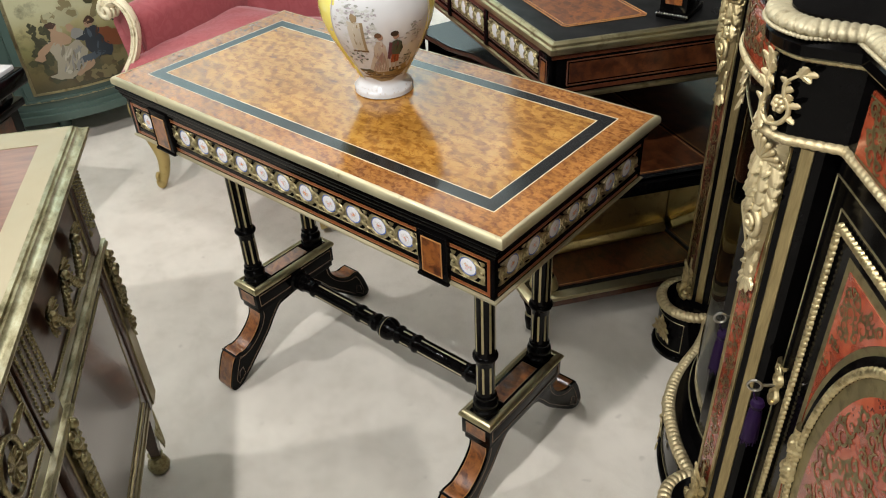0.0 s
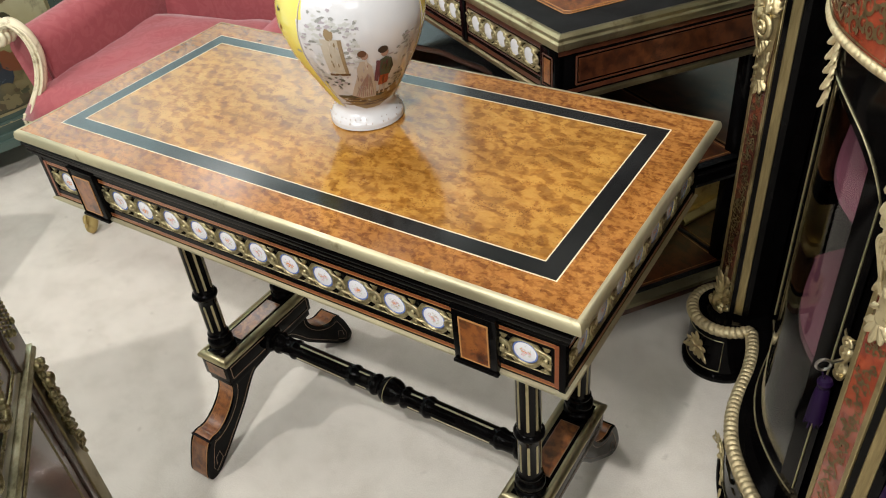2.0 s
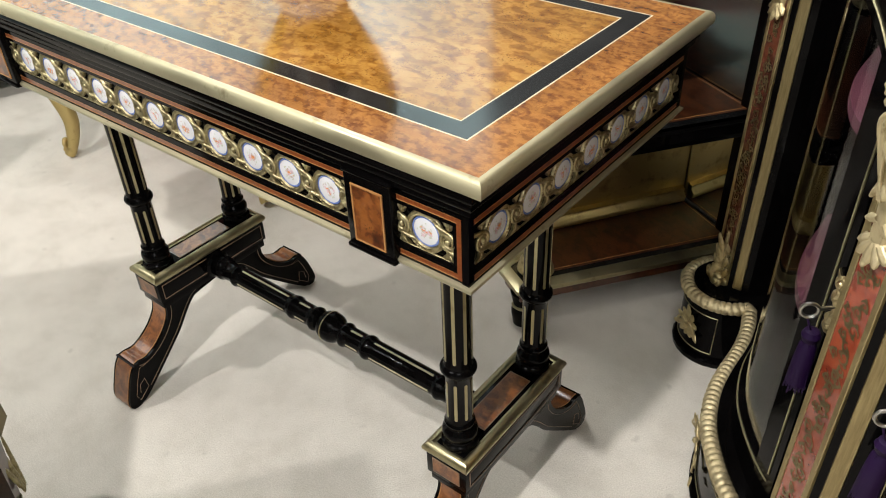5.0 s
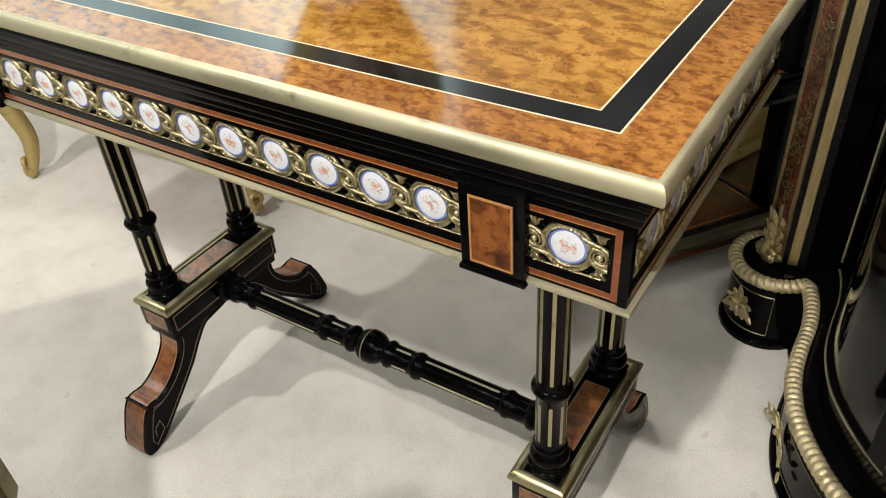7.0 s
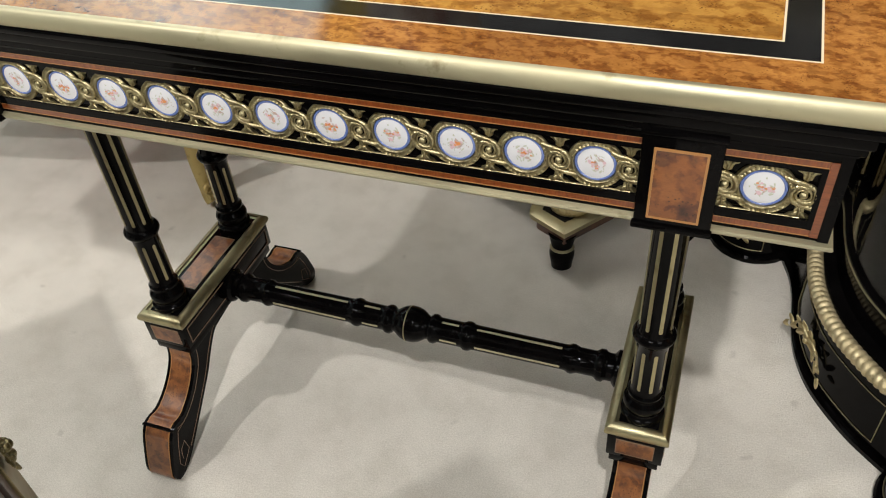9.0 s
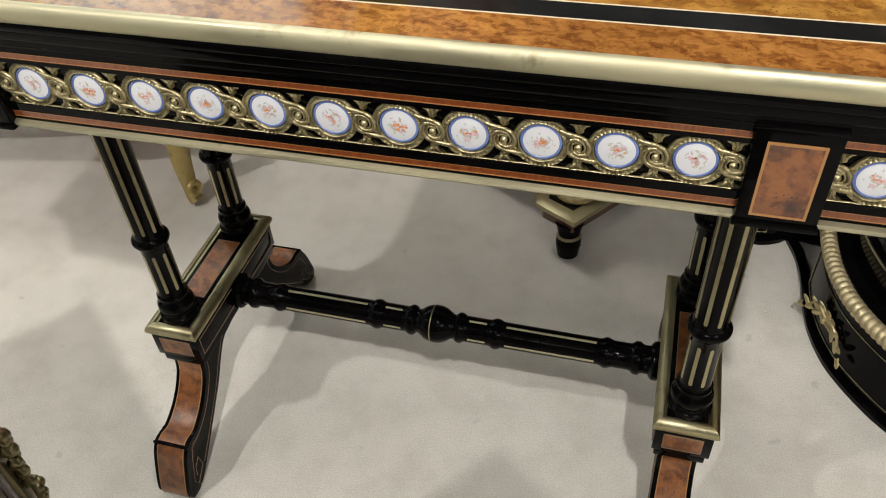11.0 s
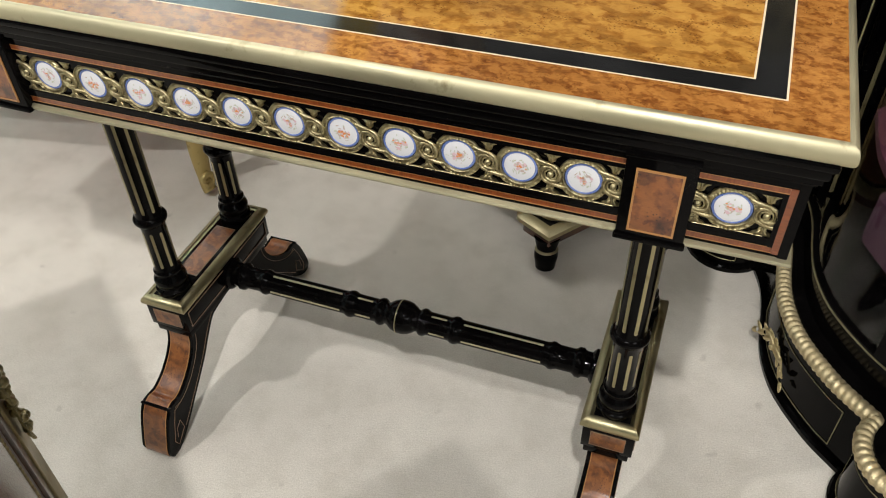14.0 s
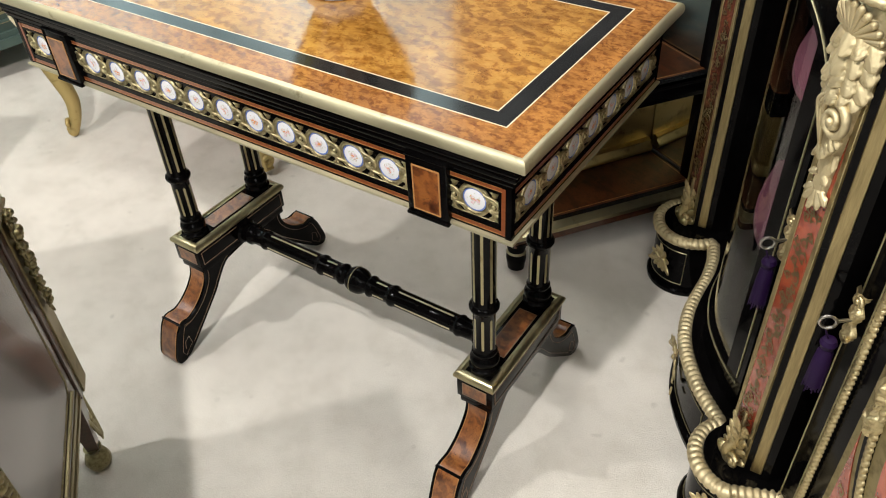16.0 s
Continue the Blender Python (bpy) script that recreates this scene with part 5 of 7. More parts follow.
        tube(bm, spline([(c, yf - 0.006, 0.150), (c - 0.004, yf - 0.014, 0.172), (c + 0.002, yf - 0.008, 0.205), (c, yf - 0.004, 0.262)], 7), lambda q: 0.013 * (1.05 - 0.85 * q), 10)
        for s in (-1, 1):
            volute(bm, (c + s * 0.015, yf - 0.016, 0.166), 0.013, 0.005, s, 0.8)
        for z, spread, size in ((0.156, 54, 0.034), (0.172, 34, 0.040), (0.190, 24, 0.042), (0.212, 14, 0.046)):
            for k in (-1, 0, 1):
                acanthus(bm, leaf_at(c + 0.007 * k, yf - 0.008 + 0.003 * abs(k), z, spread * k, 6, 14 * k), size * (1 - 0.15 * abs(k)), 0.019, 0.12, 3, 0.30)
        part("foot_mount", finish(bm), ORMOLU, col, "gilt bronze leaf foot")
        # open leaf spray over the frieze, on the canted side of the drum
        bm = bmesh.new()
        r0 = DRUM_R + 0.001
        stem = spline([(-0.012, 0.900), (-0.016, 0.930), (-0.010, 0.955), (-0.013, 0.985), (-0.009, 1.012)], 7)
        branch = spline([(-0.012, 0.918), (0.000, 0.908), (0.018, 0.914), (0.027, 0.934), (0.020, 0.954), (0.008, 0.952), (0.006, 0.938), (0.014, 0.934)], 7)
        twig = spline([(0.018, 0.955), (0.016, 0.975), (0.026, 0.990), (0.036, 0.996)], 7)

        def skin_leaf(x, z, turn, length, width, lift=0.003):
            acanthus(bm, Matrix.Translation(wrap(x, z, r0 + lift)) @ Matrix.Rotation(x / r0, 4, "Z") @ Matrix.Rotation(radians(turn), 4, "Y"), length * 0.95, width * 1.2, 0.26, 3, 0.28)
        for line, thick in ((stem, 0.0042), (branch, 0.0036), (twig, 0.0030)):
            tube(bm, [wrap(p.x, p.y, r0 + 0.004) for p in line], lambda q: thick * (1.1 - 0.45 * q), 8)
        for x, z, turn, length, width in ((-0.013, 0.985, -28, 0.030, 0.014), (-0.012, 0.990, 4, 0.036, 0.015), (-0.011, 0.985, 34, 0.026, 0.013), (-0.013, 0.950, 42, 0.028, 0.014), (-0.014, 0.955, -38, 0.022, 0.012), (-0.014, 0.930, -48, 0.020, 0.011), (-0.012, 0.905, 196, 0.026, 0.012), (-0.012, 0.905, 236, 0.016, 0.010), (-0.012, 0.905, 150, 0.016, 0.010), (0.024, 0.926, 108, 0.016, 0.010), (0.026, 0.944, 64, 0.018, 0.010), (0.030, 0.994, 26, 0.020, 0.011), (0.034, 0.995, 70, 0.020, 0.011), (0.032, 0.994, 118, 0.016, 0.010), (0.018, 0.976, -40, 0.014, 0.009)):
            skin_leaf(x, z, turn, length, width)
        for k in range(6):
            a = math.tau * k / 6
            ball(bm, wrap(0.014 + 0.0062 * math.cos(a), 0.941 + 0.0070 * math.sin(a), r0 + 0.005), 0.0045, 9, (1, 1, 1.15))
        ball(bm, wrap(0.014, 0.941, r0 + 0.008), 0.0036, 8)
        for x, z, turn, length, width in ((-0.016, 0.972, -70, 0.016, 0.012), (-0.010, 0.970, 72, 0.018, 0.012), (-0.014, 0.918, 60, 0.016, 0.011), (0.010, 0.911, 150, 0.013, 0.010), (0.004, 0.912, 40, 0.013, 0.010), (0.022, 0.952, 20, 0.014, 0.010), (0.018, 0.966, 50, 0.014, 0.010)):
            skin_leaf(x, z, turn, length, width)
        p = part("frieze_mount", finish(bm), ORMOLU_PALE, t, "open gilt bronze leaf spray")
        p.matrix_local = Matrix.Translation((c, DRUM_C, 0.193)) @ Matrix.Diagonal((1, 1, 0.80, 1)) @ Matrix.Rotation(radians(30 if c > -0.2 else 14), 4, "Z")
        col.matrix_local = Matrix.Translation((c, 0.0, 0)) @ Matrix.Rotation(radians(18), 4, "Z") @ Matrix.Translation((-c, 0.0, 0))
    # boulle panels in the frieze
    for x0, x1, y0, n in ((-0.465, -0.10, None, 26), (0.092, 0.575, 0.050, 2)):
        plan = [p for p in upper_plan(0.0004) if x0 <= p[0] <= x1 and p[1] < 0.06] if y0 is None else [(x0, y0 - 0.004), (x1, y0 - 0.004 + 0.2 * (x1 - x0))]
        bm = moulding(bmesh.new(), plan, [(-0.003, 0.912), (0.0008, 0.912), (0.0008, 0.992), (-0.003, 0.992)])
        part("frieze_panel", finish(bm), TORTOISE, t, "red tortoiseshell frieze panel")

        def lay(x, z, plan=plan):
            for a, b in zip(plan, plan[1:]):
                if a[0] <= x <= b[0]:
                    k = (x - a[0]) / max(1e-6, b[0] - a[0])
                    return (x, a[1] + (b[1] - a[1]) * k - 0.0026, z)
            return (x, plan[-1][1] - 0.0026, z)
        bm = bmesh.new()
        arabesque(bm, lambda x, z: plan[0][0] + 0.006 < x < plan[-1][0] - 0.006 and 0.919 < z < 0.987, (plan[0][0], plan[-1][0], 0.916, 0.990), 60, lay, 0.015, 5 + n, 0.0028)
        for z in (0.916, 0.988):
            ribbon(bm, [(plan[0][0] + 0.002 + (plan[-1][0] - plan[0][0] - 0.004) * i / 24, z) for i in range(25)], 0.003, lay)
        part("frieze_inlay", bm, BOULLE_BRASS, t, "brass scroll inlay")
    # bowed glazed door
    plan = [(x, y + 0.006) for x, y in upper_plan(-0.012) if -0.530 < x < -0.085 and y < 0.075]

    def at(s):
        k = s * (len(plan) - 1)
        i = min(int(k), len(plan) - 2)
        a, b = plan[i], plan[i + 1]
        return (a[0] + (b[0] - a[0]) * (k - i), a[1] + (b[1] - a[1]) * (k - i))
    n = 26
    door = new("glazed_door")
    door.parent = t
    door["label"] = "bowed black glazed door"

    def arch(s):
        """Height of the glass's arched head."""
        q = abs(2 * s - 1)
        return 0.748 + 0.084 * (1 - min(1.0, (q / 0.90)) ** 3.0)
    bm = bmesh.new()
    for i in range(n):
        s0, s1 = i / n, (i + 1) / n
        (xa, ya), (xb, yb) = at(s0), at(s1)
        edge_bit = s0 < 0.09 or s1 > 0.91
        for z0_, z1_a, z1_b in (((0.150, 0.897, 0.897),) if edge_bit else ((0.150, 0.205, 0.205), (None, 0.897, 0.897))):
            za = arch(s0) if z0_ is None else z0_
            zb = arch(s1) if z0_ is None else z0_
            v = [bm.verts.new(c) for c in ((xa, ya, za), (xb, yb, zb), (xb, yb, z1_b), (xa, ya, z1_a), (xa, ya + 0.018, za), (xb, yb + 0.018, zb), (xb, yb + 0.018, z1_b), (xa, ya + 0.018, z1_a))]
            for q in ((0, 1, 2, 3), (5, 4, 7, 6), (3, 2, 6, 7), (1, 0, 4, 5)):
                bm.faces.new([v[k] for k in q])
    bmesh.ops.remove_doubles(bm, verts=bm.verts, dist=0.0004)
    part("door_frame", finish(bm), EBONY, door, "black door frame")
    bm = moulding(bmesh.new(), [(x, y + 0.009) for x, y in [at(0.07 + 0.86 * i / 20) for i in range(21)]], [(0.0, 0.19), (0.003, 0.19), (0.003, 0.88), (0.0, 0.88)])
    g = part("pane", finish(bm), GLASS, door, "curved clear glass")
    g.visible_shadow = False
    ln = bmesh.new()
    a, b = 0.085, 0.965
    head = [(a + (b - a) * i / 40, 0.755 + 0.085 * (1 - abs(i / 20 - 1) ** 3.2)) for i in range(41)]
    path = [(*at(a), z) for z in (0.215, 0.4, 0.6, 0.74)] + [(*at(q), z) for q, z in head] + [(*at(b), z) for z in (0.74, 0.6, 0.4, 0.215)]
    tube(ln, [(x, y - 0.0006, z) for x, y, z in path], 0.0016, 6)
    tube(ln, [(x, y - 0.0006, 0.200) for x, y in [at(a + (b - a) * i / 20) for i in range(21)]], 0.0016, 6)
    part("arch_line", ln, BRASS_DULL, door, "thin brass arched line")
    # leaf mount where the arch meets its crown
    x, y = at(0.62)
    bm = bmesh.new()
    tube(bm, spline([(x, y - 0.003, 0.894), (x + 0.004, y - 0.005, 0.870), (x, y - 0.004, 0.835), (x + 0.001, y - 0.003, 0.800)], 6), lambda k: 0.0050 * (1.1 - 0.8 * k), 8)
    for z, turn, size in ((0.886, 140, 0.026), (0.886, 220, 0.026), (0.872, 160, 0.028), (0.872, 205, 0.028), (0.852, 150, 0.024), (0.850, 208, 0.024), (0.838, 168, 0.026), (0.832, 196, 0.026), (0.815, 180, 0.030)):
        acanthus(bm, leaf_at(x, y - 0.003, z, turn, 4), size, 0.015, 0.25, 3, 0.26)
    part("arch_mount", finish(bm), ORMOLU_PALE, door, "slim gilt leaf mount")
    lock_and_tassel(t, (-0.085, 0.003, 0.520), 20)
    # folded cloths inside
    for x, y, z, w, h in ((-0.20, 0.10, 0.414, 0.16, 0.16), (-0.33, 0.12, 0.152, 0.18, 0.12), (-0.18, 0.12, 0.674, 0.14, 0.16)):
        bm = bmesh.new()
        box(bm, x - w / 2, x + w / 2, y, y + 0.14, z, z + h, 0.025, 3)
        for v in bm.verts:
            v.co += Vector((0, 0.02, 0.02)) * noise.noise(v.co * 14)
        o = part("folded_cloth", bm, PINK_CLOTH, None)
        o.matrix_world = CAB
        tagged(o, "mauve folded cloth lying on a cabinet shelf", "cloth", "cloths in the cabinet")
    # flat boulle door
    fd = new("boulle_door")
    fd.parent = t
    fd.matrix_local = Matrix.Translation((0.1, 0.05, 0)) @ Matrix.Rotation(radians(11.3), 4, "Z") @ Matrix.Translation((-0.1, -0.05, 0))
    fd["label"] = "red tortoiseshell and brass door in gilt frames"
    yf = 0.050
    part("door_panel", one_box(0.062, 0.610, yf, yf + 0.022, 0.152, 0.897, 0.001, 1), EBONY, fd, "black door panel")
    L, R, B, T = 0.107, 0.573, 0.165, 0.828
    rectpath = [(L, B), (R, B), (R, T), (L, T)]
    for k in range(4):
        a, b = rectpath[k], rectpath[(k + 1) % 4]
        bar = bmesh.new()
        pts = [(a[0] + (b[0] - a[0]) * i / 40, yf - 0.003, a[1] + (b[1] - a[1]) * i / 40) for i in range(41)]
        gadroon_upright(bar, pts, 0.0070, 0.0092)
        part("gilt_bar", bar, ORMOLU, fd, "gilt bronze leaf moulding")
    part("tortoiseshell", one_box(L + 0.034, R - 0.034, yf - 0.0012, yf + 0.002, B + 0.022, T - 0.022), BOULLE_BRASS, fd, "brass sheet around red fields")
    for o in (0.014, 0.044):
        for a, b in (((L - o, B - o), (R + o, B - o)), ((R + o, B - o), (R + o, T + o)), ((R + o, T + o), (L - o, T + o)), ((L - o, T + o), (L - o, B - o))):
            part("brass_line", tube(bmesh.new(), [(a[0], yf - 0.0004, a[1]), (b[0], yf - 0.0004, b[1])], 0.0012, 5), BRASS_DULL, fd)
    cx, cz, rx, rz = (L + R) / 2, 0.490, 0.154, 0.273

    def disc(name, ax, az, mat, lift, label=""):
        bm = bmesh.new()
        prism(bm, [(cx + ax * math.cos(math.tau * i / 72), cz + az * math.sin(math.tau * i / 72)) for i in range(72)], FRONT @ Matrix.Translation((0, 0, -yf + lift - 0.002)), 0.002)
        part(name, finish(bm), mat, fd, label)
    # red corner fields with a curved inner edge
    for sx in (-1, 1):
        for sz in (-1, 1):
            corner = (cx + sx * ((R - L) / 2 - 0.046), (T - 0.034) if sz > 0 else (B + 0.034))
            pts = []
            lim_x = abs(corner[0] - cx)
            a0, a1 = 8, 80
            for i in range(13):
                a = radians(a0 + (a1 - a0) * i / 12)
                pts.append((cx + sx * min(lim_x, (rx + 0.040) * math.cos(a)), cz + sz * (rz + 0.042) * math.sin(a)))
            poly = pts + [(pts[-1][0], corner[1])] + [corner] + [(corner[0], pts[0][1])]
            bm = bmesh.new()
            prism(bm, poly, FRONT @ Matrix.Translation((0, 0, -yf + 0.0012)), 0.0014)
            part("corner_field", finish(bm), TORTOISE, fd, "red tortoiseshell corner")
            bm = bmesh.new()

            def inside(x, z, corner=corner, sx=sx, sz=sz):
                q = ((x - cx) / (rx + 0.046)) ** 2 + ((z - cz) / (rz + 0.048)) ** 2
                return q > 1.0 and (x - corner[0]) * sx < -0.003 and (z - corner[1]) * sz < -0.003 and (x - cx) * sx > 0.0 and (z - cz) * sz > 0.06
            arabesque(bm, inside, (min(cx, corner[0]), max(cx, corner[0]), min(cz, corner[1]), max(cz, corner[1])), 70, lambda x, z: (x, yf - 0.0032, z), 0.0125, 11 + sx + 3 * sz, 0.0021)
            part("corner_inlay", bm, BOULLE_BRASS, fd, "brass scroll inlay")
    disc("oval_border", rx + 0.030, rz + 0.030, EBONY, 0.0030)
    disc("oval_ground", rx + 0.006, rz + 0.006, BOULLE_BRASS, 0.0042)
    disc("oval_field", rx - 0.016, rz - 0.016, TORTOISE, 0.0056, "red tortoiseshell oval")
    bm = bmesh.new()
    arabesque(bm, lambda x, z: ((x - cx) / (rx - 0.020)) ** 2 + ((z - cz) / (rz - 0.020)) ** 2 < 1, (cx - rx, cx + rx, cz - rz, cz + rz), 150, lambda x, z: (x, yf - 0.0064, z), 0.0165, 77, 0.0026)
    part("oval_inlay", bm, BOULLE_BRASS, fd, "brass scroll inlay")
    bm = bmesh.new()
    pts = [(cx + (rx + 0.012) * math.cos(math.tau * i / 150), yf - 0.0050, cz + (rz + 0.012) * math.sin(math.tau * i / 150)) for i in range(151)]
    gadroon_upright(bm, pts, 0.0068, 0.0105)
    part("oval_rim", bm, ORMOLU, fd, "gilt bronze oval rim")
    for sx in (-1, 1):
        bm = bmesh.new()
        relief(bm, 0.036, 0.110, 0.014, lambda v: 0.4 + 0.6 * math.sin(v * 7) ** 2, 30, 11, 7 + sx, 6, Matrix.Translation((cx + sx * (rx + 0.020), yf - 0.004, cz - 0.055)))
        part("oval_mount", finish(bm), ORMOLU, fd)
    lock_and_tassel(t, (0.079, 0.039, 0.534), 11)
    return t


def gadroon_upright(bm, pts, r, pitch):
    """A leaf-cut bar on an upright face."""
    s, rows = 0.0, []
    fine = []
    for a, b in zip(pts, pts[1:]):
        a, b = Vector(a), Vector(b)
        k = max(1, int((b - a).length / (pitch / 8)))
        fine += [a.lerp(b, i / k) for i in range(k)]
    fine.append(Vector(pts[-1]))
    for i, p in enumerate(fine):
        if i:
            s += (p - fine[i - 1]).length
        d = (fine[min(i + 1, len(fine) - 1)] - fine[max(i - 1, 0)]).normalized()
        u = d.cross(Vector((0, 1, 0))).normalized()
        row = []
        for j in range(9):
            a = math.pi * j / 8
            rr = r * (1 - 0.30 * (0.5 + 0.5 * math.cos(math.tau * s / pitch + 2.4 * abs(math.cos(a)))) ** 2 - 0.10 * (0.5 + 0.5 * math.cos(math.tau * 3 * s / pitch + 4.0 * math.cos(a))))
            row.append(bm.verts.new(p + u * math.cos(a) * rr + Vector((0, -1, 0)) * math.sin(a) * rr * 0.9))
        rows.append(row)
    for a, b in zip(rows, rows[1:]):
        for j in range(8):
            bm.faces.new((a[j], a[j + 1], b[j + 1], b[j]))
    return finish(bm)


def lock_and_tassel(t, at, turn):
    """A gilt escutcheon with its key and a purple silk tassel on the key."""
    m = Matrix.Translation(at) @ Matrix.Rotation(radians(turn), 4, "Z")
    bm = bmesh.new()
    relief(bm, 0.026, 0.080, 0.010, lambda v: 0.35 + 0.65 * math.sin(v * 8.0) ** 2, 30, 11, 4, 6, Matrix.Translation((0, 0, -0.036)))
    volute(bm, (0.0, -0.006, 0.030), 0.009, 0.003, 1)
    volute(bm, (0.0, -0.006, -0.026), 0.008, 0.003, -1)
    e = part("escutcheon", finish(bm), ORMOLU, t, "gilt bronze key plate")
    e.matrix_local = m
    bm = bmesh.new()
    tube(bm, [(0, 0.004, 0), (0, -0.022, 0)], 0.0024, 10)
    ring(bm, 0.0092, 0.0021, Matrix.Translation((0, -0.033, 0)) @ Matrix.Rotation(radians(68), 4, "Z") @ Matrix.Rotation(radians(90), 4, "X"), 26, 7)
    k = thing("key", CAB @ m, "steel key standing in the cabinet lock", "key", "keys in the locks")
    part("shank", bm, STEEL, k)
    ts = thing("tassel", CAB @ m, "purple silk tassel hanging from the key", "tassel", "tassels on the keys")
    bm = bmesh.new()
    tube(bm, spline([(0, -0.033, -0.010), (0.002, -0.030, -0.020), (0, -0.024, -0.030)], 4), 0.0012, 6)
    part("cord", bm, VELVET, ts)
    bm = bmesh.new()
    lathe(bm, [(0.002, -0.028), (0.008, -0.031), (0.0105, -0.037), (0.0085, -0.044), (0.006, -0.047)], 18, Matrix.Translation((0, -0.022, 0)))
    part("knot", finish(bm), VELVET, ts)
    bm = bmesh.new()
    lathe(bm, [(0.005, -0.044), (0.0095, -0.052), (0.0112, -0.075), (0.0122, -0.108), (0.004, -0.110)], 18, Matrix.Translation((0, -0.022, 0)))
    for i in range(46):
        a, q = i * 2.4, 0.0100 * math.sqrt((i + 0.5) / 46)
        x, y = q * math.cos(a), q * math.sin(a)
        tube(bm, [(x * 0.7, -0.022 + y * 0.7, -0.044), (x, -0.022 + y, -0.070), (x * 1.25, -0.022 + y * 1.25, -0.112 - 0.004 * (i % 3))], 0.0011, 4)
    part("fringe", bm, VELVET, ts)


boulle_cabinet()


# ---- the ebonised side table with two shelves ----
EBONY_SATIN = ebonised("satin_ebony", (0.006, 0.006, 0.006), 0.32, 0.15)
DIM_MIRROR = material("dim_mirror", (0.50, 0.56, 0.51), 0.10, 1)
ETW, ETD = 0.87, 0.47
ETG = axes((0.154 - 0.878 * ETW / 2, 0.376 + 0.479 * ETW / 2), (0.878, -0.479))


def tiered_table():
    t = thing("tiered_table", ETG, "ebonised and burr tiered side table with porcelain plaques and gilt edges", "side table")
    hx, hy, cy = ETW / 2, ETD / 2, ETD / 2
    z1 = 0.762
    part("top_board", one_box(-hx + 0.016, hx - 0.016, 0.016, ETD - 0.016, z1 - 0.022, z1 - 0.003), EBONY, t)
    part("ebony_border", one_box(-hx + 0.016, hx - 0.016, 0.016, ETD - 0.016, z1 - 0.004, z1, 0.0003, 1), EBONY_SATIN, t, "black border")
    # burr field
    ox, oy, c, fy = hx - 0.080, 0.096, 0.008, 0.165
    octo = [(-ox + c, -oy), (ox - c, -oy), (ox, -oy + c), (ox, oy - c), (ox - c, oy), (-ox + c, oy), (-ox, oy - c), (-ox, -oy + c)]
    part("burr_field", finish(prism(bmesh.new(), octo, Matrix.Translation((0, fy, z1 - 0.003)), 0.0040)), BURR_SMALL, t, "red burr panel")
    ln = bmesh.new()
    for k in (0, 1):
        pts = [(x + (0.008 if x < 0 else -0.008) * k, fy + y + (0.008 if y < 0 else -0.008) * k, z1 + 0.0012) for x, y in octo]
        tube(ln, pts, 0.0011, 5, True)
    part("stringing", ln, GOLD_LINE, t)
    edge = [(0.0, z1 - 0.026), (0.0, z1 + 0.0004), (0.006, z1 + 0.0006), (0.0115, z1 - 0.004), (0.0125, z1 - 0.009), (0.0165, z1 - 0.012), (0.018, z1 - 0.018), (0.016, z1 - 0.024), (0.012, z1 - 0.026)]
    part("gilt_edge", finish(moulding(bmesh.new(), rect(hx - 0.016, hy - 0.016, 0, cy), edge, True)), BRASS_DULL, t, "stepped brass edge")
    # apron
    ax, ay = hx - 0.008, hy - 0.008
    part("apron", one_box(-ax, ax, cy - ay, cy + ay, 0.648, z1 - 0.024), EBONY, t, "black apron")
    for zz, out, mat, name in ((0.730, 0.0016, TULIP_DARK, "upper_banding"), (0.656, 0.0016, TULIP_DARK, "lower_banding")):
        part(name, finish(moulding(bmesh.new(), rect(ax, ay, 0, cy), [(-0.004, zz - 0.004), (out, zz - 0.004), (out, zz + 0.004), (-0.004, zz + 0.004)], True)), mat, t, "", False)
    bead = [(-0.02, 0.636), (0.003, 0.636), (0.006, 0.639), (0.005, 0.645), (0.0, 0.648), (-0.02, 0.648)]
    part("gilt_bead", finish(moulding(bmesh.new(), rect(ax, ay, 0, cy), bead, True)), BRASS_OLIVE, t, "dull brass lower edge")
    # framed burr panels on the ends
    for sx in (-1, 1):
        x0, x1 = sorted((sx * (ax - 0.002), sx * (ax + 0.0022)))
        p = part("end_panel", one_box(x0, x1, 0.045, ETD - 0.045, 0.672, 0.714), BURR_DARK, t, "dark burr end panel")
        fr = bmesh.new()
        xx = sx * (ax + 0.0016)
        for a, b in (((0.040, 0.667), (ETD - 0.040, 0.667)), ((0.040, 0.719), (ETD - 0.040, 0.719)), ((0.040, 0.667), (0.040, 0.719)), ((ETD - 0.040, 0.667), (ETD - 0.040, 0.719))):
            tube(fr, [(xx, a[0], a[1]), (xx, b[0], b[1])], 0.0016, 6)
        part("panel_frame", fr, TULIP_DARK, p)
    # plaques on the front, in two framed runs, with corner panels
    yq = cy - ay - 0.001
    ring_me, link_me, plaque_me = bpy.data.meshes["mount_ring"], bpy.data.meshes["scroll_link"], bpy.data.meshes["porcelain_plaque"]
    for x0, x1, count in ((0.135, 0.363, 5), (-0.091, 0.091, 4), (-0.363, -0.135, 5)):
        for i in range(count):
            x = x0 + (x1 - x0) * (i + 0.5) / count
            m = Matrix.Translation((x, yq, 0.698)) @ Matrix.Scale(0.98, 4)
            for name, me in (("mount_ring", ring_me), ("porcelain_plaque", plaque_me)):
                o = new(name, me)
                o.parent, o.matrix_local = t, m
                if name == "mount_ring" and i == 0 and x0 > 0.1:
                    o["label"] = "pierced gilt ring"
        for i in range(count + 1):
            x = x0 + (x1 - x0) * i / count
            o = new("scroll_link", link_me)
            o.parent, o.matrix_local = t, Matrix.Translation((x, yq, 0.698)) @ Matrix.Scale(0.95, 4)
        fr = bmesh.new()
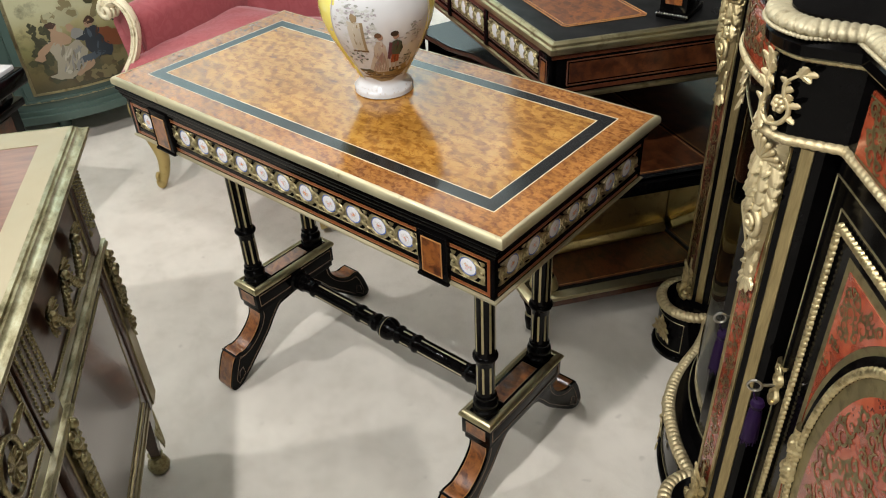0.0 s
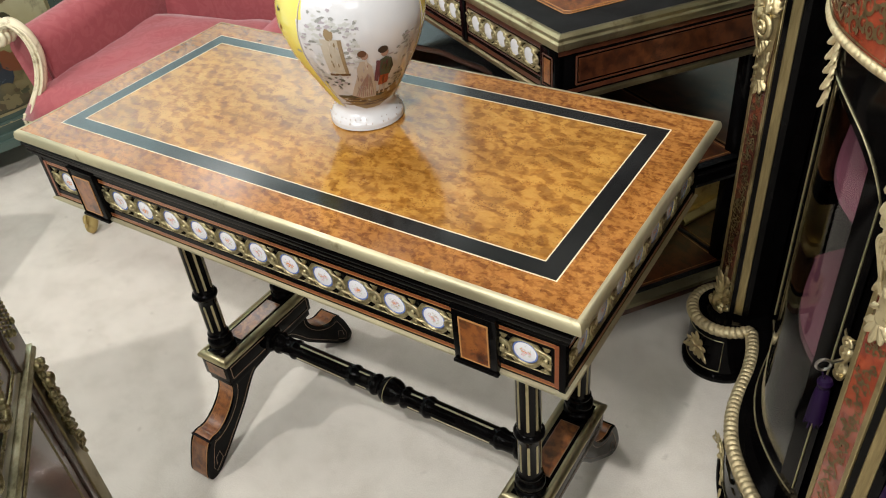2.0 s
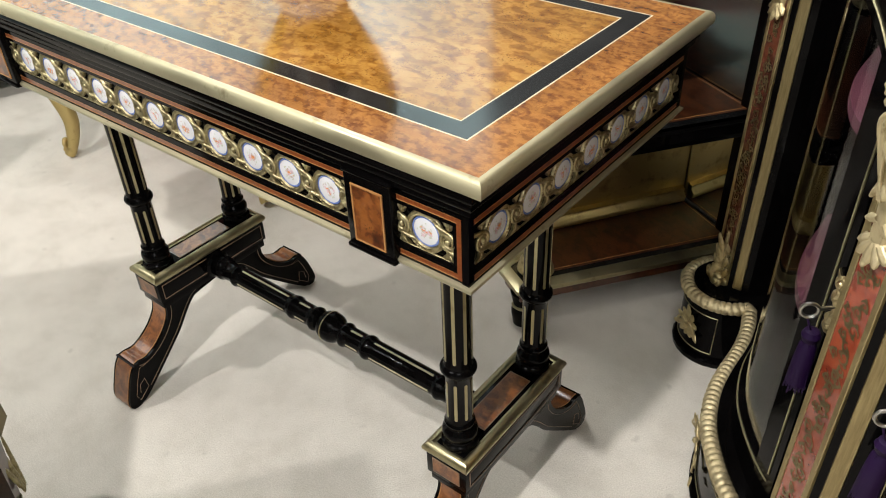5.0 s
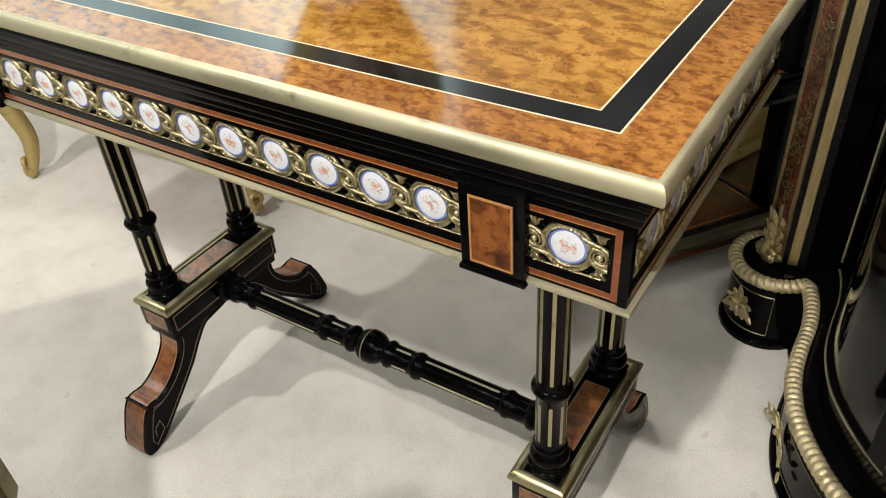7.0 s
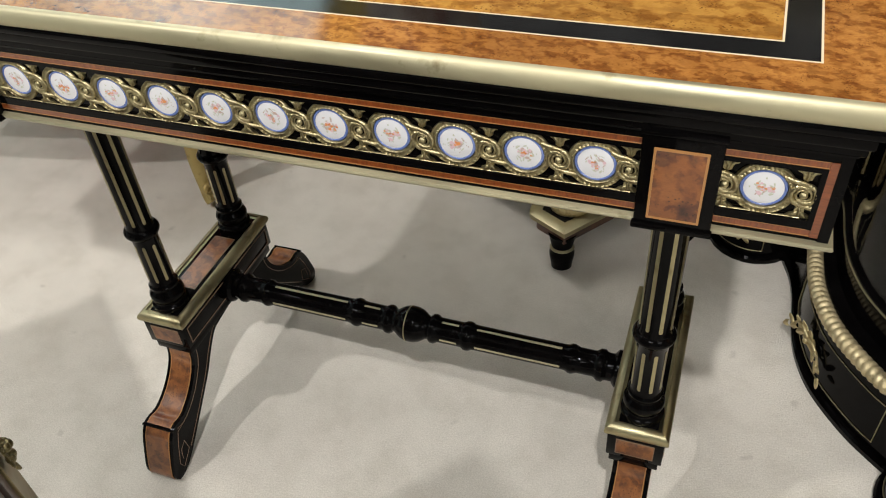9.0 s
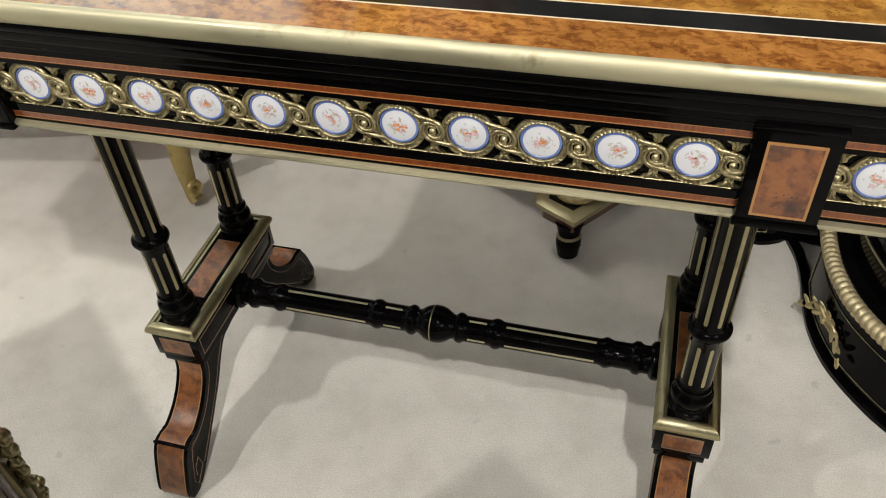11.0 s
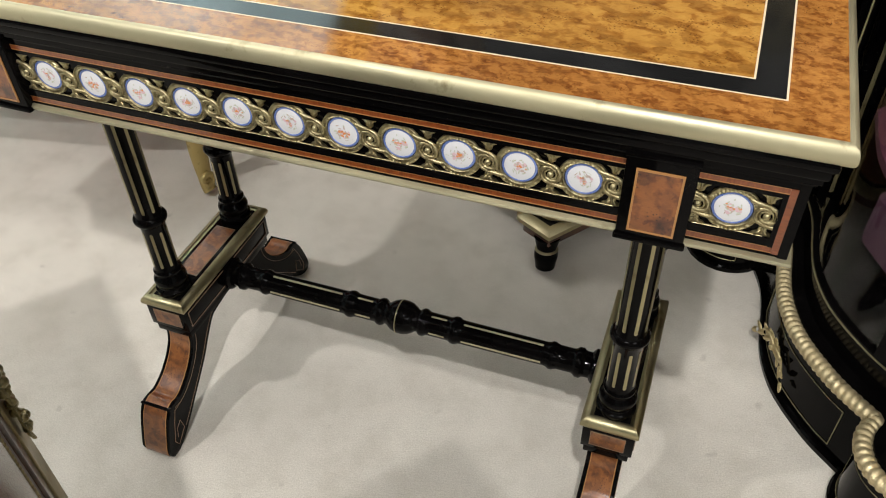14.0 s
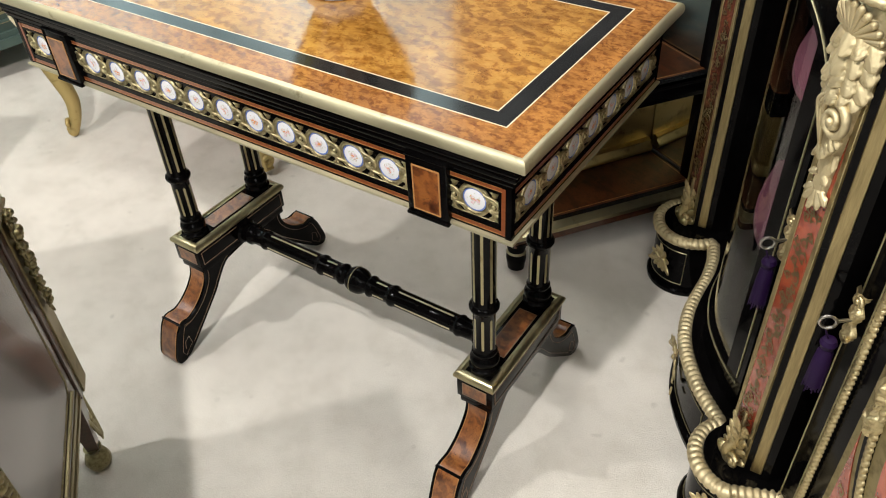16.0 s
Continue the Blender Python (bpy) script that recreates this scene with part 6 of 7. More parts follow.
        for a, b in (((x0 - 0.012, 0.670), (x1 + 0.012, 0.670)), ((x0 - 0.012, 0.724), (x1 + 0.012, 0.724)), ((x0 - 0.012, 0.670), (x0 - 0.012, 0.724)), ((x1 + 0.012, 0.670), (x1 + 0.012, 0.724))):
            tube(fr, [(a[0], yq, a[1]), (b[0], yq, b[1])], 0.0014, 6)
        part("run_frame", fr, TULIP_DARK, t)
    for x in (-0.405, 0.405):
        b = part("apron_block", box(bmesh.new(), x - 0.022, x + 0.022, cy - ay - 0.008, cy - ay + 0.01, 0.650, 0.734, 0.0015), EBONY, t)
        part("block_panel", one_box(x - 0.009, x + 0.009, cy - ay - 0.0095, cy - ay - 0.006, 0.672, 0.716), BURR_SMALL, b)
        fr = bmesh.new()
        for a, c2 in (((x - 0.014, 0.666), (x + 0.014, 0.666)), ((x - 0.014, 0.722), (x + 0.014, 0.722)), ((x - 0.014, 0.666), (x - 0.014, 0.722)), ((x + 0.014, 0.666), (x + 0.014, 0.722))):
            tube(fr, [(a[0], cy - ay - 0.008, a[1]), (c2[0], cy - ay - 0.008, c2[1])], 0.0012, 6)
        part("panel_frame", fr, TULIP_DARK, b)
    for x in (-0.113, 0.113):
        part("division", box(bmesh.new(), x - 0.009, x + 0.009, cy - ay - 0.006, cy - ay + 0.01, 0.648, 0.734, 0.0015), EBONY, t)
    # shaped shelf high under the apron
    front = [Vector((x, 0.067 + 0.045 * math.cos(math.pi * min(1, max(-1, x / 0.37))) + 0.004 * math.cos(x * 42), 0)) for x in [-0.40 + 0.48 * i / 30 for i in range(31)]]
    plan = [(p.x, p.y) for p in front] + [(0.08, ETD - 0.04), (-0.40, ETD - 0.04)]
    sh = part("shaped_shelf", finish(prism(bmesh.new(), plan, Matrix.Translation((0, 0, 0.500)), 0.014)), EBONY_TOP, t, "polished black serpentine shelf")
    part("edge", finish(tube(bmesh.new(), [(p.x, p.y, 0.505) for p in front], 0.006, 8)), MAHOGANY, sh, "dark mahogany moulded edge")
    # shelves
    for z, name, w, d0 in ((0.118, "lower_shelf", 0.012, -0.034), (0.400, "middle_shelf", 0.004, 0.02)):
        x1, y0, y1 = hx + w, d0, ETD
        hx2, hy2, cy2 = x1, (y1 - y0) / 2, (y0 + y1) / 2
        if "lower" in name:
            # the front falls back between the corner blocks
            def shelf_plan(k):
                half, front, back, dip = hx2 - k, y0 + k, y1 - k, 0.038 + k
                sweep = [(0.080 - k * 0.6 + 0.050 * q, front + (dip - front) * (0.5 - 0.5 * math.cos(math.pi * q))) for q in [i / 10 for i in range(11)]]
                return [(-half, front)] + [(-hx2 + x, y) for x, y in sweep] + [(hx2 - x, y) for x, y in sweep[::-1]] + [(half, front), (half, back), (-half, back)]
            sh = part(name, slab(bmesh.new(), shelf_plan(0.010), z - 0.040, z - 0.003), BURR_DARK, t, "ebonised shelf with burr panel")
            part("border", slab(bmesh.new(), shelf_plan(0.008), z - 0.0035, z - 0.0012), EBONY_TOP, sh)
            part("field", slab(bmesh.new(), shelf_plan(0.035), z - 0.0015, z), BURR_DARK, sh, "red burr panel")
            ln = tube(bmesh.new(), [(x, y, z + 0.0002) for x, y in shelf_plan(0.041)], 0.0009, 5, True)
            part("stringing", ln, GOLD_LINE, sh)
        else:
            sh = part(name, one_box(-hx2 + 0.01, hx2 - 0.01, y0 + 0.01, y1 - 0.01, z - 0.040, z - 0.002, 0.002), EBONY, t, "ebonised shelf with burr panel")
            part("border", band(bmesh.new(), hx2 - 0.035, hy2 - 0.035, hx2 - 0.008, hy2 - 0.008, z - 0.003, z, 0, cy2), EBONY_TOP, sh, "", False)
            part("field", one_box(-hx2 + 0.035, hx2 - 0.035, y0 + 0.035, y1 - 0.035, z - 0.003, z), BURR_DARK, sh, "red burr panel")
            part("stringing", band(bmesh.new(), hx2 - 0.0415, hy2 - 0.0415, hx2 - 0.040, hy2 - 0.040, z - 0.002, z + 0.0004, 0, cy2), GOLD_LINE, sh, "", False)
        if "lower" in name:
            prof = [(-0.012, z - 0.020), (0.002, z - 0.020), (0.010, z - 0.012), (0.010, z - 0.003), (0.002, z + 0.0008), (-0.012, z + 0.0008)]
            part("gilt_edge", finish(moulding(bmesh.new(), shelf_plan(0.008), prof, True)), BRASS_DULL, sh, "pale brass edge")
        else:
            prof = [(-0.010, z - 0.026), (0.004, z - 0.026), (0.006, z - 0.004), (0.0, z), (-0.010, z)]
            part("edge", finish(moulding(bmesh.new(), rect(hx2 - 0.008, hy2 - 0.008, 0, cy2), prof, True)), EBONY, sh)
    for sx in (-1, 1):
        for y in (-0.008, ETD - 0.045):
            prof = [(0.014, 0.0), (0.018, 0.004), (0.0195, 0.018), (0.0215, 0.030), (0.0215, 0.040), (0.017, 0.050), (0.024, 0.082)]
            f = part("bun_foot", finish(lathe(bmesh.new(), prof, 24, Matrix.Translation((sx * (hx - 0.018), y, 0.004)))), EBONY, t)
            part("foot_ring", finish(lathe(bmesh.new(), [(0.0175, 0.049), (0.0215, 0.053), (0.0190, 0.057)], 18, Matrix.Translation((sx * (hx - 0.018), y, 0.0)))), BRASS_DULL, f)
    # supports
    for sx in (-1, 1):
        prof = [(0.024, 0.119), (0.026, 0.138), (0.020, 0.146), (0.024, 0.156), (0.018, 0.164), (0.015, 0.178), (0.013, 0.32), (0.016, 0.40), (0.014, 0.45), (0.013, 0.58), (0.020, 0.61), (0.022, 0.637)]
        col = part("front_column", finish(lathe(bmesh.new(), prof, 24, Matrix.Translation((sx * (hx - 0.034), 0.024, 0)))), EBONY, t)
        part("gilt_base", finish(lathe(bmesh.new(), [(0.030, 0.1195), (0.034, 0.124), (0.033, 0.132), (0.028, 0.138), (0.030, 0.144), (0.0265, 0.150), (0.0235, 0.157)], 24, Matrix.Translation((sx * (hx - 0.034), 0.024, 0)))), ORMOLU, col, "gilt base ring")
        part("back_post", one_box(sx * (hx - 0.035) - 0.014, sx * (hx - 0.035) + 0.014, ETD - 0.045, ETD - 0.012, 0.12, 0.648, 0.002), EBONY, t)
    part("mirror_back", one_box(-hx + 0.05, hx - 0.05, ETD - 0.030, ETD - 0.022, 0.122, 0.360), MIRROR, t, "mirror glass back")
    part("upper_mirror", one_box(-hx + 0.05, hx - 0.05, ETD - 0.034, ETD - 0.022, 0.402, 0.636), DIM_MIRROR, t, "dim greenish mirror back")
    # Supposed board at one end, added to keep the space under the shelf dark.
    part("side_panel", one_box(-hx + 0.022, -hx + 0.030, 0.052, ETD - 0.046, 0.122, 0.498), EBONY, t, "black board added to darken the space under the shelf")
    ped = part("pedestal", one_box(-0.275, 0.275, 0.06, ETD - 0.032, 0.122, 0.374, 0.002), WARM_GILT, t, "gilt pedestal between the shelves")
    prof = [(-0.004, 0.122), (0.016, 0.122), (0.018, 0.134), (0.010, 0.142), (0.011, 0.150), (-0.004, 0.154)]
    part("gilt_rail", finish(moulding(bmesh.new(), [(-0.275, ETD - 0.04), (-0.275, 0.06), (0.275, 0.06), (0.275, ETD - 0.04)], prof)), WARM_GILT, ped, "moulded gilt rail")
    # the ends splay a little towards the back
    shared = (ring_me, link_me, plaque_me)
    for ob in list(t.children) + [q for c in t.children for q in c.children]:
        if ob.data not in shared:
            for v in ob.data.vertices:
                v.co.x += 0.14 * v.co.y * v.co.x / hx
    return t


tiered_table()


def ebony_box():
    """The small box that stands on the tiered table."""
    m = ETG @ Matrix.Translation((0.400, 0.326, 0.7628)) @ Matrix.Rotation(radians(35), 4, "Z")
    b = thing("ebony_box", m, "small black box with a beaded steel foot rim", "box")
    part("body", one_box(-0.029, 0.029, -0.045, 0.045, 0.012, 0.110, 0.003), EBONY, b)
    part("front_panel", one_box(-0.018, 0.018, -0.0465, -0.044, 0.030, 0.090, 0.0006, 1), BURR_SMALL, b, "red burr panel")
    part("plinth", one_box(-0.034, 0.034, -0.050, 0.050, 0.0, 0.013, 0.002), EBONY, b)
    for y in (-0.0505, 0.0505):
        bm = bmesh.new()
        for i in range(12):
            ball(bm, (-0.032 + 0.064 * i / 11, y, 0.010), 0.0028, 8)
        part("beading", bm, STEEL, b, "steel bead row")
    return b


ebony_box()


# ---- the gilt armchair ----
CHAIR = axes((-0.936, 0.290), (0.973, 0.229))


def cushion(bm, x0, x1, y0, y1, z0, z1, r, puff=0.02, wave=0.006, seed=0):
    nx, ny = 22, 18
    for top in (0, 1):
        rows = []
        for i in range(nx + 1):
            row = []
            for j in range(ny + 1):
                u, v = i / nx, j / ny
                x, y = x0 + (x1 - x0) * u, y0 + (y1 - y0) * v
                e = min(u, 1 - u, v, 1 - v) * 2
                d = min(x - x0, x1 - x, y - y0, y1 - y)
                k = math.sqrt(max(0.0, 1 - (1 - min(1, d / r)) ** 2))
                zm = (z0 + z1) / 2
                h = (z1 - z0) / 2 * k + puff * (1 - (2 * u - 1) ** 2) * (1 - (2 * v - 1) ** 2)
                h += wave * noise.noise(Vector((x * 9, y * 9, seed)))  * k
                row.append(bm.verts.new((x, y, zm + h if top else zm - (z1 - z0) / 2 * k)))
            rows.append(row)
        for a, b in zip(rows, rows[1:]):
            for j in range(ny):
                q = (a[j], b[j], b[j + 1], a[j + 1])
                bm.faces.new(q if top else q[::-1])
    bmesh.ops.remove_doubles(bm, verts=bm.verts, dist=0.0005)
    return finish(bm)


def armchair():
    t = thing("armchair", CHAIR, "carved gilt armchair upholstered in pink damask", "armchair")
    hw = 0.335
    # legs
    for sx in (-1, 1):
        for y, back in ((0.02, 0), (0.60, 1)):
            x = sx * (hw - 0.012)
            s = -1 if not back else 1
            pts = spline([(x, y + 0.02, 0.335), (x + sx * 0.012, y - 0.012 * (1 - back), 0.30), (x + sx * 0.006, y, 0.22), (x - sx * 0.012, y - 0.012 * s, 0.12), (x - sx * 0.010, y + 0.004, 0.060), (x - sx * 0.002, y + 0.008 * s, 0.024), (x + sx * 0.004, y + 0.012 * s, 0.012)], 6)
            bm = tube(bmesh.new(), pts, lambda q: 0.034 - 0.019 * min(1, q * 1.35), 12)
            curl = [(x + sx * (0.004 + 0.6 * a), y + s * (0.016 - a), 0.046 + b) for a, b in spiral(1.1, 0.016, 0.004, 18, radians(250), 1)]
            tube(bm, curl, lambda q: 0.0085 - 0.004 * q, 8)
            lg = part("leg", finish(bm), GILT_LEG, t, "gilt cabriole leg")
            bm = bmesh.new()
            relief(bm, 0.040, 0.10, 0.012, lambda v: 0.3 + 0.7 * v, 20, 9, 4, 5, Matrix.Translation((x + sx * 0.006, y - 0.022, 0.235)))
            part("knee_carving", finish(bm), GILT_LEG, lg)
    # seat rail
    rail = [(-hw, 0.62), (-hw, 0.03), (-hw + 0.03, 0.0), (-0.12, -0.012), (0.0, -0.018), (0.12, -0.012), (hw - 0.03, 0.0), (hw, 0.03), (hw, 0.62)]
    prof = [(-0.03, 0.305), (0.0, 0.300), (0.008, 0.312), (0.004, 0.330), (0.010, 0.348), (0.004, 0.362), (-0.03, 0.364)]
    part("seat_rail", finish(moulding(bmesh.new(), rail, prof)), GILT_WOOD, t, "moulded cream and gilt rail")
    part("seat_platform", one_box(-hw + 0.01, hw - 0.01, 0.01, 0.62, 0.325, 0.372, 0.012), DAMASK, t)
    part("seat_cushion", cushion(bmesh.new(), -hw + 0.016, hw - 0.016, -0.058, 0.52, 0.345, 0.474, 0.050, 0.014, 0.012), DAMASK, t, "plump pink damask seat cushion")
    # arms: upholstered sides with a gilt scrolled front post
    for sx in (-1, 1):
        bm = bmesh.new()
        n = 16
        rows = []
        for i in range(n + 1):
            y = 0.055 + 0.60 * i / n
            top = 0.600 + 0.05 * (i / n) ** 2 + 0.32 * max(0.0, (i / n - 0.55) / 0.45) ** 1.6
            sec = []
            lo, mid = 0.345, top - 0.055
            cx, r = sx * (hw - 0.004), 0.056
            sec.append((sx * (hw - 0.052), y, lo))
            sec.append((sx * (hw - 0.060), y, (lo + mid) / 2))
            for k in range(9):
                a = math.pi * k / 8
                sec.append((cx - sx * r * math.cos(a), y, mid + r * math.sin(a)))
            sec.append((sx * (hw + 0.030), y, (lo + mid) / 2))
            sec.append((sx * (hw + 0.018), y, lo))
            rows.append([bm.verts.new(c) for c in sec])
        for a, b in zip(rows, rows[1:]):
            for j in range(len(a) - 1):
                bm.faces.new((a[j], a[j + 1], b[j + 1], b[j]))
            bm.faces.new((a[-1], a[0], b[0], b[-1]))
        bm.faces.new(rows[0])
        bm.faces.new(rows[-1][::-1])
        arm = part("arm", finish(bm), DAMASK, t, "pink damask padded arm")
        ha = hw - 0.045
        pts = spline([(sx * (ha + 0.004), -0.026, 0.365), (sx * (ha + 0.012), -0.034, 0.405), (sx * (ha - 0.004), -0.022, 0.445), (sx * (ha - 0.022), 0.004, 0.495), (sx * (ha - 0.026), 0.022, 0.555), (sx * (ha - 0.010), 0.026, 0.605), (sx * (ha + 0.020), 0.020, 0.634), (sx * (ha + 0.046), 0.012, 0.626)], 7)
        post = part("arm_post", finish(tube(bmesh.new(), pts, lambda q: 0.0165 - 0.003 * math.sin(q * 3.1), 14)), GILT_WOOD, arm, "carved cream and gilt arm front")
        for dx, dy in ((-0.008, -0.012), (0.003, -0.0155), (0.012, -0.011)):
            part("post_moulding", finish(tube(bmesh.new(), [p + Vector((-sx * dx, dy, 0.0)) for p in pts[4:]], 0.0034, 8)), GILT_WOOD, arm)
        bm = bmesh.new()
        for k in range(9):
            p = pts[2 + k]
            ball(bm, (p.x + sx * 0.012, p.y - 0.020, p.z), 0.0046, 8)
        part("bead_carving", finish(bm), GILT_WOOD, arm)
        bm = bmesh.new()
        for k in range(3):
            sp = [(sx * (ha + 0.050) + sx * a, -0.004 + 0.016 * k, 0.606 + b) for a, b in spiral(1.5, 0.024, 0.004, 26, 1.5, -1)]
            tube(bm, sp, lambda q: 0.0095 - 0.004 * q, 8)
        ball(bm, (sx * (ha + 0.050), 0.004, 0.606), 0.010, 10)
        for k in range(4):
            mm = Matrix.Translation((sx * (ha + 0.02 + 0.012 * k), 0.010, 0.628 + 0.003 * k)) @ Matrix.Rotation(sx * radians(50 + 25 * k), 4, "Y")
            relief(bm, 0.026, 0.034, 0.012, lambda v: math.sin(math.pi * min(1, v * 0.9 + 0.08)) ** 0.7, 14, 9, k + 20, 5, mm)
        part("scroll", finish(bm), GILT_WOOD, arm, "cream carved scroll end")
        bm = bmesh.new()
        tube(bm, [(sx * (hw - 0.048), 0.050, 0.36), (sx * (hw - 0.050), 0.048, 0.45), (sx * (hw - 0.045), 0.047, 0.545)], 0.0045, 6)
        part("piping", bm, DAMASK, arm)
    # back: padded panel with gilt crest
    bm = bmesh.new()
    n, k = 24, 14
    rows = []
    for i in range(n + 1):
        u = i / n
        row = []
        for j in range(k + 1):
            v = j / k
            z = 0.36 + (0.66 + 0.06 * math.sin(u * math.pi)) * v
            bulge = 0.05 * math.sin(math.pi * min(1, v * 1.05)) * (1 - (2 * u - 1) ** 4)
            y = 0.585 + 0.10 * v - bulge - 0.07 * (2 * u - 1) ** 4 + 0.004 * noise.noise(Vector((u * 5, v * 5, 2)))
            row.append(bm.verts.new(((2 * u - 1) * (hw - 0.02 + 0.03 * v), y, z)))
        rows.append(row)
    back = [[bm.verts.new((v.co.x, 0.70 + 0.08 * (v.co.z - 0.36), v.co.z)) for v in row] for row in rows]
    for g, flip in ((rows, False), (back, True)):
        for a, b in zip(g, g[1:]):
            for j in range(k):
                q = (a[j], b[j], b[j + 1], a[j + 1])
                bm.faces.new(q[::-1] if flip else q)
    for i in range(n):
        bm.faces.new((rows[i][k], rows[i + 1][k], back[i + 1][k], back[i][k]))
        bm.faces.new((rows[i][0], rows[i + 1][0], back[i + 1][0], back[i][0]))
    for j in range(k):
        bm.faces.new((rows[0][j], rows[0][j + 1], back[0][j + 1], back[0][j]))
        bm.faces.new((rows[n][j], rows[n][j + 1], back[n][j + 1], back[n][j]))
    part("backrest", finish(bm), DAMASK, t, "pink damask padded back")
    crest = spline([(-hw - 0.01, 0.64, 0.60), (-hw - 0.02, 0.67, 0.86), (-hw + 0.04, 0.70, 1.00), (-0.12, 0.72, 1.055), (0, 0.725, 1.085), (0.12, 0.72, 1.055), (hw - 0.04, 0.70, 1.00), (hw + 0.02, 0.67, 0.86), (hw + 0.01, 0.64, 0.60)], 7)
    part("crest_rail", finish(tube(bmesh.new(), crest, 0.022, 10)), GILT_WOOD, t, "carved cream and gilt crest rail")
    return t


armchair()


# ---- the painted commode ----
def painted_material():
    m = material("painted_landscape", (0.2, 0.2, 0.12), 0.35, 0, 0.5, 0.15)
    tc = node(m, "ShaderNodeTexCoord")
    sep = node(m, "ShaderNodeSeparateXYZ")
    link(m, tc.outputs["Object"], sep.inputs[0])
    v = coords(m)
    rng = node(m, "ShaderNodeMapRange")
    rng.inputs["From Min"].default_value, rng.inputs["From Max"].default_value = 0.20, 0.62
    link(m, sep.outputs["Z"], rng.inputs["Value"])
    wob = node(m, "ShaderNodeMath")
    wob.operation = "MULTIPLY_ADD"
    link(m, noise_tex(m, v, 6, 4), wob.inputs[0])
    wob.inputs[1].default_value = 0.45
    sub = node(m, "ShaderNodeMath")
    sub.operation = "SUBTRACT"
    sub.inputs[1].default_value = 0.22
    link(m, rng.outputs["Result"], sub.inputs[0])
    link(m, sub.outputs[0], wob.inputs[2])
    col = ramp(m, wob.outputs[0], [(0.0, (0.035, 0.030, 0.012)), (0.25, (0.13, 0.105, 0.045)), (0.42, (0.16, 0.15, 0.06)), (0.55, (0.30, 0.27, 0.13)), (0.75, (0.40, 0.39, 0.24))])
    trees = ramp(m, noise_tex(m, v, 9, 6, 0.65), [(0.5, (0, 0, 0)), (0.6, (0.55, 0.55, 0.55))])
    col = mix(m, trees, col, (0.030, 0.035, 0.018))
    link(m, col, base_of(m).inputs["Base Color"])
    return m


COM = axes((-2.342, 0.503), (0.50, 0.866))


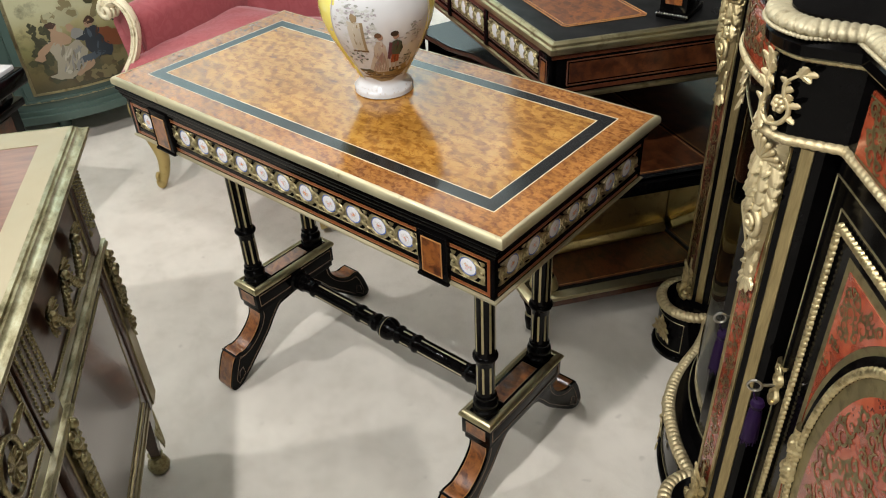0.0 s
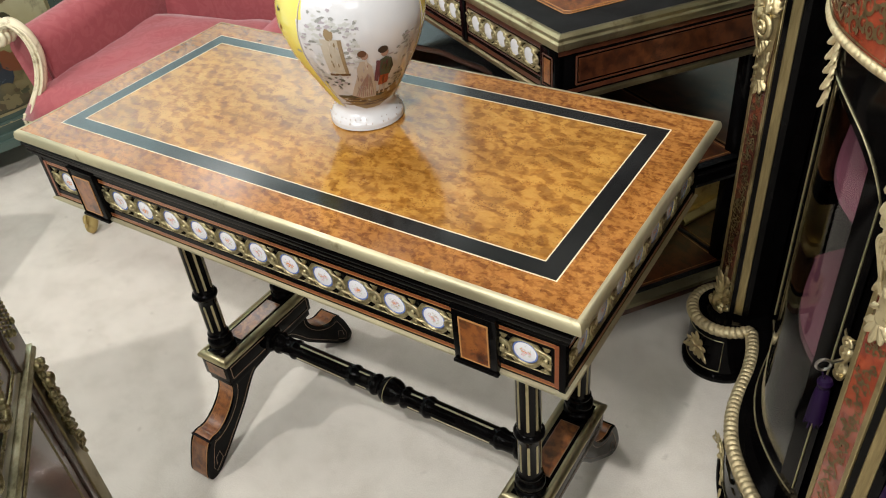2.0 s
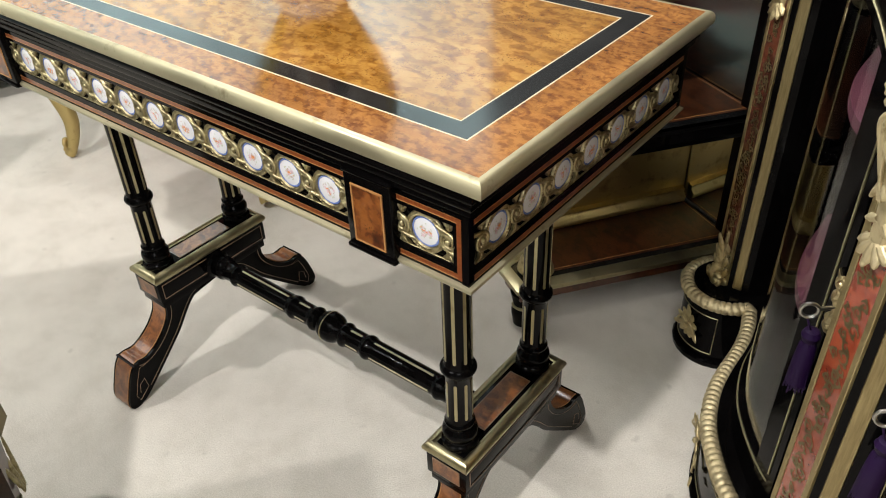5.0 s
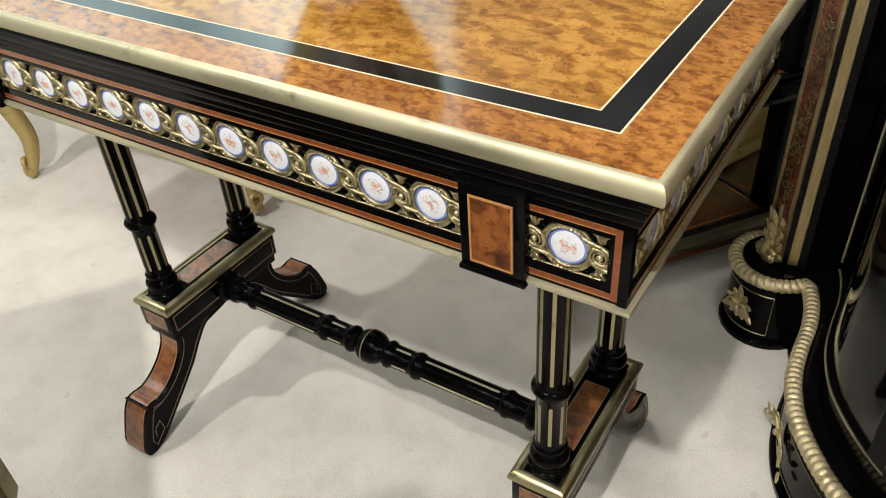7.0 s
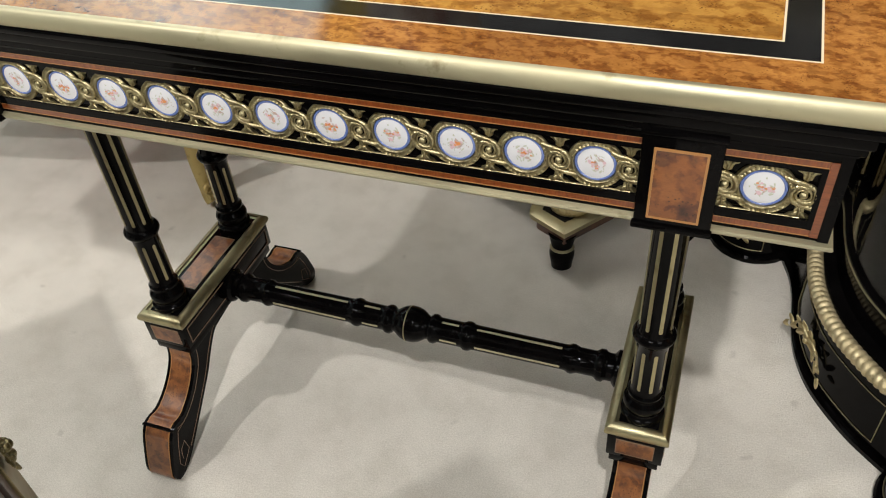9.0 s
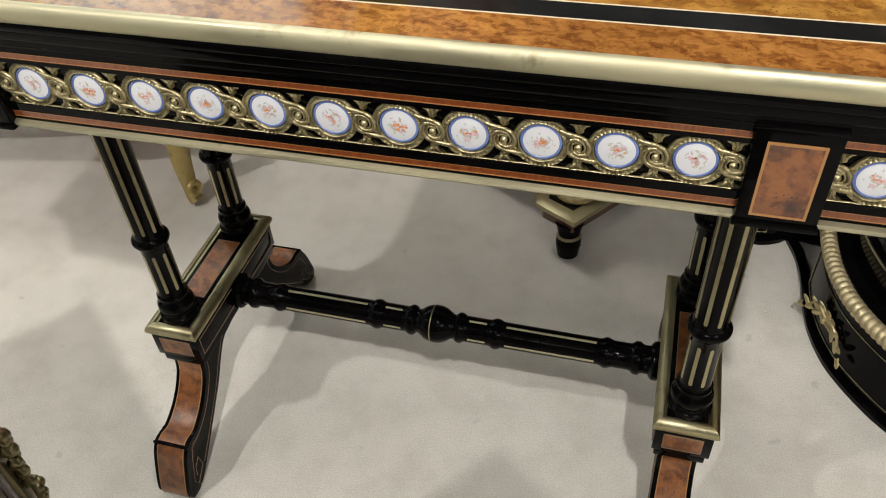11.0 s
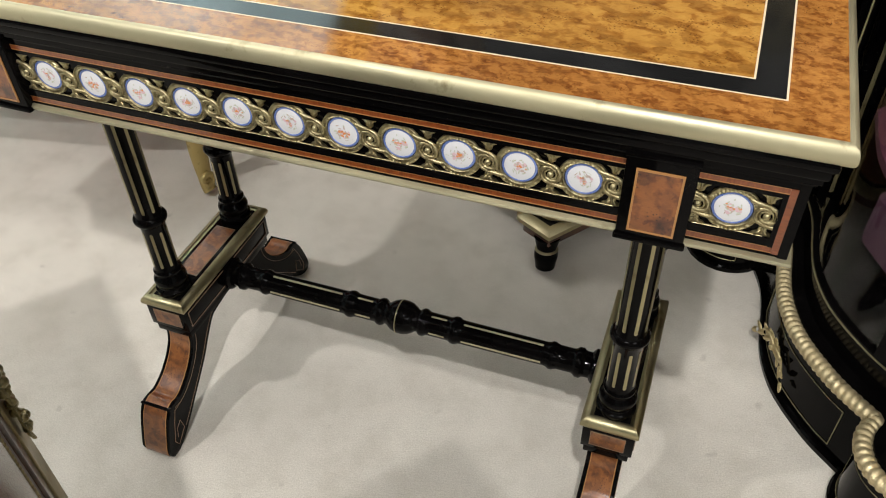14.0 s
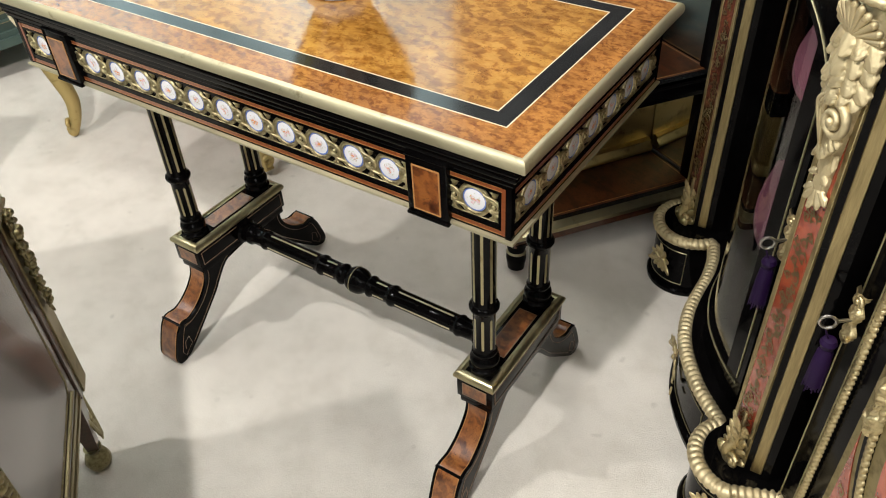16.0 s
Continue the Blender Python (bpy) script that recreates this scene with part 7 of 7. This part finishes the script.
def painted_commode():
    """Bow-fronted, blue-green, with a painted landscape on its face."""
    t = thing("painted_commode", COM, "blue-green bow-fronted commode painted with a landscape", "commode")
    R = 0.60

    def wall_strip(a0, a1, z0, z1, out, thick, bulge=0.03, n=30, k=10):
        bm = bmesh.new()
        g = []
        for i in range(n + 1):
            a = radians(a0 + (a1 - a0) * i / n)
            for face_r, side in ((0, 0), (1, 1)):
                row = []
                for j in range(k + 1):
                    z = z0 + (z1 - z0) * j / k
                    r = R + bulge * math.sin(math.pi * (z - 0.1) / 0.85) + (out if side == 0 else out - thick)
                    row.append(bm.verts.new((r * math.sin(a), -r * math.cos(a), z)))
                g.append(row)
        for i in range(n):
            f0, b0, f1, b1 = g[2 * i], g[2 * i + 1], g[2 * i + 2], g[2 * i + 3]
            for j in range(k):
                bm.faces.new((f0[j], f1[j], f1[j + 1], f0[j + 1]))
                bm.faces.new((b1[j], b0[j], b0[j + 1], b1[j + 1]))
            bm.faces.new((f0[k], f1[k], b1[k], b0[k]))
            bm.faces.new((f1[0], f0[0], b0[0], b1[0]))
        for i in (0, n):
            f, b = g[2 * i], g[2 * i + 1]
            for j in range(k):
                bm.faces.new((f[j], f[j + 1], b[j + 1], b[j]))
        return finish(bm)
    part("body", wall_strip(-88, 88, 0.12, 0.92, 0.0, 0.03), TEAL, t, "blue-green painted body")
    for zz, o, h in ((0.105, 0.030, 0.028), (0.133, 0.018, 0.016), (0.165, 0.008, 0.010), (0.90, 0.03, 0.03)):
        part("moulding", wall_strip(-88, 88, zz, zz + h, o, 0.03, 0.0 if zz < 0.2 else 0.02, 40, 3), TEAL, t)
    part("gilt_line", wall_strip(-88, 88, 0.178, 0.183, 0.006, 0.006, 0.03, 40, 1), BRASS_DULL, t)
    part("top", finish(prism(bmesh.new(), [(0.66 * math.sin(radians(a)), -0.66 * math.cos(radians(a))) for a in range(-90, 91, 6)], Matrix.Translation((0, 0, 0.93)), 0.025)), GREEN_MARBLE, t, "green marble top")
    part("base", finish(prism(bmesh.new(), [(0.60 * math.sin(radians(a)), -0.60 * math.cos(radians(a))) for a in range(-90, 91, 6)], Matrix.Translation((0, 0, 0.105)), 0.02)), TEAL, t)
    for c, w in ((-38, 26), (18, 22), (66, 16)):
        pan = part("painting", wall_strip(c - w, c + w, 0.215, 0.80, 0.003, 0.004, 0.03, 20, 14), LANDSCAPE, t, "landscape painted in browns and greens")
        for a0, a1, z0, z1 in ((c - w - 1.0, c + w + 1.0, 0.207, 0.215), (c - w - 1.0, c + w + 1.0, 0.80, 0.808), (c - w - 1.0, c - w, 0.215, 0.80), (c + w, c + w + 1.0, 0.215, 0.80)):
            part("gilt_frame", wall_strip(a0, a1, z0, z1, 0.006, 0.006, 0.03, 16, 8), BRASS_DULL, pan)
        for a0, a1, z0, z1 in ((c - w - 4.2, c + w + 4.2, 0.180, 0.188), (c - w - 4.2, c - w - 3.6, 0.188, 0.83), (c + w + 3.6, c + w + 4.2, 0.188, 0.83)):
            part("panel_moulding", wall_strip(a0, a1, z0, z1, 0.006, 0.006, 0.03, 16, 8), TEAL, pan)
        if c == 18:
            # the group in the scene, as plain patches of paint: middle angle, height, half width, half height, lean, paint
            rnd = random.Random(12)
            marks = []
            for cx, cz, rx, rz, count, mats, size in (
                    (-15, 0.36, 3.5, 0.07, 30, ("tree", "tree", "bush"), 1.5), (-16.5, 0.42, 1.2, 0.06, 12, ("tree",), 1.0), (-13.5, 0.43, 1.0, 0.06, 12, ("tree", "bush"), 1.0), (-10, 0.33, 3.0, 0.035, 18, ("bush", "tree", "sand"), 1.2),
                    (9, 0.46, 3.0, 0.07, 26, ("tree", "bush", "hill"), 1.6), (-6, 0.50, 2.0, 0.03, 10, ("hill", "sky"), 1.5), (3, 0.52, 3.0, 0.06, 22, ("hill", "bush", "hill"), 1.8), (-8, 0.47, 4.0, 0.04, 16, ("sky", "sky", "hill"), 2.2),
                    (-12, 0.26, 4.0, 0.02, 18, ("tree", "bush", "earth"), 1.5), (-2, 0.245, 8.0, 0.012, 26, ("sand", "earth", "sand"), 1.6), (9, 0.27, 4.0, 0.03, 18, ("earth", "bush", "sand"), 1.4), (13, 0.35, 2.5, 0.08, 18, ("tree", "bush"), 1.5)):
                for n_ in range(count):
                    marks.append((cx + rnd.gauss(0, 0.5) * rx, cz + rnd.gauss(0, 0.5) * rz, rnd.uniform(0.4, 1.0) * size, rnd.uniform(0.006, 0.013) * size ** 0.5, rnd.uniform(-0.5, 0.5), rnd.choice(mats)))
            group = ((-2.0, 0.245, 10.0, 0.016, 0.0, "sand"), (-6.0, 0.262, 3.2, 0.012, 0.0, "cream"), (4.0, 0.275, 5.0, 0.022, 0.0, "sand"),
                    (-4.2, 0.305, 3.4, 0.055, -2.0, "cream"), (-5.6, 0.330, 2.2, 0.040, 1.0, "cream"), (-5.0, 0.375, 2.1, 0.024, 0.5, "skin"), (-8.5, 0.350, 1.2, 0.020, -1.5, "skin"), (-10.0, 0.325, 1.2, 0.010, 0, "skin"),
                    (-5.8, 0.408, 0.95, 0.014, 0.0, "skin"), (-6.1, 0.416, 1.15, 0.010, 0.0, "brown"), (-2.4, 0.400, 0.8, 0.012, 0, "skin"), (-1.2, 0.380, 1.5, 0.016, 0, "grey"),
                    (2.6, 0.335, 2.6, 0.045, 1.4, "blue"), (2.2, 0.372, 2.0, 0.020, 0.5, "blue"), (0.2, 0.362, 1.8, 0.008, 0.0, "blue"), (0.4, 0.300, 2.8, 0.014, -1.5, "slate"), (-1.4, 0.272, 1.6, 0.020, -1.8, "skin"),
                    (1.6, 0.402, 0.9, 0.013, 0.0, "skin"), (2.0, 0.410, 1.2, 0.012, 0.0, "brown"), (7.6, 0.335, 3.0, 0.030, 2.0, "rust"), (5.4, 0.360, 1.8, 0.022, 1.5, "rust"))
            marks += [(-0.6 + 1.4 * (da - 1.6), 0.235 + (z - 0.235) * 1.18, w2 * 1.35, h2 * 1.18, lean * 1.4, mat) for da, z, w2, h2, lean, mat in group if mat != "sand"]
            # folds, lights and shadows in the clothes
            for n_ in range(26):
                marks.append((rnd.uniform(-10.5, -5.0), rnd.uniform(0.28, 0.36), rnd.uniform(0.25, 0.6), rnd.uniform(0.010, 0.024), rnd.uniform(-1.5, 0.2), rnd.choice(("grey", "cream", "fold", "light"))))
            for n_ in range(12):
                marks.append((rnd.uniform(-1.5, 2.5), rnd.uniform(0.31, 0.40), rnd.uniform(0.25, 0.6), rnd.uniform(0.008, 0.018), rnd.uniform(-1.0, 1.0), rnd.choice(("slate", "blue", "brown"))))
            marks += [(-11.0, 0.268, 1.7, 0.010, 0.0, "cream"), (-10.0, 0.276, 0.8, 0.007, 0.0, "light"), (6.2, 0.285, 2.0, 0.016, 0.6, "sand"), (8.2, 0.300, 0.9, 0.012, 0.0, "sand")]
            for k, (da, z, w2, h2, lean, mat) in enumerate(marks):
                name = "painted_scenery" if mat in ("tree", "bush", "sky", "hill", "earth", "sand") else "painted_figure"
                bm = bmesh.new()

                def on_panel(da_, z_):
                    a = radians(c + da_)
                    r = R + 0.03 * math.sin(math.pi * (z_ - 0.1) / 0.85) + 0.0034 + 0.000008 * k
                    return bm.verts.new((r * math.sin(a), -r * math.cos(a), z_))
                rings = []
                for f_ in (1.0, 0.66, 0.33):
                    rings.append([on_panel(da + f_ * (w2 * math.cos(math.tau * i / 16) * (1 + 0.2 * math.sin(3 * math.tau * i / 16 + k)) - lean * math.sin(math.tau * i / 16)), z + f_ * h2 * math.sin(math.tau * i / 16) * (1 + 0.16 * math.sin(5 * math.tau * i / 16 + 2 * k))) for i in range(16)])
                for a_, b_ in zip(rings, rings[1:]):
                    for i in range(16):
                        bm.faces.new((a_[i], a_[(i + 1) % 16], b_[(i + 1) % 16], b_[i]))
                bm.faces.new(rings[-1])
                part(name, finish(bm), COM_PAINT[mat], pan)
    for a in (-62, 0, 62):
        bm = lathe(bmesh.new(), [(0.016, 0.0), (0.020, 0.01), (0.026, 0.06), (0.034, 0.108)], 16, Matrix.Translation((0.50 * math.sin(radians(a)), -0.50 * math.cos(radians(a)), 0)))
        part("foot", finish(bm), TEAL, t)
    return t


LANDSCAPE = painted_material()
COM_PAINT = {k: paint_material("scene_" + k, c, 0.35, 0.35) for k, c in {
    "cream": (0.34, 0.31, 0.23), "blue": (0.022, 0.030, 0.040), "rust": (0.17, 0.055, 0.022), "sand": (0.17, 0.14, 0.065), "skin": (0.36, 0.24, 0.15),
    "tree": (0.045, 0.046, 0.024), "brown": (0.05, 0.025, 0.015), "grey": (0.24, 0.24, 0.22), "slate": (0.06, 0.08, 0.10), "bush": (0.060, 0.062, 0.030), "sky": (0.34, 0.33, 0.20), "hill": (0.20, 0.17, 0.085), "earth": (0.075, 0.055, 0.025), "fold": (0.20, 0.18, 0.13), "light": (0.46, 0.43, 0.34)}.items()}
painted_commode()


# ---- the gilt-mounted mahogany cabinet ----
LCW = 0.84
LCB = axes((0.024, -0.628), (-0.776, 0.631))
DARK_PANEL = plain_wood("dark_polished_panel", (0.020, 0.010, 0.009), (0.060, 0.036, 0.030), 6, 0.20, 0.5)


def streaked_brass():
    """Brass gone green and cream in streaks along the moulding."""
    m = gilt("streaked_brass", (0.40, 0.36, 0.23), 0.45, 0.4, 24, 1.0, 0.06)
    streak = noise_tex(m, coords(m, (0.45, 1, 1)), 60, 5, 0.65)
    col = ramp(m, streak, [(0.32, (0.13, 0.11, 0.055)), (0.46, (0.32, 0.285, 0.17)), (0.58, (0.44, 0.405, 0.27)), (0.72, (0.55, 0.53, 0.38))])
    link(m, col, base_of(m).inputs["Base Color"])
    return m


STREAKED = streaked_brass()


def husk_panel(parent, x0, x1, y, z0, z1):
    """A sunk upright panel with rows of beads ending in drops."""
    p = part("husk_panel", one_box(x0, x1, y, y + 0.006, z0, z1, 0.001, 1), MAHOGANY, parent, "dark mahogany panel with bronze husks")
    for k in range(4):
        x = x0 + (x1 - x0) * (k + 0.5) / 4
        bm = bmesh.new()
        top, foot = z1 - 0.006, z0 + 0.046 + 0.010 * (k % 2)
        n = int((top - foot) / 0.0068)
        for i in range(n):
            q = i / n
            ball(bm, (x, y - 0.001, top - (top - foot) * q), 0.0034 * (1 - 0.3 * q), 8, (1.0, 0.9, 0.85))
        ball(bm, (x, y - 0.001, foot - 0.004), 0.0046, 8, (0.9, 0.9, 1.5))
        part("husk", finish(bm), BRONZE, p)
    return p


def flower_drop(bm, x, y, z0, z1, seed):
    """A hanging bunch of blossoms, berries and leaves."""
    rnd = random.Random(seed)
    z = z1
    while z > z0 + 0.012:
        q = (z1 - z) / (z1 - z0)
        wide = 0.012 * (1 - 0.55 * q)
        for k in range(3):
            ball(bm, (x + rnd.uniform(-wide, wide), y - rnd.uniform(0.003, 0.010), z + rnd.uniform(-0.005, 0.005)), rnd.uniform(0.0045, 0.0095) * (1 - 0.35 * q), 10)
        for side in (-1, 1):
            acanthus(bm, leaf_at(x + side * wide * 0.5, y - 0.004, z, 180 - side * rnd.uniform(30, 75), 4), 0.020 * (1 - 0.3 * q), 0.013, 0.2, 3, 0.22)
        z -= 0.015
    acanthus(bm, leaf_at(x, y - 0.003, z0 + 0.018, 180, 4), 0.024, 0.012, 0.15, 3, 0.22)
    return finish(bm)


def mounted_cabinet():
    t = thing("mahogany_cabinet", LCB, "mahogany cabinet with brass-edged top and gilt bronze mounts", "cabinet")
    hx, dep, z = LCW / 2, 0.50, 0.778
    cy = dep / 2
    part("top_board", one_box(-hx + 0.03, hx - 0.03, 0.03, dep - 0.03, z - 0.030, z - 0.004), MAHOGANY, t)
    part("top_field", one_box(-hx + 0.190, hx - 0.190, 0.150, dep - 0.150, z - 0.005, z - 0.0005), GREEN_MARBLE, t, "green inset panel")
    part("top_veneer", band(bmesh.new(), hx - 0.190, cy - 0.150, hx - 0.085, cy - 0.066, z - 0.005, z, 0, cy), MAHOGANY_RED, t, "polished brown mahogany border", False)
    part("brass_border", band(bmesh.new(), hx - 0.085, cy - 0.066, hx - 0.030, cy - 0.028, z - 0.005, z + 0.001, 0, cy), BRASS_OLD, t, "broad pale brass border", False)
    edge = [(0.0, z - 0.034), (0.0, z + 0.001), (0.006, z), (0.0065, z - 0.005), (0.010, z - 0.005), (0.013, z - 0.010), (0.018, z - 0.013), (0.024, z - 0.014), (0.0245, z - 0.019), (0.020, z - 0.024), (0.018, z - 0.032), (0.012, z - 0.034)]
    part("brass_edge", finish(moulding(bmesh.new(), rect(hx - 0.030, cy - 0.028, 0, cy), edge, True)), STREAKED, t, "stepped brass edge streaked with verdigris")
    # frieze: a long framed bay, husk panels beside it, then the middle bay
    bx, by, zf = hx - 0.068, 0.030, 0.574
    fr = part("frieze", one_box(-bx, bx, by, dep - by, zf, z - 0.028, 0.001, 1), MAHOGANY, t, "mahogany frieze")
    husk_panel(fr, bx - 0.058, bx - 0.003, by - 0.004, zf + 0.004, z - 0.032)
    husk_panel(fr, -0.138, -0.064, by - 0.008, zf - 0.006, z - 0.032)
    part("break", one_box(-bx, -0.144, by - 0.006, by + 0.002, zf - 0.006, z - 0.030, 0.001, 1), MAHOGANY, fr)
    for x0, x1, y in ((-0.048, 0.272, by), (-0.330, -0.156, by - 0.006)):
        bead = bmesh.new()
        z0, z1 = zf + 0.026, z - 0.052
        pts = [(x0, z0), (x1, z0), (x1, z1), (x0, z1)]
        for i in range(4):
            a, b = pts[i], pts[(i + 1) % 4]
            gadroon_upright(bead, [(a[0] + (b[0] - a[0]) * j / 12, y - 0.001, a[1] + (b[1] - a[1]) * j / 12) for j in range(13)], 0.0036, 0.0062)
        p = part("frieze_frame", bead, BRONZE, fr, "thin beaded bronze frame")
        xm, w = (x0 + x1) / 2, x1 - x0
        bm = bmesh.new()
        if w > 0.2:
            # three shells joined by drooping garlands
            for k in (-1, 0, 1):
                xs, zs = xm + k * w * 0.30, z0 + 0.072
                for i in range(-4, 5):
                    acanthus(bm, leaf_at(xs, y - 0.002, zs, 22 * i, 8), 0.034 - 0.0016 * abs(i), 0.012, 0.30, 2, 0.3)
                ball(bm, (xs, y - 0.010, zs), 0.0085, 10)
                for i in range(4):
                    acanthus(bm, leaf_at(xs, y - 0.003, zs - 0.008 * i, 180 + (-1) ** i * 30, 6), 0.026 - 0.003 * i, 0.013, 0.2, 3, 0.25)
            for k in (-1, 1):
                line = spline([(xm + k * w * 0.04, y - 0.008, z0 + 0.062), (xm + k * w * 0.15, y - 0.011, z0 + 0.022), (xm + k * w * 0.27, y - 0.008, z0 + 0.064)], 9)
                for i, q in enumerate(line):
                    ball(bm, q, 0.0052 + 0.0030 * math.sin(math.pi * i / (len(line) - 1)), 8)
                    acanthus(bm, leaf_at(q.x, q.y + 0.002, q.z, 137 * i, 10), 0.013, 0.009, 0.2, 2, 0.25)
            part("swag_mount", finish(bm), BRONZE, p, "bronze shells and flower garlands")
        else:
            zm = (z0 + z1) / 2
            tube(bm, [(xm + 0.034 * math.cos(math.tau * i / 40), y - 0.004, zm + 0.034 * math.sin(math.tau * i / 40)) for i in range(40)], 0.0042, 8, True)
            for i in range(8):
                acanthus(bm, leaf_at(xm, y - 0.003, zm, 45 * i, 6), 0.026, 0.016, 0.15, 3, 0.25)
            for s in (-1, 1):
                for k in (-1, 1):
                    acanthus(bm, leaf_at(xm + s * 0.036, y - 0.003, zm + k * 0.016, s * (90 - k * 25), 4), 0.040, 0.018, 0.15, 4, 0.22)
            part("medallion", finish(bm), BRONZE, p, "round bronze medallion with leaves")
    # ledge under the frieze, broken forward at the middle
    ledge = [(-bx - 0.004, dep - by), (-bx - 0.004, by - 0.012), (-0.056, by - 0.012), (-0.056, by - 0.004), (bx + 0.004, by - 0.004), (bx + 0.004, dep - by)]
    prof = [(-0.02, 0.552), (0.000, 0.552), (0.001, 0.556), (0.005, 0.558), (0.0055, 0.563), (0.003, 0.566), (0.0035, 0.571), (-0.02, 0.573)]
    part("brass_ledge", finish(moulding(bmesh.new(), ledge, prof)), STREAKED, t, "streaked brass ledge")
    # lower body with framed doors
    low = 0.190
    part("body", one_box(-bx + 0.004, bx - 0.004, by + 0.012, dep - by, low, 0.552), MAHOGANY, t)
    rail = [(-0.01, low), (0.003, low), (0.004, low + 0.010), (0.0015, low + 0.013), (0.003, low + 0.017), (0.003, low + 0.026), (-0.01, low + 0.028)]
    part("base_rail", finish(moulding(bmesh.new(), [(-bx, dep - by), (-bx, by + 0.004), (bx, by + 0.004), (bx, dep - by)], rail)), BRASS_OLIVE, t, "brass base rail")
    for x0, x1 in ((-0.056, bx - 0.062), (-bx + 0.056, -0.140)):
        d = part("door", one_box(x0, x1, by + 0.002, by + 0.018, low + 0.030, 0.550, 0.001, 1), MAHOGANY, t, "mahogany framed door")
        a, b, c0, c1, k = x0 + 0.018, x1 - 0.030, low + 0.070, 0.532, 0.014
        pts = [(a, c0 + k), (a + k, c0), (b - k, c0), (b, c0 + k), (b, c1), (a, c1)]
        bm = bmesh.new()
        for i in range(6):
            p0, p1 = pts[i], pts[(i + 1) % 6]
            gadroon_upright(bm, [(p0[0] + (p1[0] - p0[0]) * j / 20, by, p0[1] + (p1[1] - p0[1]) * j / 20) for j in range(21)], 0.0036, 0.0066)
        part("door_moulding", bm, BRONZE, d, "thin dark bronze moulding")
        bm = bmesh.new()
        prism(bm, pts, FRONT @ Matrix.Translation((0, 0, -by - 0.0005)), 0.002)
        part("door_panel", finish(bm), DARK_PANEL, d, "polished dark door panel")
        tube_line = bmesh.new()
        tube(tube_line, [(a - 0.008, by + 0.001, c0 - 0.022), (b + 0.010, by + 0.001, c0 - 0.022)], 0.0040, 8)
        part("door_rail", tube_line, BRASS_OLIVE, d, "brass rail under the panel")
    for x, yy, fx in ((bx - 0.030, by + 0.012, bx - 0.046), (-0.102, by + 0.006, -0.102), (bx - 0.030, dep - by - 0.03, bx - 0.046), (-bx + 0.030, dep - by - 0.03, -bx + 0.046)):
        post = part("corner_post", one_box(x - 0.028, x + 0.028, yy - 0.014, yy + 0.030, low, 0.552, 0.003), MAHOGANY, t, "mahogany post with brass facing")
        part("post_facing", one_box(x - 0.012, x + 0.028, yy - 0.0170, yy - 0.013, low + 0.002, 0.548, 0.001, 1), BRASS_OLIVE, post, "plain olive brass facing")
        part("flower_drop", flower_drop(bmesh.new(), x + 0.010, yy - 0.017, 0.366, 0.552, int(100 * x) + 40), BRONZE, post, "cast bronze drop of flowers")
        # tapering leg with its mount
        bm = bmesh.new()
        prof = [(0.013, 0.050), (0.015, 0.075), (0.021, 0.130), (0.026, low)]
        lathe(bm, prof, 4, Matrix.Translation((fx, yy + 0.012, 0)) @ Matrix.Rotation(radians(45), 4, "Z"))
        leg = part("leg", finish(bm), MAHOGANY, post, "dark tapering leg")
        bm = bmesh.new()
        for k in range(-1, 2):
            acanthus(bm, leaf_at(fx + 0.014 + 0.004 * k, yy - 0.006, 0.070, 12 * k, -6), 0.115 - 0.02 * abs(k), 0.014, 0.02, 6, 0.2)
        part("foot_mount", finish(bm), BRONZE, leg, "slender bronze leaf mount")
        bm = lathe(bmesh.new(), [(0.008, 0.0), (0.019, 0.007), (0.0235, 0.022), (0.019, 0.037), (0.010, 0.044), (0.014, 0.052), (0.016, 0.056)], 20, Matrix.Translation((fx, yy + 0.014, 0)))
        part("ball_foot", finish(bm), BRONZE, leg, "bronze ball foot")
    return t


mounted_cabinet()


# ---- the ebonised cabinet beyond it ----
def ebony_cabinet():
    m = axes((-1.387 - 0.87 * 0.36, -0.018 - 0.49 * 0.36), (0.87, 0.49))
    t = thing("ebonised_cabinet", m, "low ebonised cabinet with a white marble top and burr panels", "cabinet")
    part("body", one_box(-0.31, 0.31, -0.40, -0.03, 0.05, 0.44, 0.003), EBONY, t)
    part("top_moulding", one_box(-0.36, 0.36, -0.44, 0.0, 0.44, 0.49, 0.010, 3), EBONY, t, "black moulded top")
    part("marble", one_box(-0.34, 0.34, -0.42, -0.02, 0.488, 0.502, 0.003), PORCELAIN, t, "white marble slab")
    part("side_panel", one_box(0.306, 0.313, -0.36, -0.07, 0.10, 0.36, 0.001, 1), BURR_DARK, t, "dark burr panel")
    part("front_panel", one_box(-0.27, 0.27, -0.034, -0.027, 0.10, 0.36, 0.001, 1), BURR_DARK, t, "dark burr panel")
    part("waist_moulding", one_box(-0.33, 0.33, -0.42, -0.012, 0.375, 0.400, 0.005), EBONY, t)
    part("plinth", one_box(-0.33, 0.33, -0.42, -0.008, 0.0, 0.06, 0.004), EBONY, t)
    return t


ebony_cabinet()
